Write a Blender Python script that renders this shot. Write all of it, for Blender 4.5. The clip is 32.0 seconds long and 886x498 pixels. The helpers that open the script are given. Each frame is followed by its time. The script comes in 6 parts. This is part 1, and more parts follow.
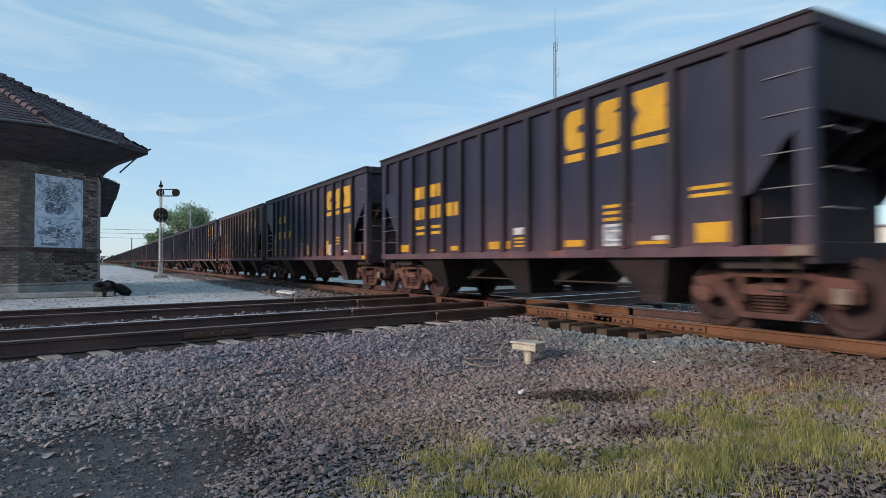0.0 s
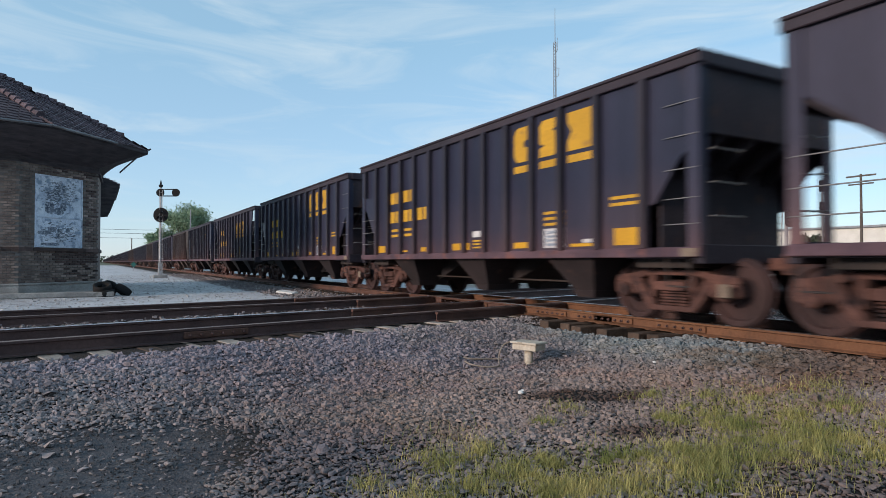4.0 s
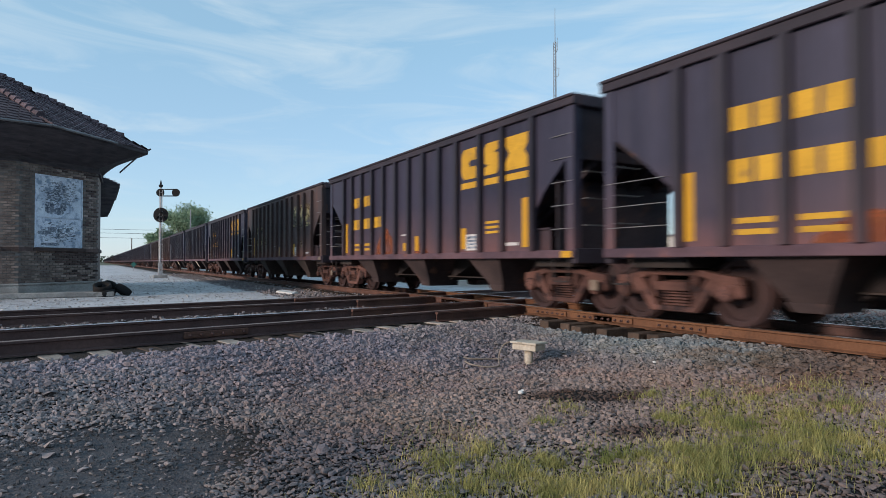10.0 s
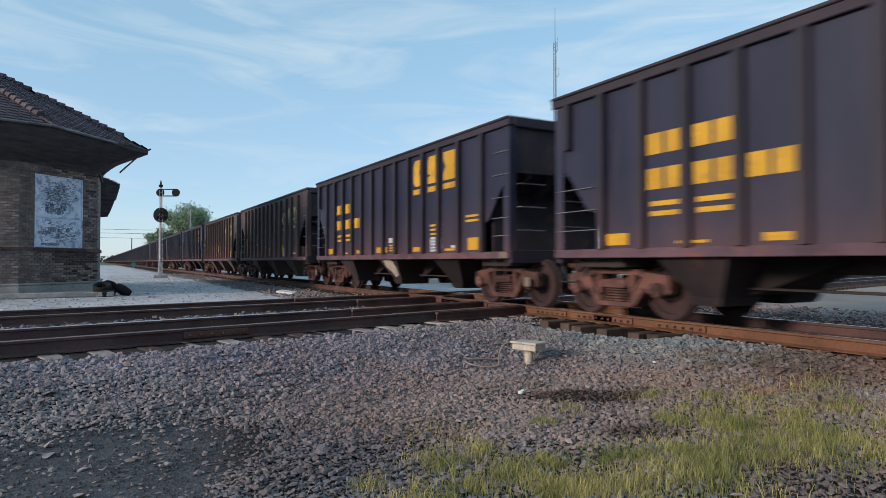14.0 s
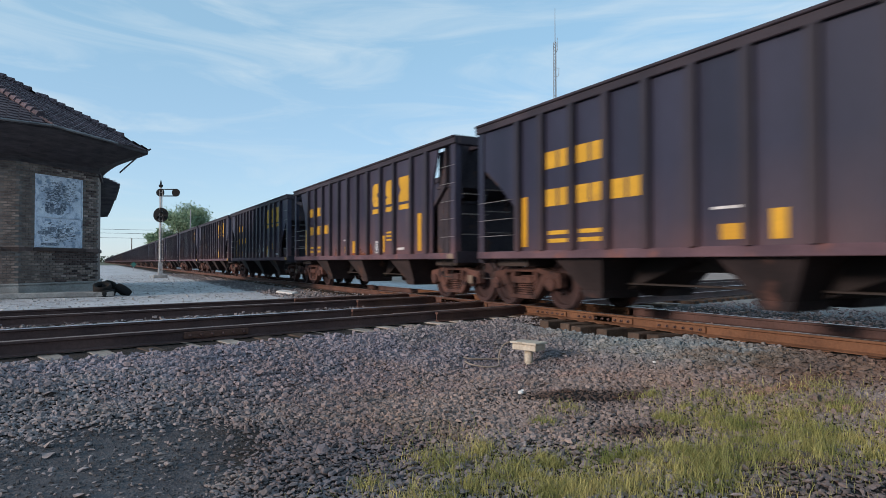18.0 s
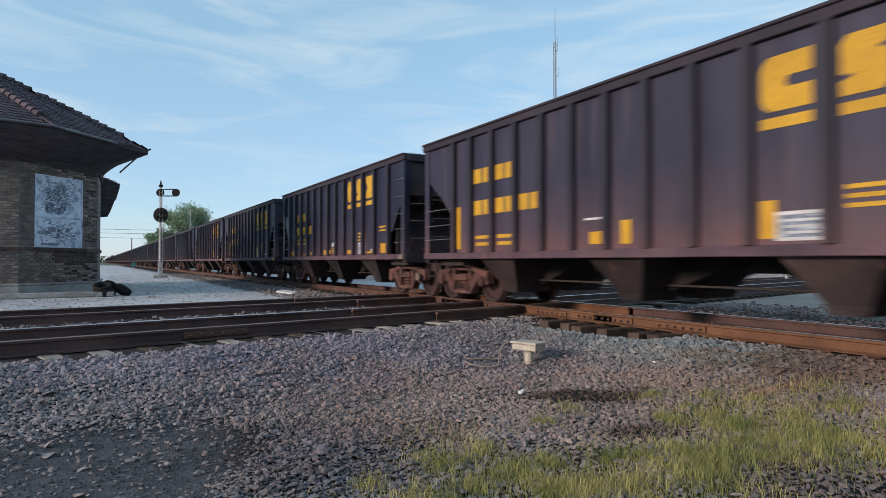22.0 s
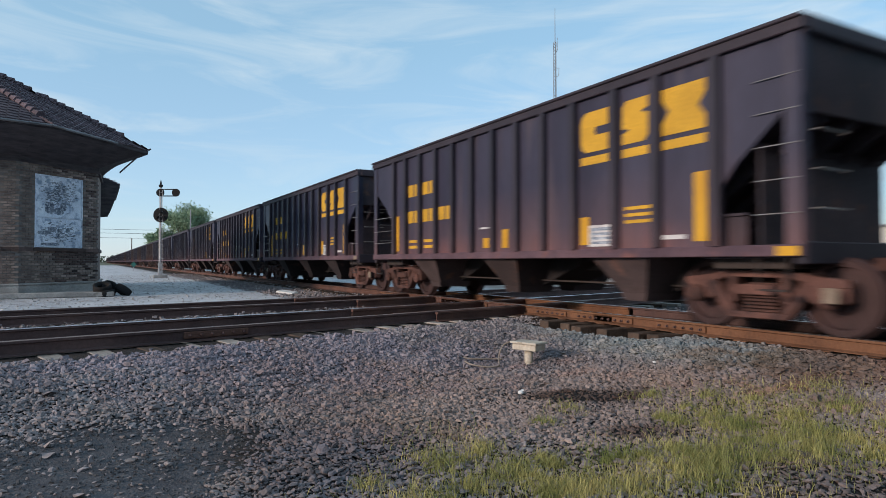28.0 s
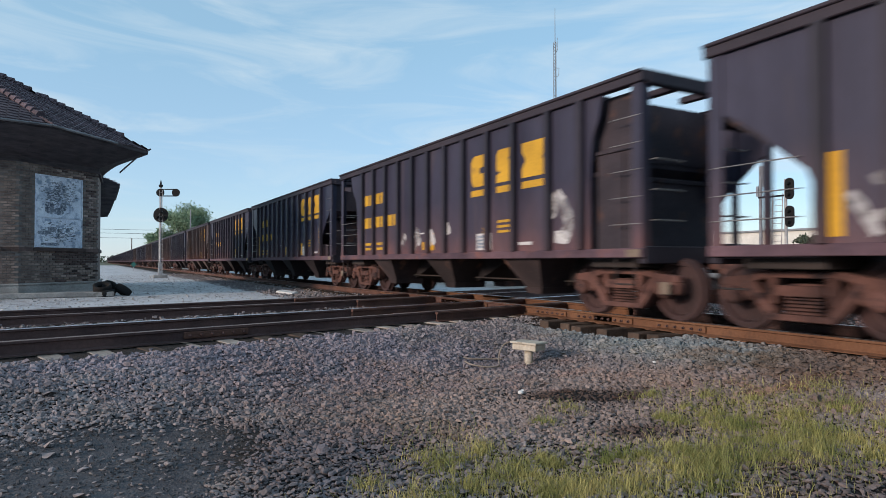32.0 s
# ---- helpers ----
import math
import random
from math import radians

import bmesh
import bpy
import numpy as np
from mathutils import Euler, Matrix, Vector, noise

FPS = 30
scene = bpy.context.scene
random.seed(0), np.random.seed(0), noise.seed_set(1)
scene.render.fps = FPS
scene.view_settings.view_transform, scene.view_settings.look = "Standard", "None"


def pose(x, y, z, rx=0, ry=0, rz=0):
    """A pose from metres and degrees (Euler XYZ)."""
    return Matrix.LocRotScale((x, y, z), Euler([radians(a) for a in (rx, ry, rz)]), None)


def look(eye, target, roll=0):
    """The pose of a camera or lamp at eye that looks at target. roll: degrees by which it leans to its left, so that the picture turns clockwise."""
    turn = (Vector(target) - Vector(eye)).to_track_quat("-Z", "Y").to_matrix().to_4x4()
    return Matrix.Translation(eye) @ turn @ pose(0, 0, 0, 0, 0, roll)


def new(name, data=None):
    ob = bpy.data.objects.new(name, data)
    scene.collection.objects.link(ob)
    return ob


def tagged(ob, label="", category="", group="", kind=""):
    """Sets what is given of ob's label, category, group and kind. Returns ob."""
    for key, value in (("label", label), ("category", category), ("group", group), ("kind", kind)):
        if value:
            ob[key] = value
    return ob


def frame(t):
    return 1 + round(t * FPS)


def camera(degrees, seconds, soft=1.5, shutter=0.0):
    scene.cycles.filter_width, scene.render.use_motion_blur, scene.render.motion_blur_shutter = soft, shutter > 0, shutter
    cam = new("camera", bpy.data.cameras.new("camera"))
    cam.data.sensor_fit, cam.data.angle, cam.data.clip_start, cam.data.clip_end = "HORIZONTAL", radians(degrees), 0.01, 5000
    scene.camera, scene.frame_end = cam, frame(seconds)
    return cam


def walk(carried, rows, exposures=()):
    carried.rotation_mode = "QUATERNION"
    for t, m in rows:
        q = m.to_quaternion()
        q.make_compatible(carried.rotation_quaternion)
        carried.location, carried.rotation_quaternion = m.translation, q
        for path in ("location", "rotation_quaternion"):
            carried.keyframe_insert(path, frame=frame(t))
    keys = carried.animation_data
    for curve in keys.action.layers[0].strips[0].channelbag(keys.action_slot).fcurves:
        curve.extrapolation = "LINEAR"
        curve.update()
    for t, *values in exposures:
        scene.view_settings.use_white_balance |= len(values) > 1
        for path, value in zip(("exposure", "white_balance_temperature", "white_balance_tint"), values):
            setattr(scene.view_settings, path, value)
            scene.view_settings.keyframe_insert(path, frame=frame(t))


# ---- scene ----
# The camera stands still on its tripod beside the crossing.
# World: the train's track runs along x, rail tops at z = 0; the camera is above the origin.
cam = camera(70.96, 32.0, soft=0.6, shutter=0.35)
EYE = Vector((0.0, 0.0, 0.89))
YAW, TILT = radians(29.09), radians(1.172)
AIM = Vector((-math.cos(YAW) * math.cos(TILT), math.sin(YAW) * math.cos(TILT), math.sin(TILT)))
VIEW = look(EYE, EYE + AIM)
walk(cam, [(0.0, VIEW), (32.0, VIEW)])

# ---- light ----
SUN_UP, SUN_TURN = radians(16), radians(174)
world = bpy.data.worlds.new("evening_sky")
scene.world = world
world.use_nodes = True
wn, wl = world.node_tree.nodes, world.node_tree.links
sky = wn.new("ShaderNodeTexSky")
sky.sky_type, sky.sun_disc = "NISHITA", False
sky.sun_elevation, sky.sun_rotation = SUN_UP, SUN_TURN
sky.air_density, sky.dust_density, sky.ozone_density = 1.0, 0.1, 3.0
tc = wn.new("ShaderNodeTexCoord")
stretch = wn.new("ShaderNodeMapping")
stretch.inputs["Scale"].default_value = (1.9, 1.9, 11.0)
stretch.inputs["Rotation"].default_value = (0.10, 0.05, 0.4)
wl.new(tc.outputs["Generated"], stretch.inputs["Vector"])
cloud = wn.new("ShaderNodeTexNoise")
cloud.inputs["Scale"].default_value, cloud.inputs["Detail"].default_value = 1.7, 9.0
cloud.inputs["Roughness"].default_value, cloud.inputs["Distortion"].default_value = 0.56, 0.9
wl.new(stretch.outputs["Vector"], cloud.inputs["Vector"])
thin = wn.new("ShaderNodeValToRGB")
thin.color_ramp.elements[0].position, thin.color_ramp.elements[1].position = 0.44, 0.70
thin.color_ramp.elements[0].color, thin.color_ramp.elements[1].color = (0, 0, 0, 1), (0.6, 0.6, 0.6, 1)
wl.new(cloud.outputs["Fac"], thin.inputs["Fac"])
haze = wn.new("ShaderNodeMix")          # thin even haze over the blue
haze.data_type = "RGBA"
haze.inputs["Factor"].default_value = 0.6
height = wn.new("ShaderNodeSeparateXYZ")
wl.new(tc.outputs["Generated"], height.inputs["Vector"])
low_air = wn.new("ShaderNodeMapRange")          # paler and greyer air towards the horizon
low_air.inputs["From Min"].default_value, low_air.inputs["From Max"].default_value = 0.0, 0.32
wl.new(height.outputs["Z"], low_air.inputs["Value"])
tone = wn.new("ShaderNodeMix")
tone.data_type = "RGBA"
tone.inputs["A"].default_value, tone.inputs["B"].default_value = (2.52, 3.38, 4.62, 1), (2.08, 3.4, 4.33, 1)
wl.new(low_air.outputs["Result"], tone.inputs["Factor"])
wl.new(tone.outputs["Result"], haze.inputs["B"])
wl.new(sky.outputs["Color"], haze.inputs["A"])
veil = wn.new("ShaderNodeMix")          # wisps of cirrus
veil.data_type = "RGBA"
veil.inputs["B"].default_value = (3.5, 4.1, 4.5, 1)
wl.new(thin.outputs["Color"], veil.inputs["Factor"])
wl.new(haze.outputs["Result"], veil.inputs["A"])
backing = wn["Background"]
backing.inputs["Strength"].default_value = 0.104
wl.new(veil.outputs["Result"], backing.inputs["Color"])
sun = new("sun", bpy.data.lights.new("sun", "SUN"))
sun.data.energy, sun.data.angle, sun.data.color = 1.74, radians(10), (1.0, 0.79, 0.65)
SUN_WAY = Vector((math.sin(SUN_TURN) * math.cos(SUN_UP), math.cos(SUN_TURN) * math.cos(SUN_UP), math.sin(SUN_UP)))
sun.matrix_world = look(SUN_WAY * 100, (0, 0, 0))
scene.view_settings.exposure = 0.9

# ---- materials ----
def surface(name, dark, light, scale=3.0, rough=0.85, metal=0.0, fine=40.0, bump=0.15, spots=None, spot_at=0.6, per_object=0.0, stretch=(1, 1, 1), island=0.0, dust=None, ragged=0.0):
    """A weathered surface: two colours by broad noise, fine grain, bump, and stains of a third colour."""
    m = bpy.data.materials.new(name)
    m.use_nodes = True
    n, l = m.node_tree.nodes, m.node_tree.links
    b = n["Principled BSDF"]
    co = n.new("ShaderNodeTexCoord")
    mp = n.new("ShaderNodeMapping")
    mp.inputs["Scale"].default_value = stretch
    l.new(co.outputs["Object"], mp.inputs["Vector"])
    inf = n.new("ShaderNodeObjectInfo")
    off = n.new("ShaderNodeVectorMath")
    off.operation = "MULTIPLY_ADD"
    off.inputs[1].default_value = (1, 1, 1)
    sh = n.new("ShaderNodeMath")
    sh.operation = "MULTIPLY"
    sh.inputs[1].default_value = 57.0
    l.new(inf.outputs["Random"], sh.inputs[0])
    l.new(mp.outputs["Vector"], off.inputs[0])
    l.new(sh.outputs["Value"], off.inputs[2])
    def noise_at(s, detail=5.0):
        t = n.new("ShaderNodeTexNoise")
        t.inputs["Scale"].default_value, t.inputs["Detail"].default_value = s, detail
        l.new(off.outputs["Vector"], t.inputs["Vector"])
        return t.outputs["Fac"]
    def blend(fac, a, c):
        x = n.new("ShaderNodeMix")
        x.data_type = "RGBA"
        for k, v in (("Factor", fac), ("A", a), ("B", c)):
            if isinstance(v, (tuple, float)):
                x.inputs[k].default_value = v if isinstance(v, float) else (*v, 1)
            else:
                l.new(v, x.inputs[k])
        return x.outputs["Result"]
    def ramp(fac, p0, p1):
        r = n.new("ShaderNodeMapRange")
        r.inputs["From Min"].default_value, r.inputs["From Max"].default_value = p0, p1
        l.new(fac, r.inputs["Value"])
        return r.outputs["Result"]
    broad, grain = noise_at(scale), noise_at(fine, 3.0)
    col = blend(ramp(broad, 0.3, 0.7), dark, light)
    if spots:
        col = blend(ramp(noise_at(scale * 2.3, 8.0), spot_at, spot_at + 0.12), col, spots)
    if dust:                                  # dirt thrown up from below, thinning out upwards in broken patches
        sep = n.new("ShaderNodeSeparateXYZ")
        l.new(co.outputs["Object"], sep.inputs["Vector"])
        low = ramp(sep.outputs["Z"], 2.3, 0.95)
        k = n.new("ShaderNodeMath")
        k.operation = "MULTIPLY"
        l.new(low, k.inputs[0])
        l.new(ramp(noise_at(0.55, 6.0), 0.28, 0.62), k.inputs[1])
        col = blend(k.outputs["Value"], col, dust)
        foot = n.new("ShaderNodeMath")
        foot.operation = "MULTIPLY"
        l.new(ramp(sep.outputs["Z"], 1.50, 1.06), foot.inputs[0])
        l.new(ramp(noise_at(1.3, 6.0), 0.25, 0.75), foot.inputs[1])
        col = blend(foot.outputs["Value"], col, (dust[0] * 1.35, dust[1] * 1.0, dust[2] * 0.9))
    hsv = n.new("ShaderNodeHueSaturation")
    l.new(col, hsv.inputs["Color"])
    add = n.new("ShaderNodeMath")
    add.operation = "MULTIPLY_ADD"
    add.inputs[1].default_value, add.inputs[2].default_value = 0.7, 0.65
    l.new(grain, add.inputs[0])
    val = add.outputs["Value"]
    for amount, out in ((per_object, inf.outputs["Random"]), (island, None)):
        if amount:
            if out is None:
                out = n.new("ShaderNodeNewGeometry").outputs["Random Per Island"]
            k = n.new("ShaderNodeMath")
            k.operation = "MULTIPLY_ADD"
            k.inputs[1].default_value, k.inputs[2].default_value = amount, 1 - amount / 2
            l.new(out, k.inputs[0])
            mul = n.new("ShaderNodeMath")
            mul.operation = "MULTIPLY"
            l.new(val, mul.inputs[0])
            l.new(k.outputs["Value"], mul.inputs[1])
            val = mul.outputs["Value"]
    l.new(val, hsv.inputs["Value"])
    l.new(hsv.outputs["Color"], b.inputs["Base Color"])
    b.inputs["Metallic"].default_value = metal
    rr = n.new("ShaderNodeMapRange")
    rr.inputs["To Min"].default_value, rr.inputs["To Max"].default_value = max(0.05, rough - 0.12), min(1.0, rough + 0.1)
    l.new(broad, rr.inputs["Value"])
    l.new(rr.outputs["Result"], b.inputs["Roughness"])
    b.inputs["Specular IOR Level"].default_value = 0.35
    if ragged:                                # worn through in places, so that its outline is uneven
        l.new(ramp(noise_at(ragged, 8.0), 0.34, 0.68), b.inputs["Alpha"])
    if bump:
        bp = n.new("ShaderNodeBump")
        bp.inputs["Strength"].default_value, bp.inputs["Distance"].default_value = bump, 0.02
        l.new(grain, bp.inputs["Height"])
        l.new(bp.outputs["Normal"], b.inputs["Normal"])
    return m


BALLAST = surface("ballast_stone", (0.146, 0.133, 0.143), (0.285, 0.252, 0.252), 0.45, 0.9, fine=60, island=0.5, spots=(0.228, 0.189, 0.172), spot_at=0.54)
ASPHALT = surface("old_asphalt", (0.045, 0.046, 0.052), (0.085, 0.085, 0.09), 1.5, 0.9, fine=60, bump=0.5, spots=(0.14, 0.13, 0.12), spot_at=0.66)
RAIL_SIDE = surface("rusty_rail", (0.065, 0.034, 0.029), (0.140, 0.070, 0.052), 1.5, 0.85, fine=30, bump=0.3)
RAIL_ORANGE = surface("orange_rusty_rail", (0.105, 0.048, 0.027), (0.19, 0.092, 0.05), 1.3, 0.9, fine=30, bump=0.3, spots=(0.10, 0.05, 0.03), spot_at=0.6)
RAIL_DARK = surface("dark_greasy_rail", (0.048, 0.029, 0.030), (0.125, 0.073, 0.066), 1.5, 0.8, fine=30, bump=0.3)
RAIL_HEAD = surface("polished_rail_head", (0.50, 0.44, 0.46), (0.68, 0.61, 0.62), 3.0, 0.38, metal=1.0, fine=30, bump=0.02)
RAIL_WORN = surface("brown_worn_rail_head", (0.17, 0.125, 0.115), (0.30, 0.225, 0.20), 3.0, 0.60, metal=0.4, fine=30, bump=0.05)
PLATE_TAN = surface("tan_painted_plate", (0.15, 0.115, 0.09), (0.23, 0.18, 0.14), 3.0, 0.8, fine=30, bump=0.05)
# brown cars' ribs: the shadow beside each rib is put into this darker brown
RIB_BROWN = surface("shade_darkened_brown_rib", (0.030, 0.021, 0.022), (0.066, 0.044, 0.041), 0.9, 0.7, fine=18, bump=0.05, dust=(0.110, 0.056, 0.047), stretch=(2.0, 1, 0.3))
TIE = surface("weathered_tie_timber", (0.038, 0.026, 0.020), (0.095, 0.066, 0.050), 4.0, 0.95, fine=24, bump=0.6, per_object=0.6, stretch=(1, 1, 1))
PALE_TIE = surface("sun_bleached_tie_timber", (0.20, 0.172, 0.15), (0.34, 0.30, 0.265), 4.0, 0.95, fine=24, bump=0.6, per_object=0.4)
CAR_BLACK = surface("black_hopper_paint", (0.013, 0.015, 0.033), (0.029, 0.031, 0.060), 0.7, 0.50, fine=18, bump=0.05, spots=(0.037, 0.031, 0.048), spot_at=0.60, stretch=(2.0, 1, 0.22), dust=(0.072, 0.050, 0.063))
CAR_GREY = surface("faded_grey_hopper_paint", (0.020, 0.019, 0.038), (0.046, 0.044, 0.074), 0.7, 0.6, fine=18, bump=0.05, spots=(0.060, 0.050, 0.068), spot_at=0.58, stretch=(2.0, 1, 0.22), dust=(0.118, 0.071, 0.078))
CAR_BROWN = surface("sun_bleached_brown_hopper_paint", (0.048, 0.039, 0.039), (0.090, 0.072, 0.067), 0.7, 0.7, fine=18, bump=0.05, spots=(0.100, 0.068, 0.058), spot_at=0.56, stretch=(2.0, 1, 0.22), dust=(0.138, 0.086, 0.079))
CAR_RUST = surface("rusting_hopper_paint", (0.039, 0.029, 0.033), (0.082, 0.058, 0.058), 0.8, 0.7, fine=18, bump=0.08, spots=(0.098, 0.052, 0.043), spot_at=0.56, stretch=(2.0, 1, 0.25), dust=(0.124, 0.072, 0.062))
CHORD = surface("sooty_top_chord", (0.018, 0.015, 0.024), (0.042, 0.033, 0.045), 1.0, 0.7, fine=20, bump=0.05)
# near-black steel that carries the shade under the cars in its colour
SHADE_BLACK = surface("shade_black_steel", (0.011, 0.009, 0.011), (0.028, 0.022, 0.023), 1.0, 0.9, fine=20, bump=0.1)
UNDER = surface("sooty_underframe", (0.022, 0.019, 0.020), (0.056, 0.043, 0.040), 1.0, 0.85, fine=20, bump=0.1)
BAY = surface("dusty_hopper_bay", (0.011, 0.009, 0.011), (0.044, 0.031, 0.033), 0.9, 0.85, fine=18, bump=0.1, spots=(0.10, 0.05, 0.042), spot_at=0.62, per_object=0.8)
BAY_GREY = surface("grey_dusty_hopper_bay", (0.020, 0.015, 0.017), (0.078, 0.054, 0.054), 0.9, 0.85, fine=18, bump=0.1, spots=(0.15, 0.075, 0.055), spot_at=0.60, per_object=0.9)
BAY_BROWN = surface("brown_dusty_hopper_bay", (0.050, 0.035, 0.031), (0.12, 0.085, 0.074), 0.9, 0.85, fine=18, bump=0.1, spots=(0.13, 0.06, 0.04), spot_at=0.62, per_object=0.5)
SILL = surface("dust_covered_sill", (0.058, 0.037, 0.052), (0.135, 0.080, 0.096), 1.2, 0.85, fine=18, bump=0.08, spots=(0.17, 0.076, 0.068), spot_at=0.58)
# darker than the sheets: the ribs' shadow bands are painted into the colour
RIB = surface("shade_darkened_rib_steel", (0.014, 0.013, 0.022), (0.034, 0.029, 0.043), 0.9, 0.6, fine=18, bump=0.05, dust=(0.060, 0.041, 0.049), stretch=(2.0, 1, 0.3))
# the shade on the car ends is put into this dark base colour
END_STEEL = surface("shade_dark_end_steel", (0.022, 0.019, 0.027), (0.055, 0.043, 0.052), 1.4, 0.8, fine=20, bump=0.1, spots=(0.085, 0.045, 0.038), spot_at=0.58)
TRUCK = surface("rust_dusted_cast_steel", (0.046, 0.023, 0.021), (0.150, 0.073, 0.060), 2.0, 0.9, fine=24, bump=0.15, per_object=0.7, spots=(0.022, 0.014, 0.016), spot_at=0.54)
WHEEL = surface("brown_wheel_steel", (0.026, 0.015, 0.016), (0.064, 0.035, 0.035), 2.0, 0.8, fine=24, bump=0.1)
GRAB = surface("worn_grab_iron", (0.12, 0.115, 0.12), (0.26, 0.25, 0.25), 4.0, 0.45, metal=0.3, bump=0.0)
YELLOW = surface("faded_yellow_paint", (0.44, 0.245, 0.022), (0.61, 0.345, 0.032), 1.5, 0.7, fine=30, bump=0.0, spots=(0.24, 0.14, 0.05), spot_at=0.64)
AMBER = surface("amber_reflector_sheeting", (0.47, 0.24, 0.02), (0.62, 0.34, 0.025), 1.5, 0.5, fine=30, bump=0.0, spots=(0.35, 0.18, 0.04), spot_at=0.68)
PALE_YELLOW = surface("bleached_cream_paint", (0.30, 0.25, 0.14), (0.46, 0.39, 0.22), 1.5, 0.75, fine=30, bump=0.0, spots=(0.16, 0.11, 0.075), spot_at=0.54, ragged=4.0)
WHITE_MARK = surface("dirty_white_decal", (0.42, 0.41, 0.42), (0.62, 0.61, 0.61), 2.5, 0.7, fine=30, bump=0.0, spots=(0.22, 0.19, 0.18), spot_at=0.6)
SPRAY = surface("thin_white_spray_paint", (0.36, 0.35, 0.36), (0.56, 0.55, 0.56), 2.5, 0.7, fine=30, bump=0.0, ragged=3.5)
ORANGE_RUST = surface("bright_orange_rust", (0.20, 0.055, 0.025), (0.31, 0.10, 0.045), 2.0, 0.9, fine=20, bump=0.05, ragged=2.6)
BRICK = surface("brown_brick", (0.135, 0.107, 0.100), (0.32, 0.258, 0.228), 3.0, 0.92, fine=30, bump=0.4, per_object=0.8, island=0.55)
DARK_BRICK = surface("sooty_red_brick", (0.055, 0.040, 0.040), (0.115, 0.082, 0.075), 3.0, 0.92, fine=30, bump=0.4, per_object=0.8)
MORTAR = surface("grey_mortar", (0.115, 0.108, 0.106), (0.18, 0.17, 0.165), 3.0, 0.95, fine=40, bump=0.3)
STONE = surface("weathered_limestone", (0.20, 0.195, 0.19), (0.36, 0.35, 0.335), 1.5, 0.92, fine=20, bump=0.3, spots=(0.16, 0.15, 0.14), spot_at=0.6)
TILE = surface("dark_clay_roof_tile", (0.055, 0.043, 0.055), (0.125, 0.091, 0.105), 2.0, 0.8, fine=24, bump=0.3, per_object=0.7)
EAVE = surface("dark_weathered_eave_board", (0.032, 0.028, 0.034), (0.085, 0.074, 0.080), 2.0, 0.9, fine=24, bump=0.3, stretch=(1, 1, 5))
GUTTER = surface("grey_gutter_metal", (0.12, 0.12, 0.13), (0.24, 0.24, 0.25), 2.0, 0.5, metal=0.6, bump=0.05)
BOARD = surface("bleached_poster_board", (0.46, 0.54, 0.66), (0.76, 0.82, 0.90), 2.2, 0.85, fine=26, bump=0.05, spots=(0.27, 0.35, 0.47), spot_at=0.52)
BOARD_PRINT = surface("washed_out_poster_print", (0.055, 0.075, 0.115), (0.26, 0.31, 0.38), 7.0, 0.85, fine=34, bump=0.02, spots=(0.50, 0.54, 0.60), spot_at=0.52)
BLACK = surface("black_rubber", (0.005, 0.005, 0.006), (0.012, 0.012, 0.013), 3.0, 0.85, fine=20, bump=0.3)
SIGNAL = surface("black_signal_enamel", (0.005, 0.005, 0.006), (0.011, 0.011, 0.012), 3.0, 0.9, bump=0.03)
SILVER = surface("flaking_aluminium_paint", (0.26, 0.26, 0.27), (0.46, 0.45, 0.45), 3.0, 0.6, metal=0.2, bump=0.05, spots=(0.22, 0.16, 0.12), spot_at=0.6)
GALV = surface("galvanised_steel", (0.20, 0.21, 0.23), (0.34, 0.35, 0.37), 2.0, 0.5, metal=0.4, bump=0.03)
CREAM = surface("cream_painted_steel", (0.38, 0.34, 0.28), (0.53, 0.48, 0.40), 3.0, 0.6, fine=30, bump=0.05, spots=(0.26, 0.21, 0.15), spot_at=0.60)
CABLE = surface("tan_cable", (0.17, 0.14, 0.115), (0.26, 0.215, 0.175), 4.0, 0.7, bump=0.05)
GRASS = surface("dry_spring_grass", (0.135, 0.165, 0.046), (0.42, 0.37, 0.15), 2.2, 0.8, fine=10, bump=0.0, island=0.65)
LEAF = surface("summer_leaf", (0.165, 0.245, 0.15), (0.265, 0.355, 0.225), 0.5, 0.8, fine=6, bump=0.0, island=0.4)
FAR_LEAF = surface("hazy_far_leaf", (0.045, 0.065, 0.045), (0.085, 0.105, 0.075), 0.1, 0.9, fine=1, bump=0.0, island=0.5)
BARK = surface("bark", (0.06, 0.048, 0.038), (0.13, 0.105, 0.085), 3.0, 0.95, fine=20, bump=0.6)
WOOD_POLE = surface("grey_pole_timber", (0.06, 0.05, 0.043), (0.13, 0.11, 0.095), 3.0, 0.95, fine=20, bump=0.3)
WIRE = surface("black_wire", (0.012, 0.012, 0.013), (0.025, 0.025, 0.026), 3.0, 0.6, bump=0.0)
LOT_STONE = surface("pale_lot_stone", (0.26, 0.26, 0.26), (0.45, 0.44, 0.43), 0.8, 0.9, fine=30, island=0.8)
PALE_STONE = surface("white_stone", (0.55, 0.54, 0.52), (0.72, 0.70, 0.68), 5.0, 0.9, fine=30, bump=0.3)
GREEN_SIGN = surface("green_sign_sheeting", (0.02, 0.10, 0.09), (0.03, 0.15, 0.13), 3.0, 0.5, bump=0.0)
SHED = surface("pale_shed_siding", (0.55, 0.54, 0.50), (0.68, 0.67, 0.63), 0.6, 0.8, fine=10, bump=0.05)


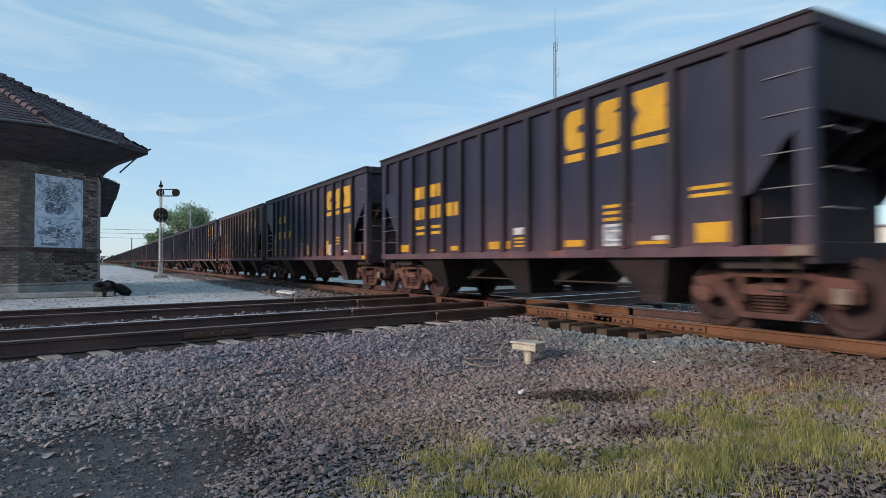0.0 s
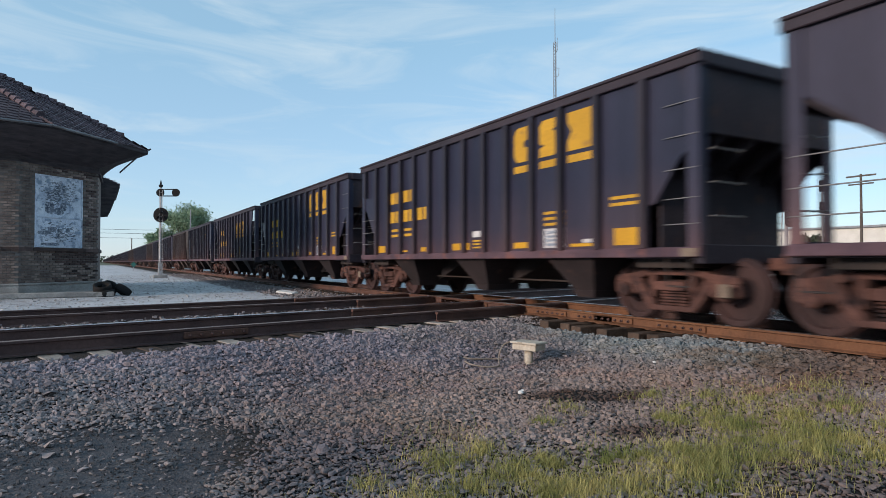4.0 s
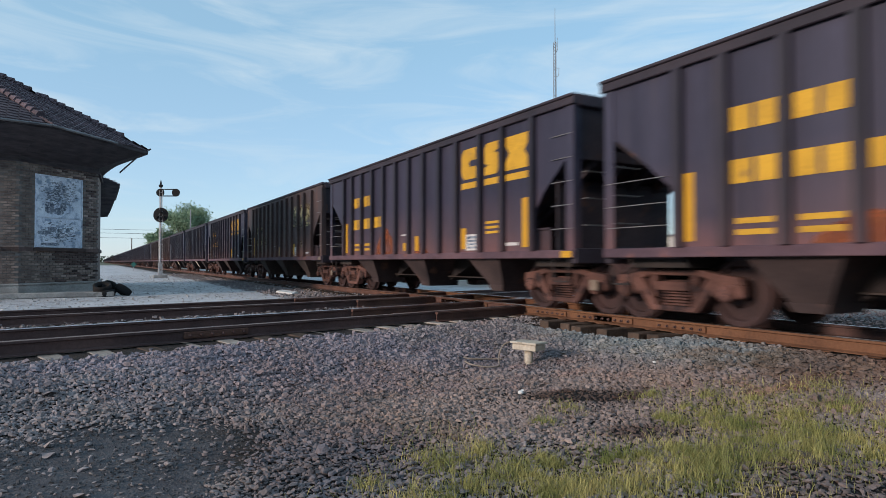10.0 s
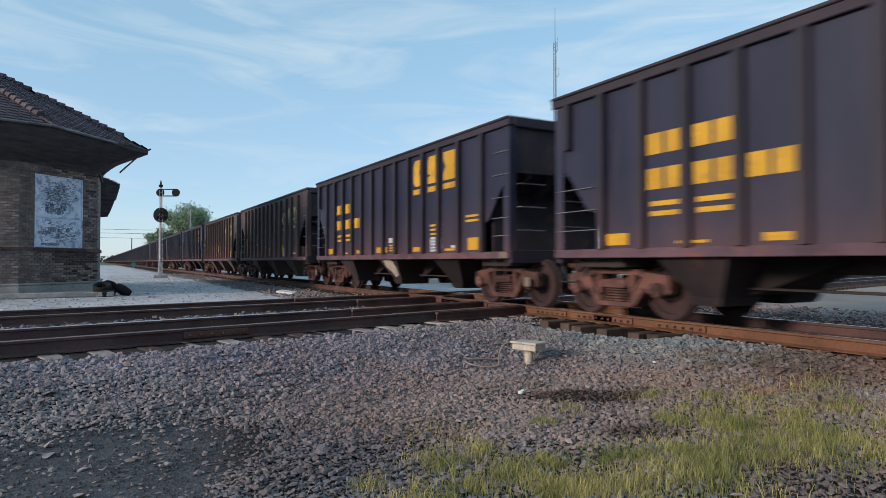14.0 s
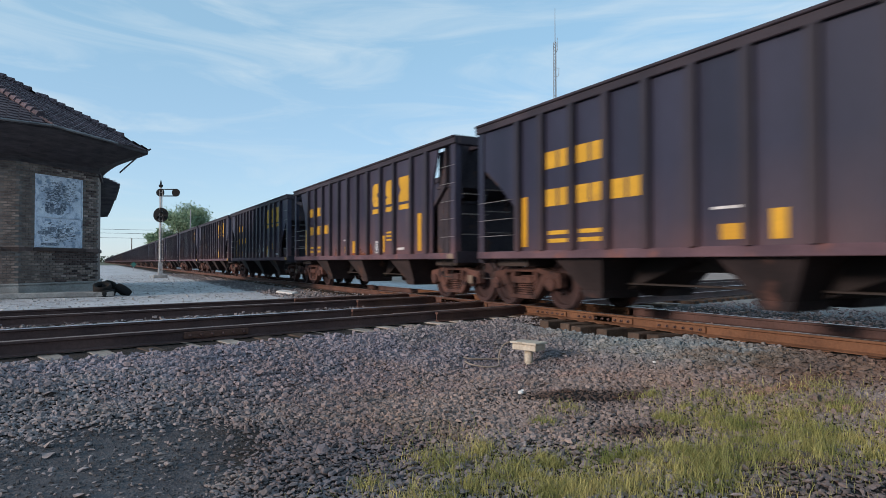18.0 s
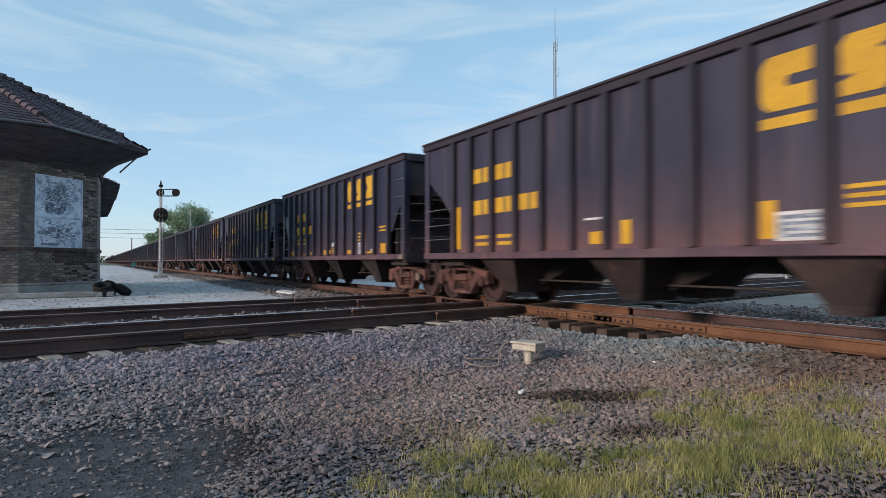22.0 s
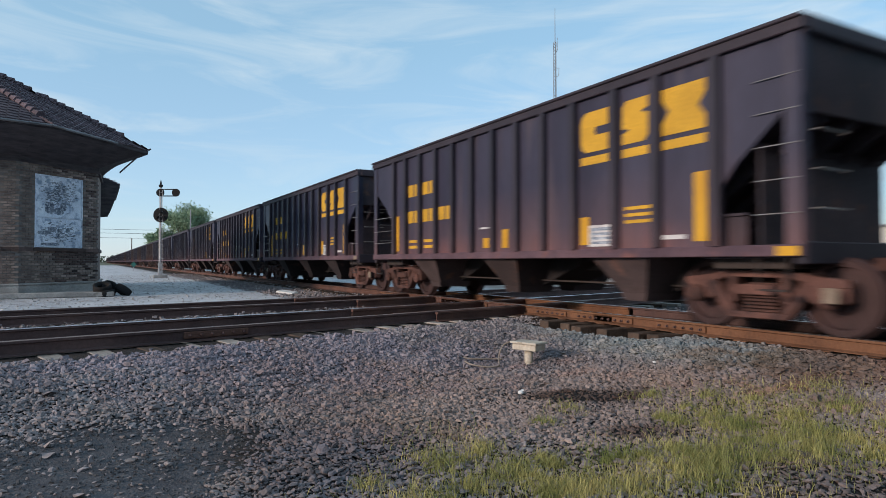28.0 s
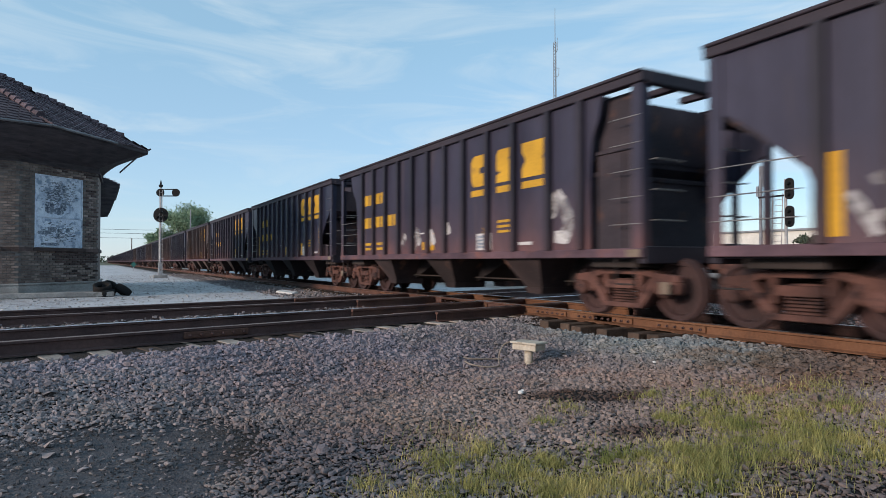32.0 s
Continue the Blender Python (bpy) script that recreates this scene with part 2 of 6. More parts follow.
def stained_and_lit(m, patches):
    """Patches of soil, oil, stone from another load and painted light over a material: tint, centre, two radii, turn.
    """
    n, l = m.node_tree.nodes, m.node_tree.links
    b = n["Principled BSDF"]
    col = b.inputs["Base Color"].links[0].from_socket
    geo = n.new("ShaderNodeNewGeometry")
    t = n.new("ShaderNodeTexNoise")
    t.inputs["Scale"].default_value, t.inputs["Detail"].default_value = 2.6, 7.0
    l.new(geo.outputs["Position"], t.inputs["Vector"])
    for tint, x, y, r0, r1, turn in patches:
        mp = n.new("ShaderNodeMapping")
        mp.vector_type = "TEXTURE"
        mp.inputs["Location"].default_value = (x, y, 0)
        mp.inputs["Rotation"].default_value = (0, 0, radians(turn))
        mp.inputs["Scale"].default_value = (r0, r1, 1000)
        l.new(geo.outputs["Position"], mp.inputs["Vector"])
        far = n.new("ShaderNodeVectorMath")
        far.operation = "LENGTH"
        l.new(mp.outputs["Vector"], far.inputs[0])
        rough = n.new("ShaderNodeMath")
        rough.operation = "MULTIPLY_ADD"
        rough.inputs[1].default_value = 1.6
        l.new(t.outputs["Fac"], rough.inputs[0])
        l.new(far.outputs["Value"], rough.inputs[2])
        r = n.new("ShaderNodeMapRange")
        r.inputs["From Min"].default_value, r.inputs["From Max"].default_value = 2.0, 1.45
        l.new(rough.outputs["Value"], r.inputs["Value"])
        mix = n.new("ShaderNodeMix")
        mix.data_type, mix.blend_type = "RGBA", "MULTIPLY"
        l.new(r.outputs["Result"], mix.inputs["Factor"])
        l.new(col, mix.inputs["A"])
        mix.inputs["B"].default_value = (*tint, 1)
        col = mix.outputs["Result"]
    l.new(col, b.inputs["Base Color"])


stained_and_lit(BALLAST, (((0.97, 0.96, 1.07), -8.5, 1.3, 3.6, 2.2, 61), ((1.02, 0.90, 0.80), -4.9, 3.9, 3.4, 1.9, 61), ((0.72, 0.66, 0.62), -2.2, 4.1, 0.9, 0.7, 61), ((0.76, 1.0, 1.04), -6.3, 6.85, 2.9, 1.05, -4), ((0.56, 0.47, 0.41), -3.5, 7.0, 1.5, 1.4, 0),
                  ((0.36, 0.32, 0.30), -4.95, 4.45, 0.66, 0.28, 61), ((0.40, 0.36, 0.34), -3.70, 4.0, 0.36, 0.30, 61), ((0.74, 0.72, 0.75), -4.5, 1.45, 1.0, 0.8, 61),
                  # painted light: brightens the stones that lie in the train's shadow
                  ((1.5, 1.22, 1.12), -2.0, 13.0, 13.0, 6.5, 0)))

# ---- mesh helpers ----
def mesh_of(bm, name, material, smooth=False):
    me = bpy.data.meshes.new(name)
    bm.to_mesh(me)
    bm.free()
    me.materials.append(material)
    if smooth:
        for p in me.polygons:
            p.use_smooth = True
    return me


def part(name, bm, material, parent, label="", smooth=False):
    """Link a bmesh, or mesh data, as one mesh object under a thing or a part."""
    me = mesh_of(bm, name, material, smooth) if isinstance(bm, bmesh.types.BMesh) else bm
    ob = new(name, me)
    ob.parent = parent
    return tagged(ob, label)


def box(bm, x0, x1, y0, y1, z0, z1, bevel=0.0):
    v = [bm.verts.new((x, y, z)) for x in (x0, x1) for y in (y0, y1) for z in (z0, z1)]
    quads = ((0, 1, 3, 2), (4, 6, 7, 5), (0, 4, 5, 1), (2, 3, 7, 6), (0, 2, 6, 4), (1, 5, 7, 3))
    fs = [bm.faces.new([v[i] for i in q]) for q in quads]
    if bevel:
        bmesh.ops.bevel(bm, geom=list({e for f in fs for e in f.edges}), offset=bevel, segments=1, affect="EDGES")
    return bm


def boxes(*lots, bevel=0.0):
    bm = bmesh.new()
    for b in lots:
        box(bm, *b, bevel=bevel)
    return bm


def prism(bm, outline, y0, y1):
    """Extrude an outline of (x, z) from y0 to y1."""
    a = [bm.verts.new((x, y0, z)) for x, z in outline]
    b = [bm.verts.new((x, y1, z)) for x, z in outline]
    bm.faces.new(a)
    bm.faces.new(b[::-1])
    for i in range(len(a)):
        j = (i + 1) % len(a)
        bm.faces.new((a[j], a[i], b[i], b[j]))
    bmesh.ops.recalc_face_normals(bm, faces=bm.faces[:])
    return bm


def tube(bm, p, q, r0, r1=None, sides=8):
    """A round bar from p to q."""
    r1 = r0 if r1 is None else r1
    p, q = Vector(p), Vector(q)
    t = (q - p).to_track_quat("Z", "Y").to_matrix()
    rings = []
    for c, r in ((p, r0), (q, r1)):
        rings.append([bm.verts.new(c + t @ Vector((r * math.cos(2 * math.pi * i / sides), r * math.sin(2 * math.pi * i / sides), 0))) for i in range(sides)])
    for i in range(sides):
        j = (i + 1) % sides
        bm.faces.new((rings[0][i], rings[0][j], rings[1][j], rings[1][i]))
    bm.faces.new(rings[0][::-1])
    bm.faces.new(rings[1])
    return bm


def pipe(bm, points, r, sides=6):
    for p, q in zip(points[:-1], points[1:]):
        tube(bm, p, q, r, r, sides)
    return bm


def hose(bm, points, r, sides=8):
    """A smooth round hose along points."""
    rings = []
    for i, p in enumerate(points):
        way = Vector(points[min(i + 1, len(points) - 1)]) - Vector(points[max(i - 1, 0)])
        t = way.to_track_quat("Z", "Y").to_matrix()
        rings.append([bm.verts.new(Vector(p) + t @ Vector((r * math.cos(2 * math.pi * k / sides), r * math.sin(2 * math.pi * k / sides), 0))) for k in range(sides)])
    for a, b in zip(rings[:-1], rings[1:]):
        for k in range(sides):
            bm.faces.new((a[k], a[(k + 1) % sides], b[(k + 1) % sides], b[k]))
    bm.faces.new(rings[0][::-1])
    bm.faces.new(rings[-1])
    return bm


def lathe(bm, profile, sides=24, axis="Z"):
    """Turn a profile of (radius, height) round z, or round y."""
    rings = []
    for r, z in profile:
        ring = []
        for i in range(sides):
            a = 2 * math.pi * i / sides
            ring.append(bm.verts.new((r * math.cos(a), r * math.sin(a), z) if axis == "Z" else (r * math.cos(a), z, r * math.sin(a))))
        rings.append(ring)
    for s, t in zip(rings[:-1], rings[1:]):
        for i in range(sides):
            j = (i + 1) % sides
            bm.faces.new((s[i], s[j], t[j], t[i]))
    bm.faces.new(rings[0][::-1])
    bm.faces.new(rings[-1])
    bmesh.ops.recalc_face_normals(bm, faces=bm.faces[:])
    return bm


def thing(name, m, label, category, group="", kind=""):
    ob = new(name)
    ob.empty_display_size = 0.2
    ob.matrix_basis = m
    return tagged(ob, label, category, group, kind)


def mesh_from(name, verts, faces, material, smooth=False):
    me = bpy.data.meshes.new(name)
    me.from_pydata(verts, [], faces)
    me.materials.append(material)
    me.polygons.foreach_set("use_smooth", [smooth] * len(me.polygons))
    me.update()
    return me

# ---- ground and tracks ----
TRACK_Y = 8.45                      # centre line of the train's track
D2 = Vector((-0.225, 0.9744, 0))    # way of the two tracks that cross it
N2 = Vector((-0.9744, -0.225, 0))
CROSS = (9.25, 13.05)               # their centre lines, from the origin along N2
GAUGE = 0.7525


def smooth01(v):
    v = np.clip(v, 0, 1)
    return v * v * (3 - 2 * v)


def ground_height(x, y):
    """Ballast shoulders round the tracks, the lower ground on the camera's side, the flat lot beyond."""
    c = -0.9744 * x - 0.225 * y
    d1 = TRACK_Y - y                # towards the camera from the train's track
    d2 = CROSS[0] - c
    near = np.minimum(d1, d2)       # distance into the camera's corner
    z = -0.20 - 0.33 * smooth01((near - 1.5) / 2.6)
    far = np.maximum(c - CROSS[1], y - TRACK_Y)
    z = np.where(near < 1.5, -0.20 - 0.06 * smooth01((far - 1.6) / 2.0), z)
    z = z - 0.15 * smooth01((x + 9.6) / 0.5) * smooth01((-6.0 - x) / 0.7) * smooth01((y - 6.5) / 0.25) * smooth01((8.0 - y) / 0.3)
    bumps = 0.025 * np.sin(x * 1.7 + 1.3 * np.sin(y * 0.9)) * np.sin(y * 1.9 + 0.7) + 0.012 * np.sin(x * 5.1 + y * 3.3)
    return z + bumps * smooth01((near - 1.2) / 1.0)


def sheet(name, xs, ys, material, lift=0.0):
    X, Y = np.meshgrid(xs, ys)
    Z = ground_height(X, Y) + lift
    vs = np.stack([X, Y, Z], -1).reshape(-1, 3)
    w, hh = len(xs), len(ys)
    i = (np.arange(hh - 1)[:, None] * w + np.arange(w - 1)[None]).reshape(-1)
    fs = np.stack([i, i + 1, i + w + 1, i + w], -1)
    return mesh_from(name, vs.tolist(), fs.tolist(), material, True)


def graded(lo, hi, fine_lo, fine_hi, step, coarse):
    inner = np.arange(fine_lo, fine_hi + step / 2, step)
    out = [fine_hi]
    while out[-1] < hi:
        out.append(out[-1] + coarse * (1 + (out[-1] - fine_hi) * 0.25))
    back = [fine_lo]
    while back[-1] > lo:
        back.append(back[-1] - coarse * (1 + (fine_lo - back[-1]) * 0.25))
    return np.array(back[:0:-1] + inner.tolist() + out[1:])


GROUND = bpy.data.materials.new("crossing_ground")
GROUND.use_nodes = True


def ground_material():
    """Dark ballast bed near the tracks, pale gravel lot beyond, old asphalt by the camera, scrub far off; borders broken by noise."""
    n, l = GROUND.node_tree.nodes, GROUND.node_tree.links
    b = n["Principled BSDF"]
    b.inputs["Roughness"].default_value, b.inputs["Specular IOR Level"].default_value = 0.95, 0.2
    geo = n.new("ShaderNodeNewGeometry")
    sep = n.new("ShaderNodeSeparateXYZ")
    l.new(geo.outputs["Position"], sep.inputs["Vector"])

    def noise_at(s, detail=6.0, rough=0.6):
        t = n.new("ShaderNodeTexNoise")
        t.inputs["Scale"].default_value, t.inputs["Detail"].default_value, t.inputs["Roughness"].default_value = s, detail, rough
        l.new(geo.outputs["Position"], t.inputs["Vector"])
        return t.outputs["Fac"]

    def calc(op, a, c, clamp=False):
        k = n.new("ShaderNodeMath")
        k.operation, k.use_clamp = op, clamp
        for i, v in enumerate((a, c)):
            if isinstance(v, (int, float)):
                k.inputs[i].default_value = v
            else:
                l.new(v, k.inputs[i])
        return k.outputs["Value"]

    def ramp(fac, p0, p1):
        r = n.new("ShaderNodeMapRange")
        r.inputs["From Min"].default_value, r.inputs["From Max"].default_value = p0, p1
        l.new(fac, r.inputs["Value"])
        return r.outputs["Result"]

    def blend(fac, a, c):
        x = n.new("ShaderNodeMix")
        x.data_type = "RGBA"
        for k, v in (("Factor", fac), ("A", a), ("B", c)):
            if isinstance(v, tuple):
                x.inputs[k].default_value = (*v, 1)
            else:
                l.new(v, x.inputs[k])
        return x.outputs["Result"]

    X, Y = sep.outputs["X"], sep.outputs["Y"]
    c = calc("ADD", calc("MULTIPLY", X, -0.9744), calc("MULTIPLY", Y, -0.225))
    mid, fine, grit = noise_at(0.9), noise_at(14), noise_at(45, 3)
    wob = calc("MULTIPLY", calc("SUBTRACT", mid, 0.5), 3.0)
    bed = blend(ramp(fine, 0.3, 0.7), (0.016, 0.014, 0.014), (0.055, 0.047, 0.044))
    bed = blend(ramp(noise_at(0.45), 0.52, 0.66), bed, (0.05, 0.036, 0.028))
    lot = blend(ramp(noise_at(0.25, 8), 0.3, 0.7), (0.40, 0.405, 0.43), (0.60, 0.605, 0.62))
    lot = blend(ramp(noise_at(2.2, 8), 0.56, 0.68), lot, (0.24, 0.235, 0.23))
    lot = blend(ramp(grit, 0.60, 0.72), lot, (0.2, 0.19, 0.18))
    tar = blend(ramp(noise_at(3.0), 0.3, 0.7), (0.054, 0.053, 0.060), (0.105, 0.103, 0.110))
    tar = blend(ramp(grit, 0.58, 0.70), tar, (0.16, 0.155, 0.15))
    past_cross = ramp(calc("ADD", c, wob), 14.6, 15.6)
    past_train = ramp(calc("ADD", Y, wob), 13.2, 15.5)
    strip = calc("SUBTRACT", 1.0, ramp(calc("ADD", calc("ABSOLUTE", calc("SUBTRACT", Y, 8.45), 0), wob), 2.4, 3.4))
    out = calc("MULTIPLY", calc("MAXIMUM", past_cross, past_train), calc("SUBTRACT", 1.0, strip, True))
    side = blend(ramp(noise_at(0.3, 8), 0.3, 0.7), (0.25, 0.205, 0.18), (0.35, 0.295, 0.26))
    col = blend(out, bed, blend(past_train, lot, side))
    # the asphalt apron beside the camera
    ap = calc("MULTIPLY", ramp(calc("ADD", X, calc("MULTIPLY", wob, 0.6)), -6.2, -5.9), calc("SUBTRACT", 1.0, ramp(calc("ADD", Y, calc("MULTIPLY", wob, 0.6)), 0.7, 1.1)))
    col = blend(ap, col, tar)
    # fields far beyond
    dist = n.new("ShaderNodeVectorMath")
    dist.operation = "LENGTH"
    l.new(geo.outputs["Position"], dist.inputs[0])
    far = ramp(calc("ADD", dist.outputs["Value"], calc("MULTIPLY", wob, 8.0)), 190, 260)
    col = blend(far, col, (0.13, 0.14, 0.10))
    l.new(col, b.inputs["Base Color"])
    bp = n.new("ShaderNodeBump")
    bp.inputs["Strength"].default_value, bp.inputs["Distance"].default_value = 0.8, 0.03
    l.new(calc("ADD", fine, calc("MULTIPLY", grit, 0.5)), bp.inputs["Height"])
    l.new(bp.outputs["Normal"], b.inputs["Normal"])


ground_material()
ground = new("ground", sheet("ground", graded(-4500, 4500, -16, 4, 0.2, 0.6), graded(-4500, 4500, -6, 14, 0.2, 0.6), GROUND))
tagged(ground, "grey ballast and pale gravel ground around the rail crossing", "ground", kind="structure")

RAIL_OUTLINE = ((-0.070, -0.175), (0.070, -0.175), (0.070, -0.165), (0.012, -0.145), (0.010, -0.045), (0.036, -0.035), (0.036, -0.006), (0.028, 0.0),
                (-0.028, 0.0), (-0.036, -0.006), (-0.036, -0.035), (-0.010, -0.045), (-0.012, -0.145), (-0.070, -0.165))


def rail_mesh(length, name, side, head=None, drop=0.0):
    """A rail along x with its worn head as the second material."""
    bm = bmesh.new()
    a = [bm.verts.new((0, y, z - drop)) for y, z in RAIL_OUTLINE]
    b = [bm.verts.new((length, y, z - drop)) for y, z in RAIL_OUTLINE]
    k = len(a)
    for i in range(k):
        f = bm.faces.new((a[i], a[(i + 1) % k], b[(i + 1) % k], b[i]))
        f.material_index = 1 if head and i in (6, 7, 8) else 0
    bm.faces.new(a)
    bm.faces.new(b[::-1])
    bmesh.ops.recalc_face_normals(bm, faces=bm.faces[:])
    me = mesh_of(bm, name, side)
    if head:
        me.materials.append(head)
    return me


def bolt_mesh():
    bm = bmesh.new()
    lathe(bm, [(0.022, 0.0), (0.022, 0.02), (0.012, 0.022), (0.012, 0.045)], 6, "Y")
    return mesh_of(bm, "bolt", RAIL_DARK)


BOLT = bolt_mesh()


def joint_bar(parent, x, y, side, length=0.9, material=None):
    """A fishplate with its bolts on one side of a rail."""
    bar = part("joint_bar", boxes((x, x + length, y + side * 0.012, y + side * 0.045, -0.138, -0.048), bevel=0.008), material or RAIL_ORANGE, parent)
    for i in range(6):
        o = part("bolt", BOLT, None, bar)
        o.matrix_basis = pose(x + length * (i + 0.5) / 6, y + side * 0.045, -0.095, 0, 0, 0 if side > 0 else 180)


TIE_MESH = mesh_of(boxes((-0.115, 0.115, -1.35, 1.35, -0.35, -0.178), bevel=0.012), "tie", TIE)
PALE_TIE_MESH = mesh_of(boxes((-0.115, 0.115, -1.35, 1.35, -0.35, -0.178), bevel=0.012), "tie", PALE_TIE)
PLATE_MESH = mesh_of(boxes((-0.10, 0.10, -0.17, 0.17, -0.178, -0.166), bevel=0.004), "tie_plate", RAIL_ORANGE)


def track(name, m, length, near_from, near_to, side, head, drop, label, near_side):
    """A track along its own x: two rails, and ties as single pieces between near_from and near_to."""
    tr = thing(name, m, label, "railway track", kind="structure")
    for s in (-1, 1):
        runs = ((-length / 2, -10.6, RAIL_SIDE), (-10.6, length / 2, side)) if near_side < 0 and s < 0 else ((-length / 2, length / 2, side if s == near_side else RAIL_DARK),)
        for a, b, steel in runs:
            bright = near_side < 0 or (s > 0 and head is RAIL_HEAD)
            r = part("rail", rail_mesh(b - a, "rail", steel, RAIL_HEAD if bright else RAIL_WORN, drop), None, tr, "steel rail with a bright head" if bright else "steel rail with a dull brown head")
            r.matrix_basis = pose(a, s * GAUGE, 0)
    k = int((near_to - near_from) / 0.53)
    for i in range(k):
        x = near_from + 0.53 * i + random.uniform(-0.03, 0.03)
        t = part("tie", PALE_TIE_MESH if random.random() < (0.03 if near_side < 0 else 0.7) else TIE_MESH, None, tr)
        t.matrix_basis = pose(x, random.uniform(-0.13, 0.13), random.uniform(-0.02, 0.004) - drop, 0, random.uniform(-1.5, 1.5), random.uniform(-2.5, 2.5))
        p = part("tie_plate", PLATE_MESH, None, tr)
        p.matrix_basis = pose(x, near_side * GAUGE, -drop)
    bm = bmesh.new()
    for i in range(-150, 150):
        x = 0.53 * i
        if abs(x) < length / 2 and not near_from - 0.3 < x < near_to:
            box(bm, x - 0.115, x + 0.115, -1.35, 1.35, -0.35, -0.178 - drop)
    tagged(part("far_ties", bm, TIE, tr, "weathered timber ties"), kind="stuff")
    return tr


main_track = track("main_track", pose(0, TRACK_Y, 0), 1900, -17.0, 1.5, RAIL_ORANGE, RAIL_HEAD, 0.0, "orange-rusted main railway track on timber ties", -1)
CROSS_TURN = math.degrees(math.atan2(D2.y, D2.x))
cross_tracks = []
for k, c in enumerate(CROSS):
    o = N2 * c
    cross_tracks.append(track("crossing_track", pose(o.x, o.y, 0, 0, 0, CROSS_TURN), 700, -6.0, 16.0, RAIL_DARK, RAIL_HEAD if k == 0 else RAIL_WORN, 0.004,
                              "dark greasy railway track crossing the main line", 1))

# the two diamonds: guard rails inside each rail, joint bars, and base plates under the corners
for k, c in enumerate(CROSS):
    o = N2 * c
    s_mid = (TRACK_Y - o.y) / D2.y
    x_mid = (o + D2 * s_mid).x
    diamond = thing("diamond_crossing", pose(x_mid, TRACK_Y, 0), "rusted steel diamond crossing of bolted rails", "rail crossing", kind="structure")
    rel = math.degrees(math.atan2(D2.y, D2.x))
    for s in (-1, 1):
        g = part("guard_rail", rail_mesh(5.2, "guard_rail", RAIL_ORANGE, None, 0.006), None, diamond, "rusted guard rail")
        g.matrix_basis = pose(-2.6, s * (GAUGE - 0.125), 0)
        e = part("easer_rail", rail_mesh(6.4, "easer_rail", RAIL_SIDE, None, 0.010), None, diamond, "rusted easer rail")
        e.matrix_basis = Matrix.Rotation(radians(rel), 4, "Z") @ pose(-4.2, s * (GAUGE - 0.125), 0)
        e = part("easer_rail", rail_mesh(4.6, "easer_rail", RAIL_SIDE, None, 0.012), None, diamond, "rusted easer rail")
        e.matrix_basis = Matrix.Rotation(radians(rel), 4, "Z") @ pose(-3.4, s * (GAUGE + 0.125), 0)
        for q in (-1, 1):
            corner = s * GAUGE / D2.y * D2.x
            p = part("base_plate", boxes((-0.42, 0.42, -0.36, 0.36, -0.196, -0.172), bevel=0.006), RAIL_ORANGE, diamond)
            p.matrix_basis = pose(corner - q * GAUGE * 1.02, s * GAUGE, 0)
    for x in (-2.4, 1.5, 2.7):
        joint_bar(diamond, x, -GAUGE, -1)
for x in (-8.3, -6.9):
    joint_bar(main_track, x, -GAUGE, -1)
for x in (-5.2, -1.6, 1.8):
    joint_bar(cross_tracks[0], x, GAUGE, 1, material=RAIL_SIDE)
    joint_bar(cross_tracks[0], x + 1.2, -GAUGE, -1, material=RAIL_SIDE)


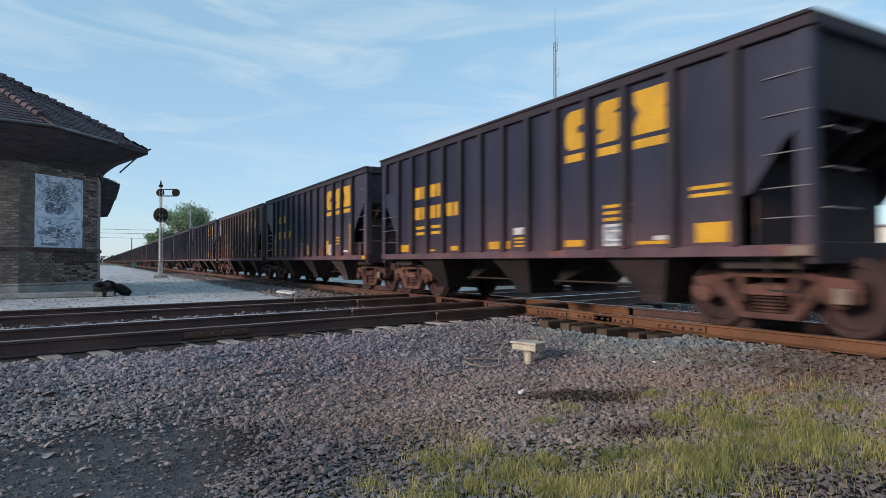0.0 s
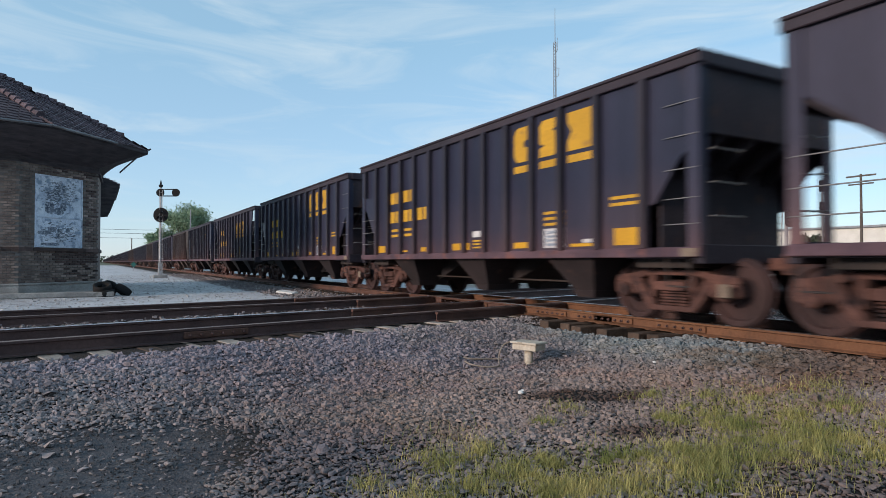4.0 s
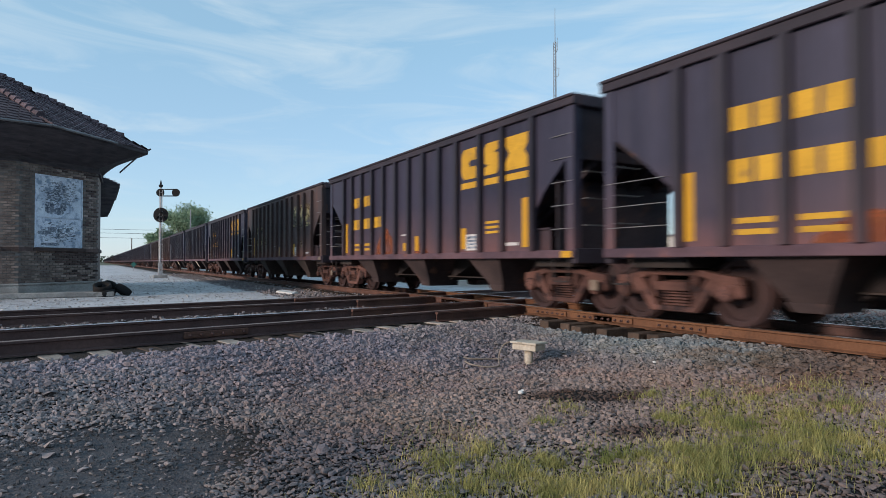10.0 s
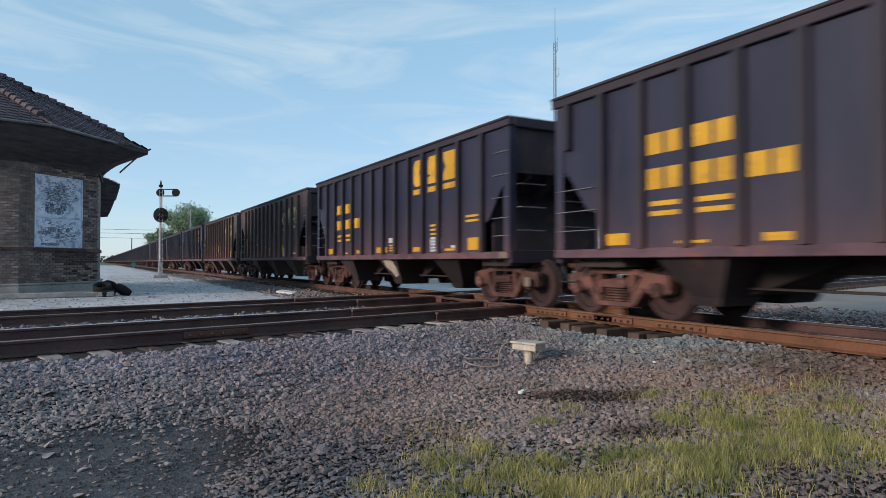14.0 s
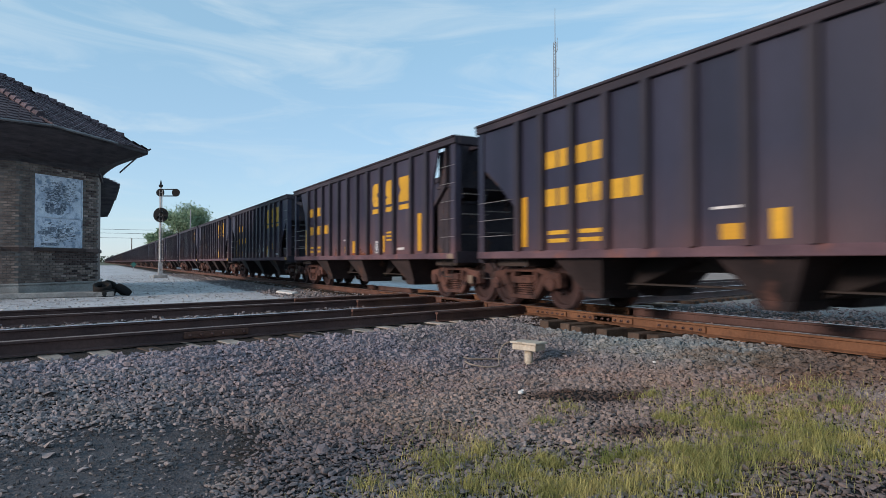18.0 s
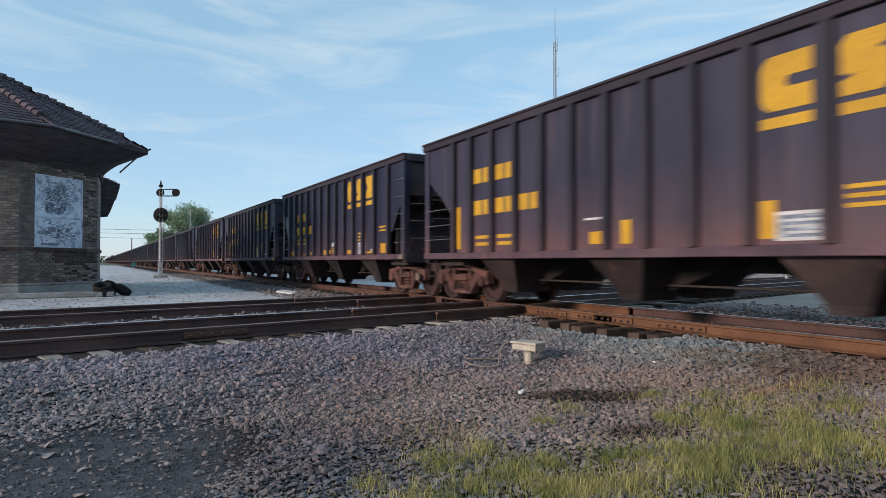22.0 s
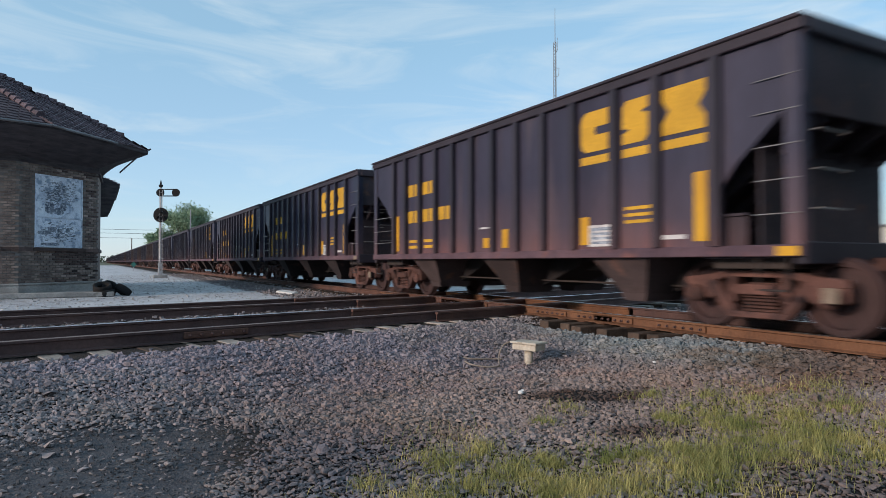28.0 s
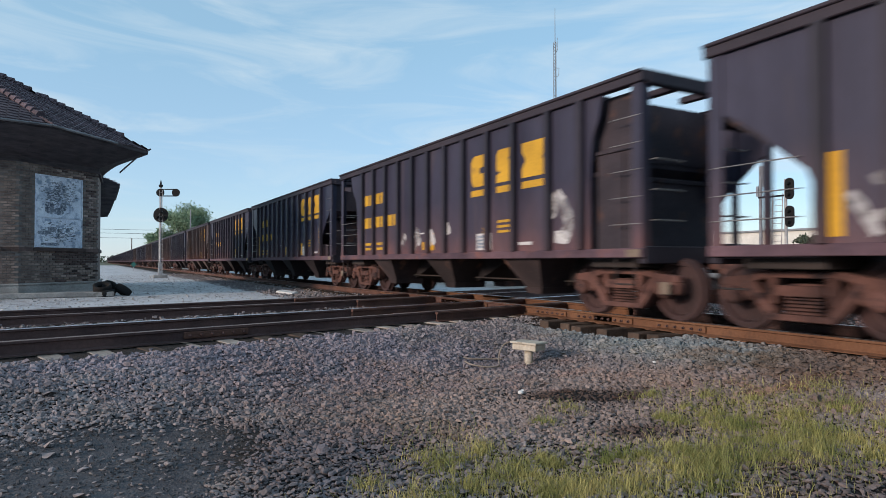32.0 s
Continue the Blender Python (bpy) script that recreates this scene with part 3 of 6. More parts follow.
# ---- loose stone ----
def scatter(name, count, spot, size, material, label, seed, squash=0.48, sink=0.55, chipped=False, low=0.0):
    """Broken stone: angular lumps laid at random where spot() lets them lie, all in one mesh."""
    rng = np.random.default_rng(seed)
    base = np.array([(x, y, z) for x in (-1, 1) for y in (-1, 1) for z in (-1, 1)]) * 0.72
    tri = np.array([(0, 1, 3), (0, 3, 2), (4, 6, 7), (4, 7, 5), (0, 4, 5), (0, 5, 1), (2, 3, 7), (2, 7, 6), (0, 2, 6), (0, 6, 4), (1, 5, 7), (1, 7, 3)])
    if chipped:                               # stones near enough to show their facets
        g = (1 + 5 ** 0.5) / 2
        base = np.array([(-1, g, 0), (1, g, 0), (-1, -g, 0), (1, -g, 0), (0, -1, g), (0, 1, g), (0, -1, -g), (0, 1, -g), (g, 0, -1), (g, 0, 1), (-g, 0, -1), (-g, 0, 1)]) * 0.56
        tri = np.array([(0, 11, 5), (0, 5, 1), (0, 1, 7), (0, 7, 10), (0, 10, 11), (1, 5, 9), (5, 11, 4), (11, 10, 2), (10, 7, 6), (7, 1, 8),
                        (3, 9, 4), (3, 4, 2), (3, 2, 6), (3, 6, 8), (3, 8, 9), (4, 9, 5), (2, 4, 11), (6, 2, 10), (8, 6, 7), (9, 8, 1)])
    elif low >= 0.2:                          # flat-topped chips
        ring = [(math.cos(a), math.sin(a)) for a in (0.0, 1.2, 2.6, 3.8, 5.1)]
        base = np.array([(x * 0.72, y * 0.72, 0.85) for x, y in ring] + [(x * 1.12, y * 1.12, -0.85) for x, y in ring])
        tri = np.array([(0, 1, 2), (0, 2, 3), (0, 3, 4)] + [t for i in range(5) for t in ((i, i + 5, (i + 1) % 5 + 5), (i, (i + 1) % 5 + 5, (i + 1) % 5))])
    elif low < 0:                             # the half-buried stones below them
        base = np.array([(1, 0, 0), (0, 1, 0), (-1, 0, 0), (0, -1, 0), (0, 0, 1), (0, 0, -1)]) * 1.15
        tri = np.array([(0, 1, 4), (1, 2, 4), (2, 3, 4), (3, 0, 4), (1, 0, 5), (2, 1, 5), (3, 2, 5), (0, 3, 5)])
    corners = len(base)
    xy = spot(rng, count)
    k = len(xy)
    r = size * np.clip(rng.lognormal(0, 0.30, k), 0.4, 1.9)
    jitter = rng.uniform(0.42 if chipped else 0.55, 1.35, (k, corners, 3))
    pts = base[None] * jitter * (rng.uniform(0.55, 1.5, (k, 1, 3)) * np.array([1, 1, squash]))
    turn = rng.uniform(0, 2 * np.pi, k)
    tip = rng.normal(0, 0.30, k)
    ct, st, cp, sp = np.cos(turn)[:, None], np.sin(turn)[:, None], np.cos(tip)[:, None], np.sin(tip)[:, None]
    x, y, z = pts[..., 0], pts[..., 1], pts[..., 2]
    y, z = y * cp - z * sp, y * sp + z * cp
    x, y = x * ct - y * st, x * st + y * ct
    pts = np.stack([x, y, z], -1) * (r / 2)[:, None, None]
    pts[..., 0] += xy[:, 0, None]
    pts[..., 1] += xy[:, 1, None]
    pts[..., 2] += (ground_height(xy[:, 0], xy[:, 1]) + r * sink * rng.uniform(max(low, 0.0), 1.25, k))[:, None]
    me = bpy.data.meshes.new(name)
    vs = pts.reshape(-1, 3)
    fs = (tri[None] + (np.arange(k) * corners)[:, None, None]).reshape(-1, 3)
    me.vertices.add(len(vs))
    me.vertices.foreach_set("co", vs.reshape(-1))
    me.loops.add(fs.size)
    me.loops.foreach_set("vertex_index", fs.reshape(-1))
    me.polygons.add(len(fs))
    me.polygons.foreach_set("loop_start", np.arange(0, fs.size, 3))
    me.polygons.foreach_set("use_smooth", np.zeros(len(fs), dtype=bool))
    me.materials.append(material)
    me.update(calc_edges=True)
    return tagged(new(name, me), label, "ballast", kind="stuff")


def corner_distance(x, y):
    return np.minimum(TRACK_Y - y, CROSS[0] + 0.9744 * x + 0.225 * y)


def bare(x, y):
    """How little loose stone lies there: the asphalt apron, the dark cinder patch."""
    a = smooth01((x + 6.3) / 0.8) * smooth01((1.3 - y + 0.35 * np.sin(x * 2.1)) / 0.7)
    u, w = 0.486 * (x + 5.05) + 0.874 * (y - 4.30), -0.874 * (x + 5.05) + 0.486 * (y - 4.30)
    p = np.exp(-((u / 0.66) ** 2 + (w / 0.27) ** 2)) + 0.8 * np.exp(-(((x + 3.7) / 0.24) ** 2 + ((y - 4.0) / 0.26) ** 2))
    g = 0.45 * smooth01((x + 3.9 + 0.2 * (y - 1.5)) / 0.8) * smooth01((5.6 - y) / 0.6)
    t = smooth01((x + 9.6) / 0.4) * smooth01((-6.0 - x) / 0.5) * smooth01((y - 6.75) / 0.2)
    return np.maximum(np.maximum(np.maximum(0.955 * a, 0.72 * np.minimum(1, 1.4 * p)), g), 0.85 * t)


def side_by_side(rng, count, x0, x1, y0, y1):
    """About that many places over a rectangle, each with room of its own."""
    step = math.sqrt((x1 - x0) * (y1 - y0) / count)
    X, Y = np.meshgrid(np.arange(x0, x1, step), np.arange(y0, y1, step))
    X = X + (np.arange(len(Y)) % 2)[:, None] * step / 2
    shake = rng.uniform(-0.36, 0.36, (2,) + X.shape) * step
    return (X + shake[0]).reshape(-1), (Y + shake[1]).reshape(-1)


def foreground_spot(rng, count):
    x, y = side_by_side(rng, count, -11.5, 0.5, -2.5, 7.6)
    count = len(x)
    d = corner_distance(x, y)
    bearing = np.degrees(np.arctan2(y, -x)) - 29.1
    d2 = CROSS[0] + 0.9744 * x + 0.225 * y
    ok = (d > 0.98) & (d2 > 1.40 + 0.12 * np.sin(7 * y + 3 * np.sin(11 * y))) & (rng.uniform(0, 1, count) > bare(x, y)) & (np.hypot(x, y) > 2.5) & (rng.uniform(0, 1, count) < np.maximum(0.14, np.exp(-np.maximum(np.abs(bearing) - 37.0, 0) / 3.0)))
    return np.stack([x, y], -1)[ok]


NEAR_STONE = 5.0


def near_spot(rng, count):
    xy = foreground_spot(rng, count)
    return xy[np.hypot(xy[:, 0], xy[:, 1]) < NEAR_STONE]


def farther_spot(rng, count):
    xy = foreground_spot(rng, count)
    return xy[np.hypot(xy[:, 0], xy[:, 1]) >= NEAR_STONE]


def apron_spot(rng, count):
    """The asphalt beside the camera, in loose drifts."""
    x, y = rng.uniform(-6.4, -2.2, count), rng.uniform(-2.2, 1.5, count)
    drift = 0.5 + 0.5 * np.sin(2.3 * x + 1.7 * y) * np.sin(3.1 * y - 1.2 * x)
    ok = (rng.uniform(0, 1, count) < 0.25 + 0.75 * drift) & (np.hypot(x, y) > 2.3) & (np.abs(np.degrees(np.arctan2(y, -x)) - 29.1) < 38)
    return np.stack([x, y], -1)[ok]


def shoulder_spot(rng, count):
    """The gravel shoulder of the main track beyond the crossing."""
    x, y = -15.5 - 45 * rng.uniform(0, 1, count) ** 2, 5.0 + 2.6 * rng.uniform(0, 1, count) ** 0.6
    return np.stack([x, y], -1)[-0.9744 * x - 0.225 * y > 14.4]


def coarse_spot(rng, count):
    """Larger stones, thickest on the shoulders of the tracks."""
    xy = foreground_spot(rng, count)
    d = corner_distance(xy[:, 0], xy[:, 1])
    far = np.hypot(xy[:, 0], xy[:, 1])
    return xy[(rng.uniform(0, 1, len(xy)) < np.clip(1.1 - d / 5.0, 0.0, 1)) & (bare(xy[:, 0], xy[:, 1]) < 0.3) & (far > 4.6)]


def crib_spot(rng, count):
    x, y = rng.uniform(-20, -7, count), rng.uniform(-5, 5.5, count)
    c = -0.9744 * x - 0.225 * y
    ok = (c > 10.2) & (c < 15.3) & (np.abs(c - 13.05 - GAUGE) > 0.12) & (np.abs(c - 13.05 + GAUGE) > 0.12)
    return np.stack([x, y], -1)[ok]


def beyond_spot(rng, count):
    x, y = rng.uniform(-14, 8, count), rng.uniform(7.9, 15.5, count)
    c = -0.9744 * x - 0.225 * y
    ok = (c < 7.5) & (np.abs(y - TRACK_Y - GAUGE) > 0.12)
    return np.stack([x, y], -1)[ok]


def lot_spot(rng, count):
    x, y = rng.uniform(-60, -15, count), rng.uniform(-3, 7.2, count)
    c = -0.9744 * x - 0.225 * y
    return np.stack([x, y], -1)[c > 15.4]


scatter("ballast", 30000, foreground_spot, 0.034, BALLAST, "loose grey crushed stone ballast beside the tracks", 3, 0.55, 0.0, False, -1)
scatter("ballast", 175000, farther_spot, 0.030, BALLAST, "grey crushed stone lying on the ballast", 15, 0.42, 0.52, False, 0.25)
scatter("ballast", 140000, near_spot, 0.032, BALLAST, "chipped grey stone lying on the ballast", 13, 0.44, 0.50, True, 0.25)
scatter("ballast", 40000, coarse_spot, 0.043, BALLAST, "coarse grey crushed stone along the track shoulders", 7, 0.44, 0.55, False, 0.35)
scatter("loose_stones", 16000, apron_spot, 0.015, ASPHALT, "dark grit lying on the old asphalt", 16, 0.7, 0.3, False, -1)
scatter("loose_stones", 420, apron_spot, 0.040, BALLAST, "flat grey stones strewn over the old asphalt", 17, 0.34, 0.3, True)
scatter("ballast", 9000, shoulder_spot, 0.07, BALLAST, "brown-grey gravel shoulder of the main track", 14)
scatter("ballast", 16000, crib_spot, 0.042, BALLAST, "grey crushed stone between the crossing tracks", 4, 0.6, 0.8)
scatter("ballast", 12000, beyond_spot, 0.05, BALLAST, "grey crushed stone beyond the main track", 5)
scatter("loose_stones", 4500, lot_spot, 0.042, LOT_STONE, "scattered stones on the pale gravel lot", 6)

# ---- the brick station ----
def station():
    centre, base = Vector((-27.0, -3.5, 0)), -0.25
    st = thing("station_building", pose(centre.x, centre.y, base), "brown brick octagonal railway station with tiled roof and boarded windows", "building")
    R = 3.84
    first = math.atan2(-2.16 + 3.5, -23.4 + 27.0)
    corners = [Vector((R * math.cos(first + i * math.pi / 4), R * math.sin(first + i * math.pi / 4), 0)) for i in range(8)]
    eave, soffit = 5.15, 4.05
    B = mesh_of(boxes((-0.098, 0.098, -0.02, 0.012, -0.029, 0.029), bevel=0.004), "brick", BRICK)
    DB = mesh_of(boxes((-0.098, 0.098, -0.02, 0.012, -0.029, 0.029), bevel=0.004), "brick", DARK_BRICK)
    for i in range(8):
        a, b = corners[i], corners[(i + 1) % 8]
        mid, way = (a + b) / 2, (b - a)
        width = way.length
        turn = math.degrees(math.atan2(way.y, way.x))
        m = pose(mid.x, mid.y, 0, 0, 0, turn)      # wall's own x along it, y inwards
        hw = width / 2
        shown = i in (0, 7)
        hole = (-0.93, 0.85, 1.58, 3.98) if i == 0 else None
        if i == 7:
            hole = (-0.95, 0.95, 1.58, 3.98)
        lots = [(-hw, hw, 0.0, 0.32, 0.0, soffit + 0.5)] if not hole else [
            (-hw, hole[0], 0, 0.32, 0, soffit + 0.5), (hole[1], hw, 0, 0.32, 0, soffit + 0.5),
            (hole[0], hole[1], 0, 0.32, 0, hole[2]), (hole[0], hole[1], 0, 0.32, hole[3], soffit + 0.5)]
        wall = part("wall", boxes(*lots), MORTAR if shown else BRICK, st, "brown brick wall with dark mortar")
        wall.matrix_basis = m
        if shown:
            rest = []
            made = 0
            row = 0
            z = 0.42
            while z < 4.27:
                x = -hw + (0.105 if row % 2 else 0.0)
                while x < hw - 0.05:
                    inside = hole and hole[0] - 0.09 < x < hole[1] + 0.09 and hole[2] - 0.03 < z < hole[3] + 0.03
                    if not inside and abs(x) < hw - 0.06:
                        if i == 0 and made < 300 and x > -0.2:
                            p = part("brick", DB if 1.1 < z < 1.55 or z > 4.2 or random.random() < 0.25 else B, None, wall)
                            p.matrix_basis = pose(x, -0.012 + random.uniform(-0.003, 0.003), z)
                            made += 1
                        else:
                            rest.append((x - 0.098, x + 0.098, -0.012 - random.uniform(0.006, 0.014), 0.01, z - 0.029, z + 0.029))
                    x += 0.212
                z += 0.080
                row += 1
            tagged(part("brickwork", boxes(*rest), BRICK, wall), kind="stuff")
        c = part("water_table", boxes((-hw - 0.04, hw + 0.04, -0.07, 0.30, 0.0, 0.40), (-hw - 0.06, hw + 0.06, -0.10, 0.30, 0.40, 0.46), bevel=0.01), STONE, st, "pale limestone base course")
        c.matrix_basis = m
        c = part("string_course", boxes((-hw - 0.03, hw + 0.03, -0.05, 0.30, 1.48, 1.60), bevel=0.008), DARK_BRICK, st, "dark projecting brick course")
        c.matrix_basis = m
        c = part("frieze", boxes((-hw - 0.05, hw + 0.05, -0.08, 0.30, 4.28, 4.36), (-hw - 0.02, hw + 0.02, -0.04, 0.30, 4.36, 4.75), bevel=0.008), EAVE, st, "dark timber frieze board")
        c.matrix_basis = m
        if hole:
            w = part("boarded_window", boxes((hole[0], hole[1], 0.05, 0.11, hole[2], hole[3])), BOARD, st, "boarded window covered by faded poster panels")
            w.matrix_basis = m
            x0, x1, z0, z1 = hole
            cut = z0 + (z1 - z0) * 0.43
            for za, zb, seed in ((z0 + 0.03, cut - 0.02, 2), (cut + 0.02, z1 - 0.03, 5)):
                part("poster_panel", boxes((x0 + 0.03, x1 - 0.03, 0.028, 0.05, za, zb), bevel=0.004), BOARD, w, "bleached pale poster board")
                rng = random.Random(seed)
                bm = bmesh.new()
                wd, ht = x1 - x0, zb - za
                upper = seed == 5
                blocks = [(0.20, 0.42, 0.07, 0.36), (0.40, 0.62, 0.06, 0.24), (0.52, 0.66, 0.16, 0.38)] if upper else [(0.28, 0.46, 0.52, 0.70), (0.46, 0.58, 0.50, 0.66), (0.64, 0.74, 0.52, 0.68), (0.06, 0.34, 0.42, 0.56), (0.12, 0.52, 0.06, 0.16)]
                shapes = blocks[:]
                for _ in range(420 if upper else 300):      # torn streaks of print, thickest across the middle
                    u, v = rng.triangular(0.05, 0.92, 0.5), rng.triangular(0.04, 0.95, 0.66 if upper else 0.45)
                    shapes.append((u, min(0.95, u + rng.uniform(0.01, 0.16) ** 1.3), v, v + rng.uniform(0.006, 0.045)))
                for j, (ua, ub, va, vb) in enumerate(shapes):
                    y = 0.0275 - 0.00009 * j
                    mx, mz = (ua + ub) / 2, (va + vb) / 2
                    lo_r, hi_r = (0.95, 1.25) if j < len(blocks) else (0.55, 1.3)
                    q = [bm.verts.new((x0 + wd * min(0.97, max(0.03, mx + (ub - ua) / 2 * math.cos(a) * rng.uniform(lo_r, hi_r))), y, za + ht * min(0.97, mz + (vb - va) / 2 * math.sin(a) * rng.uniform(lo_r, hi_r)))) for a in (0.6, 1.2, 2.0, 2.6, 3.7, 4.4, 5.2, 5.7)]
                    bm.faces.new(q)
                tagged(part("faded_print", bm, BOARD_PRINT, w, "washed-out dark print"), kind="stuff")
            f = part("window_frame", boxes((x0, x0 + 0.03, -0.005, 0.06, z0, z1), (x1 - 0.03, x1, -0.005, 0.06, z0, z1), (x0 + 0.03, x1 - 0.03, -0.005, 0.06, z1 - 0.03, z1), (x0 + 0.03, x1 - 0.03, -0.005, 0.06, cut - 0.018, cut + 0.018)), BOARD, w)
            s = part("window_sill", boxes((x0 - 0.08, x1 + 0.08, -0.09, 0.05, z0 - 0.10, z0), bevel=0.008), DARK_BRICK, w, "dark brick sill course")
            del f, s
    # roof: hips that rise to a peak set back over the building, tiled in lapping rows
    peak = Vector((-1.9, -2.5, 9.45))
    outer = [c.normalized() * (R + 1.70) for c in corners]
    for i, (x, y) in ((7, (-20.36, -5.38)), (0, (-21.4, -1.21)), (1, (-24.86, 1.58)), (2, (-29.6, 0.30))):
        outer[i] = Vector((x - centre.x, y - centre.y, 0))
    inn = [c * 0.97 for c in corners]
    inn[2] = inn[2] + Vector((-2.0, 0, 0))
    for i in range(8):
        j = (i + 1) % 8
        courses = 9 if i in (7, 0, 1) else 1
        for k in range(courses):                  # lapping soffit boards, each a little below the next
            bm = bmesh.new()
            f0, f1 = k / courses, (k + 1.12) / courses if k < courses - 1 else 1.0
            lo, hi, drop = (eave - 0.10) + (4.42 - eave + 0.10) * f0 ** 1.4, (eave - 0.10) + (4.42 - eave + 0.10) * f1 ** 1.4, 0.02
            v = [bm.verts.new((*outer[n].lerp(inn[n], f).xy, z)) for f, z in ((f0, lo - drop), (f1, hi - drop), (f0, lo + 0.005), (f1, hi + 0.005)) for n in (i, j)]
            for q in ((0, 1, 3, 2), (4, 6, 7, 5), (0, 4, 5, 1), (2, 3, 7, 6), (0, 2, 6, 4), (1, 5, 7, 3)):
                bm.faces.new([v[n] for n in q])
            bmesh.ops.recalc_face_normals(bm, faces=bm.faces[:])
            part("soffit_board", bm, EAVE, st, "dark weathered soffit board")
    for i in range(8):
        bm = bmesh.new()
        a, b = outer[i], outer[(i + 1) % 8]
        pa = [(a.x, a.y, eave - 0.12), (b.x, b.y, eave - 0.12), (b.x, b.y, eave), (a.x, a.y, eave)]
        qa = [(x * 0.985, y * 0.985, z) for x, y, z in pa]
        v = [bm.verts.new(p) for p in pa + qa]
        for q in ((0, 1, 2, 3), (7, 6, 5, 4), (3, 2, 6, 7), (1, 0, 4, 5)):
            bm.faces.new([v[k] for k in q])
        part("fascia", bm, EAVE, st)
    for i in (7, 0):
        a, b = outer[i], outer[(i + 1) % 8]
        f = 0.62 if i == 0 else 1.0               # the gutter is gone from the far half
        q = a.lerp(b, f)
        part("gutter", tube(bmesh.new(), (a.x * 1.01, a.y * 1.01, eave - 0.03), (q.x * 1.01, q.y * 1.01, eave - 0.03), 0.04, sides=8), GUTTER, st, "grey metal gutter")
    bm = bmesh.new()
    top = bm.verts.new(peak - Vector((0, 0, 0.06)))
    ring = [bm.verts.new((c.x, c.y, eave - 0.02)) for c in outer]
    for i in range(8):
        bm.faces.new((ring[i], ring[(i + 1) % 8], top))
    roof = part("roof", bm, TILE, st, "dark clay tile roof")
    tile = mesh_of(boxes((-0.145, 0.145, -0.02, 0.32, 0.0, 0.028), (-0.145, -0.10, -0.02, 0.32, 0.028, 0.056), bevel=0.006), "tile", TILE)
    made = 0
    bm = bmesh.new()
    for i in (0, 7, 1):
        a, b = (Vector((p.x, p.y, eave)) for p in (outer[i], outer[(i + 1) % 8]))
        e = (b - a).normalized()
        up = (peak - a) - (peak - a).dot(e) * e
        slope = up.length
        up = up / slope
        face = Matrix((e, up, e.cross(up))).transposed().to_4x4()
        along, wide = (peak - a).dot(e), (b - a).length
        for r in range(int(slope / 0.27)):
            d = 0.27 * r
            x, end = along * d / slope + 0.15, wide + (along - wide) * d / slope
            while x < end - 0.1:
                mm = Matrix.Translation(a + e * x + up * d) @ face @ pose(random.uniform(-0.01, 0.01), 0, 0.01, -4.5, 0, random.uniform(-1.2, 1.2))
                if i == 0 and made < 300:
                    p = part("tile", tile, None, roof)
                    p.matrix_basis = mm
                    made += 1
                else:
                    v = [bm.verts.new(mm @ Vector(q)) for q in ((-0.145, -0.02, 0), (0.145, -0.02, 0), (0.145, -0.02, 0.035), (-0.145, -0.02, 0.055), (0.145, 0.30, 0.035), (-0.145, 0.30, 0.055))]
                    bm.faces.new((v[0], v[1], v[2], v[3]))
                    bm.faces.new((v[3], v[2], v[4], v[5]))
                x += 0.292
    tagged(part("tiles", bm, TILE, roof), kind="stuff")
    for i in (0, 1, 7):                           # half-round hip tiles, lapping upwards, that stop short of the eave
        foot = Vector((outer[i].x, outer[i].y, eave))
        way = (peak - foot).normalized()
        start = 1.05 if i == 1 else 0.62
        for k in range(26):
            if i == 1 and k == 10:
                continue                          # one is missing
            bm = bmesh.new()
            p = foot + way * (start + 0.34 * k)
            tube(bm, p + Vector((0, 0, 0.075)), p + way * 0.40 + Vector((0, 0, 0.035)), 0.135, 0.095, 7)
            part("hip_tile", bm, TILE, roof)
    # what has come loose at the corner of the eave
    part("loose_gutter_strap", pipe(bmesh.new(), [(2.1, 5.17, 5.25), (2.1, 4.86, 4.99)], 0.03), EAVE, st, "loose bent gutter strap")
    part("loose_gutter_strap", pipe(bmesh.new(), [(2.1, 4.70, 4.88), (2.1, 4.17, 4.31)], 0.03), EAVE, st, "loose hanging gutter strap")
    rng = random.Random(4)
    # the low wing behind: wall, hipped eave with a curved bracket under it, and a few broken tiles
    part("wing_wall", boxes((-10.2, -3.3, -2.5, 3.45, 0, 4.2)), BRICK, st, "brown brick rear wing")
    bm = bmesh.new()
    section = [(3.0, 4.98), (3.55, 4.86), (3.85, 4.70), (4.33, 4.50), (4.33, 4.36), (3.0, 4.36)]
    verts = [[bm.verts.new((x, y, z)) for y, z in section] for x in (-3.5, -9.8)]
    for k in range(6):
        bm.faces.new((verts[0][k], verts[0][(k + 1) % 6], verts[1][(k + 1) % 6], verts[1][k]))
    bm.faces.new(verts[0])
    bm.faces.new(verts[1][::-1])
    bmesh.ops.recalc_face_normals(bm, faces=bm.faces[:])
    part("wing_eave", bm, EAVE, st, "dark overhanging wing eave")
    bm = bmesh.new()
    section = [(3.4, 4.36), (4.28, 4.36), (4.22, 4.05), (4.08, 3.62), (3.96, 3.30), (3.88, 3.14), (3.4, 3.12)]
    verts = [[bm.verts.new((x, y, z)) for y, z in section] for x in (-3.5, -4.6)]
    for k in range(7):
        bm.faces.new((verts[0][k], verts[0][(k + 1) % 7], verts[1][(k + 1) % 7], verts[1][k]))
    bm.faces.new(verts[0])
    bm.faces.new(verts[1][::-1])
    bmesh.ops.recalc_face_normals(bm, faces=bm.faces[:])
    part("eave_bracket", bm, EAVE, st, "dark curved eave bracket")
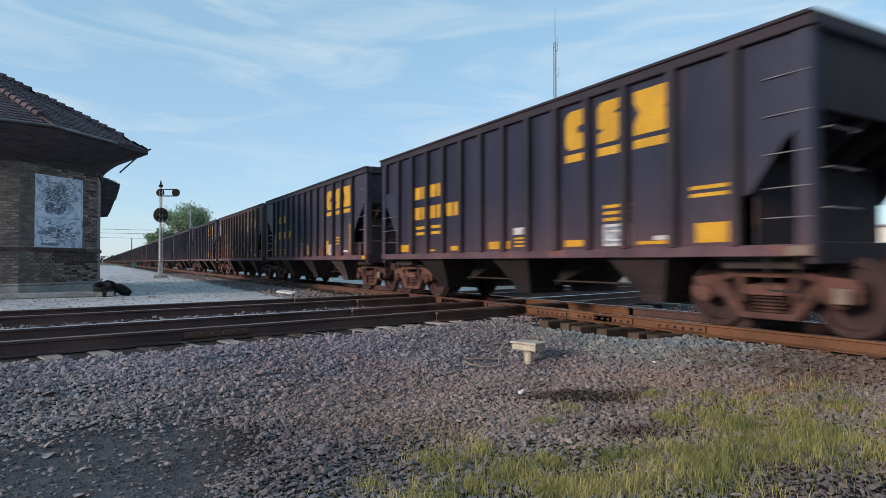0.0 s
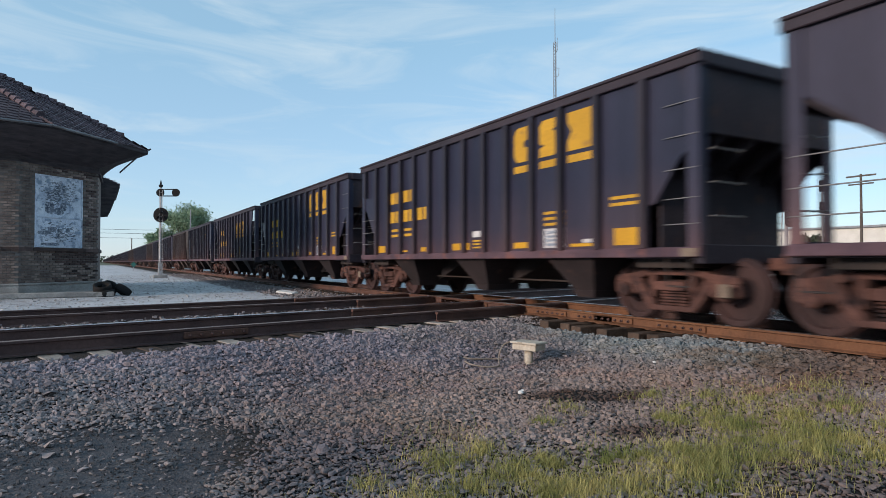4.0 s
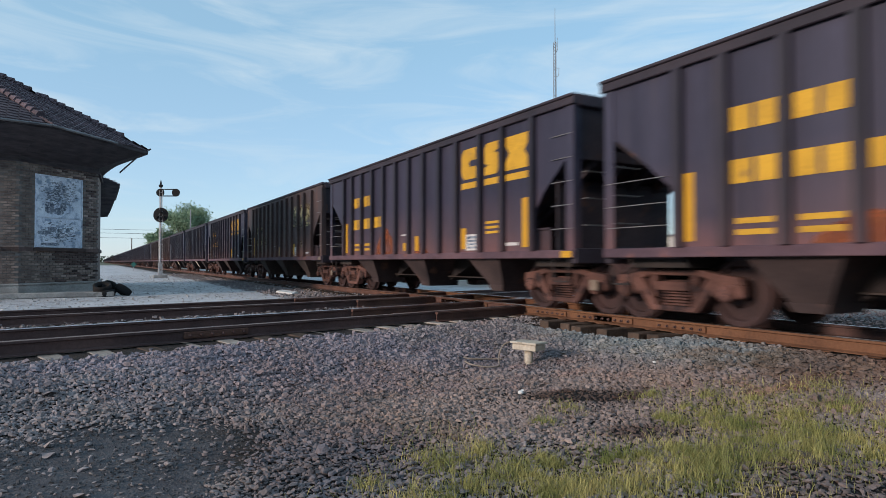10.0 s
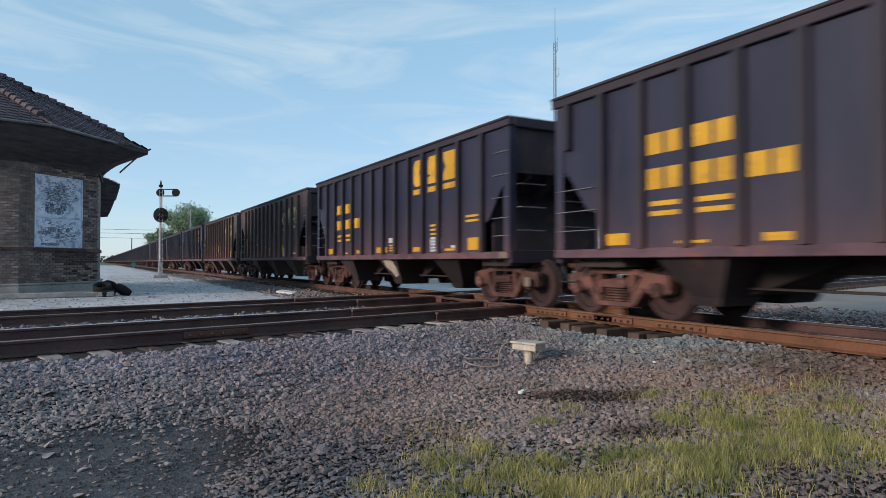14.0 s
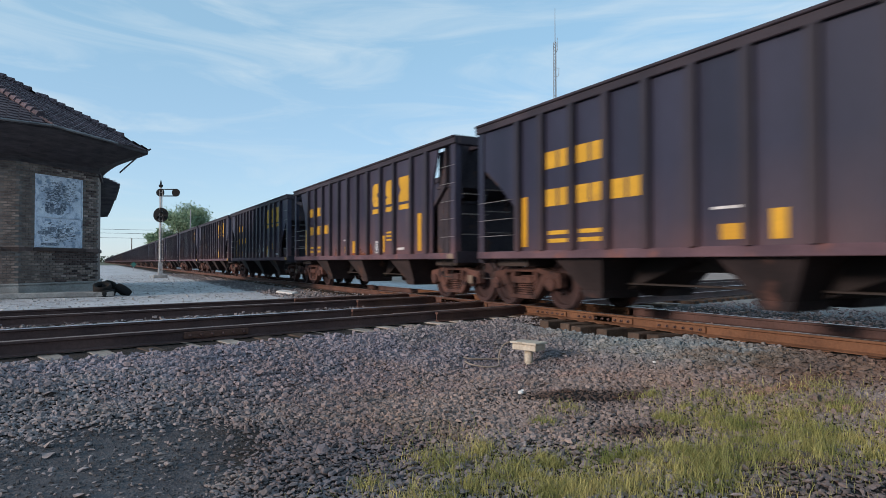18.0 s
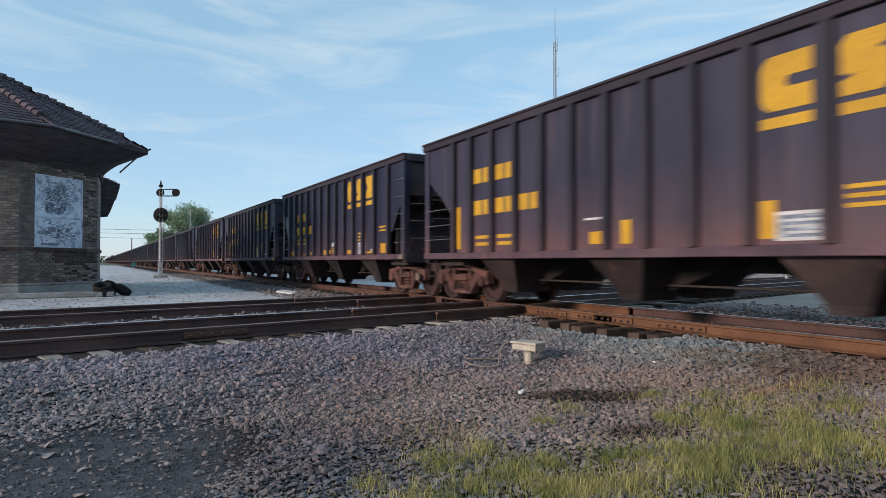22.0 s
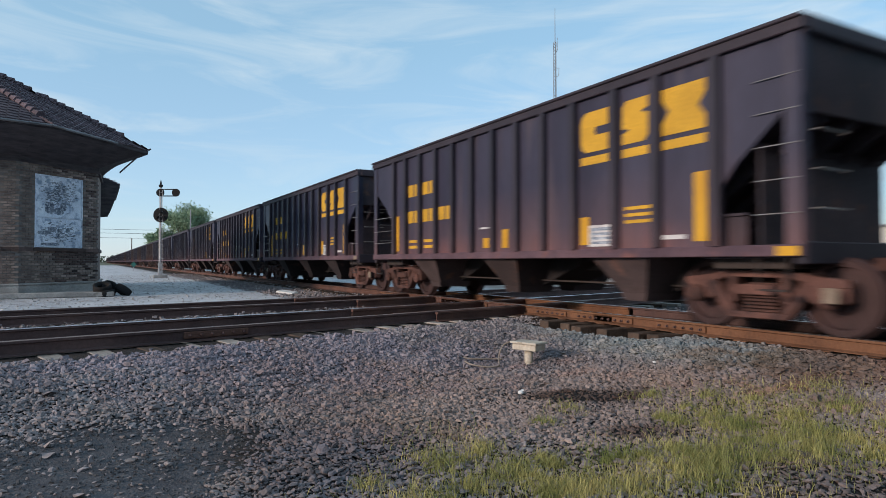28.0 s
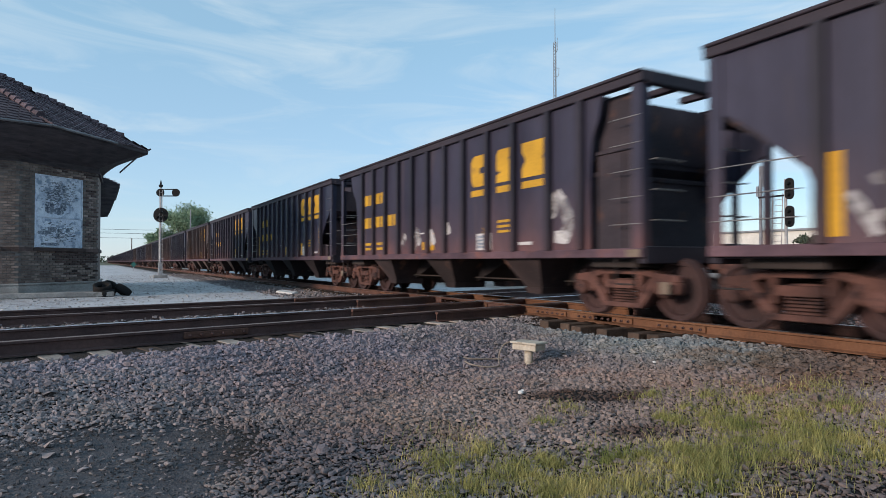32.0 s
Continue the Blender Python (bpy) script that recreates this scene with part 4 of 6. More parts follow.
    for k in range(11):
        yy = 3.2 + 0.1 * k
        p = part("tile", tile, None, roof)
        p.matrix_basis = pose(-3.6, yy, 4.98 - 0.43 * (yy - 3.1) + rng.uniform(0.0, 0.06), rng.uniform(-20, 10), rng.uniform(-12, 12), 90 + rng.uniform(-20, 20))
    # stone step in front of the plinth
    part("plinth_step", boxes((2.2, 3.9, -2.6, 4.0, 0.0, 0.16), bevel=0.02), STONE, st, "cracked stone plinth step")
    return st


station()

# ---- the coal train ----
PITCH, SPEED = {"plain": 13.03, "slope": 13.44, "open": 13.44}, 12.827
REAR_AT_START = -2.496              # where the rear end of the leading car stands at 0 s
LOW, TOP = 1.02, 3.70
BAY_STEP = 3.25
cache = {}


def shared(key, make):
    """One mesh for all pieces of a kind."""
    if key not in cache:
        cache[key] = make()
    return cache[key]


def wheelset_mesh():
    bm = bmesh.new()
    for s in (-1, 1):
        prof = [(0.10, 0.79), (0.16, 0.79), (0.20, 0.745), (0.36, 0.735), (0.38, 0.79), (0.457, 0.79), (0.463, 0.715), (0.488, 0.69), (0.488, 0.665), (0.38, 0.66), (0.34, 0.70), (0.12, 0.66)]
        lathe(bm, [(r, s * y) for r, y in prof], 28, "Y")
    lathe(bm, [(0.075, -1.12), (0.09, -0.7), (0.085, 0.7), (0.075, 1.12)], 12, "Y")
    for s in (-1, 1):
        for i in range(3):
            a = i * 2 * math.pi / 3
            tube(bm, (0.05 * math.cos(a), s * 1.12, 0.05 * math.sin(a)), (0.05 * math.cos(a), s * 1.145, 0.05 * math.sin(a)), 0.018, sides=6)
    return mesh_of(bm, "wheelset", WHEEL)


def side_frame_mesh():
    """A cast three-piece truck side: flat top bar, bearing pedestals, diagonals down to the spring seat."""
    bm = bmesh.new()
    y0, y1 = -0.085, 0.085
    prism(bm, [(-1.12, 0.58), (-1.09, 0.68), (-0.72, 0.72), (-0.45, 0.775), (0.45, 0.775), (0.72, 0.72), (1.09, 0.68), (1.12, 0.58), (0.78, 0.58), (0.44, 0.69), (-0.44, 0.69), (-0.78, 0.58)], y0, y1)
    for s in (-1, 1):
        prism(bm, [(s * 1.12, 0.58), (s * 1.12, 0.42), (s * 1.03, 0.38), (s * 0.99, 0.54), (s * 0.79, 0.54), (s * 0.75, 0.38), (s * 0.66, 0.42), (s * 0.64, 0.62)], y0, y1)
        prism(bm, [(s * 0.76, 0.60), (s * 0.44, 0.20), (s * 0.30, 0.20), (s * 0.33, 0.30), (s * 0.60, 0.66)], y0 - 0.012, y1 + 0.012)
        prism(bm, [(s * 0.42, 0.70), (s * 0.42, 0.50), (s * 0.36, 0.36), (s * 0.32, 0.36), (s * 0.31, 0.70)], y0, y1)
    prism(bm, [(-0.46, 0.26), (-0.40, 0.165), (0.40, 0.165), (0.46, 0.26), (0.34, 0.245), (-0.34, 0.245)], y0 - 0.02, y1 + 0.02)
    prism(bm, [(-0.30, 0.50), (-0.27, 0.60), (0.27, 0.60), (0.30, 0.50), (0.24, 0.465), (-0.24, 0.465)], y0 - 0.03, y1 + 0.03)
    bmesh.ops.bevel(bm, geom=bm.edges[:], offset=0.010, segments=1, affect="EDGES")
    return mesh_of(bm, "side_frame", TRUCK)


def spring_mesh():
    bm = bmesh.new()
    for k in range(5):
        lathe(bm, [(0.058, 0.245 + 0.044 * k), (0.075, 0.255 + 0.044 * k), (0.075, 0.272 + 0.044 * k), (0.058, 0.282 + 0.044 * k)], 12)
    return mesh_of(bm, "spring", TRUCK)


def adapter_mesh():
    bm = bmesh.new()
    lathe(bm, [(0.05, -0.06), (0.12, -0.05), (0.12, 0.05), (0.09, 0.075), (0.03, 0.085)], 16, "Y")
    return mesh_of(bm, "bearing_cap", TRUCK)


def truck(car, x, detail):
    tr = part("truck", shared("bolster", lambda: mesh_of(boxes((-0.20, 0.20, -1.00, 1.00, 0.47, 0.62), (-0.5, 0.5, -0.45, 0.45, 0.55, 0.66), bevel=0.03), "truck", TRUCK)), None, car, "rust-dusted cast steel truck")
    tr.matrix_basis = pose(x, 0, 0)
    for s in (-1, 1):
        f = part("side_frame", shared("side_frame", side_frame_mesh), None, tr)
        f.matrix_basis = pose(0, s * 0.98, 0)
        if detail:
            for q in (-0.15, 0.0, 0.15):
                g = part("spring", shared("spring", spring_mesh), None, tr)
                g.matrix_basis = pose(q, s * 0.98, 0)
            for q in (-1, 1):
                c = part("bearing_cap", shared("adapter", adapter_mesh), None, tr)
                c.matrix_basis = pose(q * 0.89, s * 1.06, 0.457, 0, 0, 0 if s > 0 else 180)
    for q in (-1, 1):
        w = part("wheelset", shared("wheelset", wheelset_mesh), None, tr, "brown steel wheels on an axle")
        w.matrix_basis = pose(q * 0.89, 0, 0.457)
        WHEELSETS[q].append(w)
    return tr


WHEELSETS = {-1: [], 1: []}


def end_cut(kind, h):
    """Outline of the side sheet's front end, from top to bottom, for a half length h."""
    if kind == "open":
        return [(h - 0.84, 3.52), (h - 0.93, 3.14), (h - 1.06, 2.88), (h - 1.12, 2.40), (h - 1.13, LOW)]
    if kind == "slope":
        return [(h, 3.52), (h, 2.78), (h - 0.25, 2.62), (h - 0.85, 2.10), (h - 1.22, 1.62), (h - 1.28, LOW)]
    return [(h, 3.52), (h, 2.55), (h - 0.35, 2.30), (h - 0.78, 1.72), (h - 1.0, 1.66), (h - 1.02, LOW)]


# side sheets' rear ends: distance from the end and height
REAR_CUT = {"slope": ((0.0, 3.52), (0.0, 2.86), (0.34, 2.68), (0.70, 2.42), (1.0, 2.14), (1.26, 1.93), (1.34, 1.72), (1.35, LOW)),
            "open": ((0.84, 3.52), (1.00, 3.05), (1.27, 2.74), (1.36, 2.30), (1.40, LOW)),
            7: ((0.54, 3.52), (0.62, 3.10), (0.78, 2.80), (0.97, 2.57), (1.09, 2.17), (1.13, LOW))}


def side_mesh(kind, L, paint, rise=False, k=0):
    h = L / 2
    front = end_cut(kind, h)
    cut = REAR_CUT.get(k) or REAR_CUT.get(kind)
    rear = [(h - u, z) for u, z in cut] if cut else front
    rear = [(-x, z) for x, z in rear][::-1]
    if rise:
        front, rear = [(front[0][0], 3.62)] + front[1:], rear[:-1] + [(rear[-1][0], 3.62)]
    bm = bmesh.new()
    prism(bm, front + rear, -0.025, 0.025)
    return mesh_of(bm, "side_sheet", paint)


def slope_mesh(kind, L, deep):
    """The sloped end floor of the hopper, with stiffeners."""
    h = L / 2
    top = (h - 1.25, 2.62) if deep else (h - 0.60, 2.70) if kind == "open" else (h - 0.10, 2.85)
    foot = (h - 2.5, 1.18)
    bm = bmesh.new()
    prism(bm, [top, (top[0], top[1] - 0.09), (foot[0], foot[1] - 0.06), foot], -1.47, 1.47)
    return mesh_of(bm, "slope_sheet", END_STEEL)


def stiffener_mesh(kind, L):
    h = L / 2
    top = (h - 0.60, 2.70) if kind == "open" else (h - 0.10, 2.85)
    foot = (h - 2.5, 1.18)
    bm = prism(bmesh.new(), [(top[0], top[1] - 0.10), (foot[0] + 0.4, foot[1] + 0.24), (foot[0] + 0.45, foot[1] + 0.12), (top[0] + 0.02, top[1] - 0.32)], -0.04, 0.04)
    return mesh_of(bm, "stiffener", END_STEEL)


def bay_mesh(material):
    """One outlet chute below the side sill, tapering to its gate."""
    bm = bmesh.new()
    rings = [[(-0.60, 0.10), (0.60, 0.10), (0.60, 1.47), (-0.60, 1.47), LOW - 0.05], [(-0.24, 0.30), (0.24, 0.30), (0.24, 1.12), (-0.24, 1.12), 0.40],
             [(-0.27, 0.28), (0.27, 0.28), (0.27, 1.15), (-0.27, 1.15), 0.40], [(-0.20, 0.28), (0.20, 0.28), (0.20, 1.10), (-0.20, 1.10), 0.28]]
    vs = [[bm.verts.new((x, y, r[4])) for x, y in r[:4]] for r in rings]
    for a, b in zip(vs[:-1], vs[1:]):
        for i in range(4):
            bm.faces.new((a[i], a[(i + 1) % 4], b[(i + 1) % 4], b[i]))
    bm.faces.new(vs[0][::-1])
    bm.faces.new(vs[-1])
    bmesh.ops.recalc_face_normals(bm, faces=bm.faces[:])
    return mesh_of(bm, "hopper_bay", material)


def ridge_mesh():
    """The slope sheets between the chutes, set back under the car; its shade is in their black colour."""
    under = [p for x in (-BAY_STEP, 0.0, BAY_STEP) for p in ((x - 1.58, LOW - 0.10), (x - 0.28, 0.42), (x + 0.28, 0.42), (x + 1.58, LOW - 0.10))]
    return mesh_of(prism(bmesh.new(), under + [(BAY_STEP + 1.58, LOW - 0.03), (-BAY_STEP - 1.58, LOW - 0.03)], -0.55, 0.55), "slope_ridge", SHADE_BLACK)


def coupler_mesh():
    bm = bmesh.new()
    box(bm, -0.35, 0.38, -0.09, 0.09, 0.76, 0.94, 0.02)
    prism(bm, [(0.34, 0.70), (0.62, 0.72), (0.66, 0.98), (0.34, 1.0)], -0.16, 0.10)
    prism(bm, [(0.56, 0.72), (0.70, 0.74), (0.70, 0.96), (0.56, 0.98)], -0.05, 0.15)
    return mesh_of(bm, "coupler", TRUCK)


def hose_mesh():
    return mesh_of(pipe(bmesh.new(), [(0, 0.25, 0.80), (0.15, 0.25, 0.62), (0.35, 0.22, 0.50), (0.55, 0.15, 0.50)], 0.025), "air_hose", BLACK)


def rungs_mesh(x0, x1, heights):
    bm = bmesh.new()
    for z in heights:
        pipe(bm, [(x0, 0.06, z), (x0, 0, z), (x1, 0, z), (x1, 0.06, z)], 0.009, 5)
    return mesh_of(bm, "rung", GRAB)


def mark_mesh(key, material):
    """Painted marks, as plain shapes: an open block, a notched block, a waisted block; bars."""
    def flat(*polys):
        bm = bmesh.new()
        for poly in polys:
            prism(bm, poly, -0.002, 0.002)
        return mesh_of(bm, "mark", material)
    name, w, h = ("bar", *key) if len(key) == 2 else key

    def fit(outline):
        return flat([(x * w, z * h) for x, z in outline])
    if name == "block_one":
        return fit([(0.0, 0.24), (0.06, 0.10), (0.20, 0.0), (1.0, 0.0), (1.0, 0.40), (0.56, 0.40), (0.50, 0.5), (0.56, 0.60), (1.0, 0.60), (1.0, 1.0), (0.20, 1.0), (0.06, 0.90), (0.0, 0.76)])
    if name == "block_two":
        return fit([(0.0, 0.0), (0.84, 0.0), (1.0, 0.14), (1.0, 0.62), (0.72, 0.69), (1.0, 0.76), (1.0, 1.0), (0.16, 1.0), (0.0, 0.86), (0.0, 0.38), (0.28, 0.31), (0.0, 0.24)])
    if name == "block_three":
        return fit([(0.0, 0.0), (1.0, 0.0), (1.0, 0.26), (0.84, 0.50), (1.0, 0.74), (1.0, 1.0), (0.0, 1.0), (0.0, 0.74), (0.16, 0.50), (0.0, 0.26)])
    return flat([(0, 0), (w, 0), (w, h), (0, h)])


def brush_mesh(points, wide, material, seed):
    """A stroke of sprayed paint along points of (length, height), its width wavering."""
    rng = random.Random(seed + len(points))
    fine = []
    for i in range(len(points) - 1):
        p0, p1, p2, p3 = (Vector(points[min(max(j, 0), len(points) - 1)]) for j in (i - 1, i, i + 1, i + 2))
        for t in (0, 0.2, 0.4, 0.6, 0.8):
            fine.append(0.5 * (2 * p1 + (p2 - p0) * t + (2 * p0 - 5 * p1 + 4 * p2 - p3) * t * t + (3 * p1 - p0 - 3 * p2 + p3) * t ** 3))
    fine.append(Vector(points[-1]))
    bm = bmesh.new()
    rows = []
    for i, p in enumerate(fine):
        way = fine[min(i + 1, len(fine) - 1)] - fine[max(i - 1, 0)]
        side = Vector((-way.y, way.x)).normalized() * wide / 2 * rng.uniform(0.75, 1.2)
        rows.append([bm.verts.new((q.x, -0.00005 * i, q.y)) for q in (p - side, p + side)])
    for a, b in zip(rows[:-1], rows[1:]):
        bm.faces.new((a[0], b[0], b[1], a[1]))
    return mesh_of(bm, "sprayed_paint", material)


def rust_mesh(w, hh, seed):
    """A patch of rust that rises from the sill to a ragged peak."""
    rng = random.Random(seed)
    rise = [hh * math.sin(math.pi * (i + 0.5) / 12) ** 0.8 * rng.uniform(0.75, 1.1) for i in range(12)]
    return mesh_of(prism(bmesh.new(), [(0, 0), (w, 0)] + [(w * (i + 0.5) / 12, rise[i]) for i in range(11, -1, -1)], -0.001, 0.001), "rust_patch", ORANGE_RUST)


def car_length(k, kind):
    return 12.38 if k == 7 else 12.24 if k in (3, 4, 29) else {"plain": 11.9, "slope": 12.35, "open": 12.75}[kind]


# strokes of sprayed paint by car: pigment, width, and the stroke's points along the car and up its side
PAINTED = {}
PAINTED[7] = ((SPRAY, 0.14, ((1.34, 1.72), (1.56, 1.88), (1.80, 1.86), (1.98, 1.96))), (SPRAY, 0.12, ((1.36, 1.66), (1.60, 1.72), (1.84, 1.80))))
PAINTED[3] = ((WHITE_MARK, 0.20, ((4.84, 2.21), (4.87, 1.78), (4.82, 1.52), (4.66, 1.46))), (WHITE_MARK, 0.15, ((4.86, 1.88), (5.12, 1.82), (5.0, 1.66))),
              (WHITE_MARK, 0.20, ((7.44, 2.09), (7.36, 1.80), (7.58, 1.66))), (WHITE_MARK, 0.20, ((7.78, 1.90), (7.64, 1.60), (7.30, 1.46))),
              (SPRAY, 0.12, ((0.69, 3.16), (0.42, 3.0), (0.6, 2.85), (0.45, 2.62))), (SPRAY, 0.20, ((5.5, 1.76), (5.56, 1.30))),
              (PALE_YELLOW, 0.05, ((6.2, 2.1), (6.87, 2.13))), (PALE_YELLOW, 0.05, ((6.2, 1.98), (6.87, 2.0))), (PALE_YELLOW, 0.05, ((6.22, 1.86), (6.87, 1.9))))
PAINTED[17] = ((SPRAY, 0.12, ((4.72, 1.62), (4.95, 1.66), (4.98, 1.2), (4.85, 1.3))), (SPRAY, 0.14, ((6.0, 1.93), (5.4, 1.66), (5.42, 1.35), (5.75, 1.2), (6.13, 1.14))),
               (SPRAY, 0.10, ((5.3, 1.62), (5.9, 1.72), (6.2, 1.56))), (SPRAY, 0.12, ((6.34, 1.2), (6.62, 1.3), (6.94, 1.22))), (SPRAY, 0.16, ((7.2, 1.84), (7.57, 1.90), (7.72, 1.55), (7.5, 1.22), (7.25, 1.2))),
               (SPRAY, 0.12, ((7.25, 1.5), (7.45, 1.66))), (SPRAY, 0.12, ((7.9, 1.68), (8.36, 1.70))), (SPRAY, 0.14, ((7.9, 1.34), (8.2, 1.4), (8.51, 1.28))), (SPRAY, 0.22, ((8.8, 1.66), (9.36, 1.62))))
PAINTED[17] = PAINTED[17] + ((AMBER, 0.20, ((6.20, 1.90), (6.22, 1.50))), (PALE_YELLOW, 0.10, ((6.45, 1.86), (6.95, 1.84))), (PALE_YELLOW, 0.08, ((6.45, 2.05), (6.95, 2.08))), (SPRAY, 0.10, ((6.5, 1.30), (6.95, 1.42), (7.15, 1.38))),
                             (SPRAY, 0.15, ((5.50, 1.70), (5.85, 1.92), (6.08, 1.94))), (SPRAY, 0.11, ((5.75, 1.54), (6.08, 1.50))), (SPRAY, 0.18, ((4.72, 1.50), (4.90, 1.40), (5.02, 1.48))))
PAINTED[20] = ((WHITE_MARK, 0.16, ((3.95, 1.54), (4.48, 1.58))), (WHITE_MARK, 0.14, ((3.97, 1.37), (4.48, 1.38))), (WHITE_MARK, 0.14, ((3.95, 1.2), (4.5, 1.18))),
               (SPRAY, 0.16, ((6.50, 1.15), (6.62, 1.66), (6.92, 1.70))), (SPRAY, 0.16, ((6.8, 1.14), (7.15, 1.20), (7.1, 1.42), (6.86, 1.40))), (SPRAY, 0.18, ((7.15, 1.6), (7.5, 1.64), (7.56, 1.4), (7.3, 1.3))),
               (SPRAY, 0.16, ((7.3, 1.2), (7.6, 1.18), (7.78, 1.25))), (SPRAY, 0.2, ((7.66, 1.72), (8.04, 1.76), (8.34, 1.70))), (SPRAY, 0.22, ((7.78, 1.5), (8.1, 1.46), (8.3, 1.18))))
PAINTED[21] = ((PALE_YELLOW, 0.22, ((4.86, 1.87), (5.02, 1.62), (4.9, 1.4), (5.06, 1.16))), (SPRAY, 0.16, ((5.52, 1.7), (5.6, 1.98), (6.02, 2.06))), (SPRAY, 0.14, ((5.55, 1.62), (5.9, 1.66), (6.3, 1.5))),
               (SPRAY, 0.16, ((5.6, 1.2), (5.68, 1.5), (5.95, 1.6))), (SPRAY, 0.18, ((6.36, 1.5), (6.42, 1.9), (6.8, 2.02), (7.08, 1.84))), (SPRAY, 0.16, ((6.6, 1.2), (6.66, 1.62))),
               (SPRAY, 0.22, ((7.3, 1.56), (7.3, 1.98), (7.85, 1.86))), (SPRAY, 0.2, ((7.3, 1.2), (7.45, 1.5), (7.85, 1.6))), (SPRAY, 0.2, ((7.7, 2.02), (8.15, 1.98), (8.38, 1.72))),
               (SPRAY, 0.22, ((7.95, 1.5), (8.36, 1.56), (8.64, 1.32), (8.36, 1.14), (8.0, 1.2))), (SPRAY, 0.24, ((8.95, 1.62), (9.15, 1.78), (9.34, 1.62), (9.36, 1.3))))
PAINTED[25] = ((WHITE_MARK, 0.22, ((6.42, 2.2), (6.7, 2.12), (6.88, 2.2))), (WHITE_MARK, 0.26, ((6.4, 1.96), (6.88, 1.98))), (WHITE_MARK, 0.18, ((6.52, 1.78), (6.86, 1.76))))
PAINTED[30] = ((PALE_YELLOW, 0.14, ((5.75, 1.8), (6.05, 1.86), (6.33, 1.78), (6.3, 1.58), (5.84, 1.56))), (PALE_YELLOW, 0.14, ((6.3, 1.5), (6.34, 1.26), (5.76, 1.28))), (PALE_YELLOW, 0.08, ((5.8, 1.42), (6.2, 1.44))),
               (SPRAY, 0.12, ((6.6, 1.62), (6.9, 1.7), (7.18, 1.66))), (SPRAY, 0.14, ((6.6, 1.3), (6.9, 1.36))), (SPRAY, 0.12, ((7.5, 1.6), (7.9, 1.66))), (SPRAY, 0.2, ((4.3, 1.25), (4.5, 1.4), (4.7, 1.3))))
PAINTED[31] = ((SPRAY, 0.18, ((5.5, 1.2), (5.52, 2.06), (6.0, 2.14), (6.3, 2.05))), (SPRAY, 0.14, ((5.55, 1.6), (6.25, 1.58))), (SPRAY, 0.2, ((6.2, 2.1), (6.25, 1.2))), (SPRAY, 0.22, ((6.55, 2.1), (6.9, 2.18), (7.22, 2.16))),
               (SPRAY, 0.20, ((7.1, 2.1), (6.75, 1.66), (7.02, 1.45), (7.1, 1.14))), (SPRAY, 0.16, ((6.6, 1.56), (7.2, 1.5))), (WHITE_MARK, 0.20, ((7.88, 1.96), (7.4, 1.88), (7.5, 1.68), (7.9, 1.70))),
               (WHITE_MARK, 0.22, ((7.9, 1.5), (7.46, 1.42), (7.86, 1.3))), (SPRAY, 0.12, ((1.7, 1.62), (1.86, 1.4), (1.98, 1.16))), (SPRAY, 0.36, ((8.8, 1.6), (9.34, 1.72))))
PAINTED[32] = ((SPRAY, 0.18, ((5.3, 1.2), (5.45, 1.65), (5.6, 1.3))), (WHITE_MARK, 0.16, ((6.1, 1.25), (6.15, 1.6), (6.35, 1.3))), (WHITE_MARK, 0.24, ((6.9, 1.75), (7.0, 1.5))), (SPRAY, 0.2, ((4.6, 1.3), (4.75, 1.6))),
               (SPRAY, 0.26, ((10.6, 1.7), (10.85, 2.0), (11.1, 1.6), (11.0, 1.3))), (WHITE_MARK, 0.2, ((10.75, 1.32), (11.1, 1.3))))
PAINTED[31] = PAINTED[31] + ((SPRAY, 0.12, ((1.95, 1.72), (2.2, 1.82), (2.5, 1.74), (2.4, 1.6))), (SPRAY, 0.12, ((1.95, 1.35), (2.3, 1.42), (2.7, 1.34))))
# rust patches by car: where they begin, width, height
RUSTED = {2: ((7.83, 0.66, 0.32),), 7: ((5.94, 2.1, 0.70), (2.5, 0.5, 0.25)), 10: ((3.2, 1.2, 0.35),), 11: ((3.9, 1.35, 0.76), (6.4, 0.7, 0.3)), 19: ((4.78, 0.5, 0.45), (6.3, 1.2, 0.22), (7.4, 0.62, 0.46)),
          24: ((7.9, 0.65, 0.32), (1.29, 0.6, 0.3)), 25: ((6.95, 0.55, 0.36),), 30: ((3.55, 0.4, 0.36), (4.8, 0.5, 0.38), (7.6, 0.8, 0.45))}


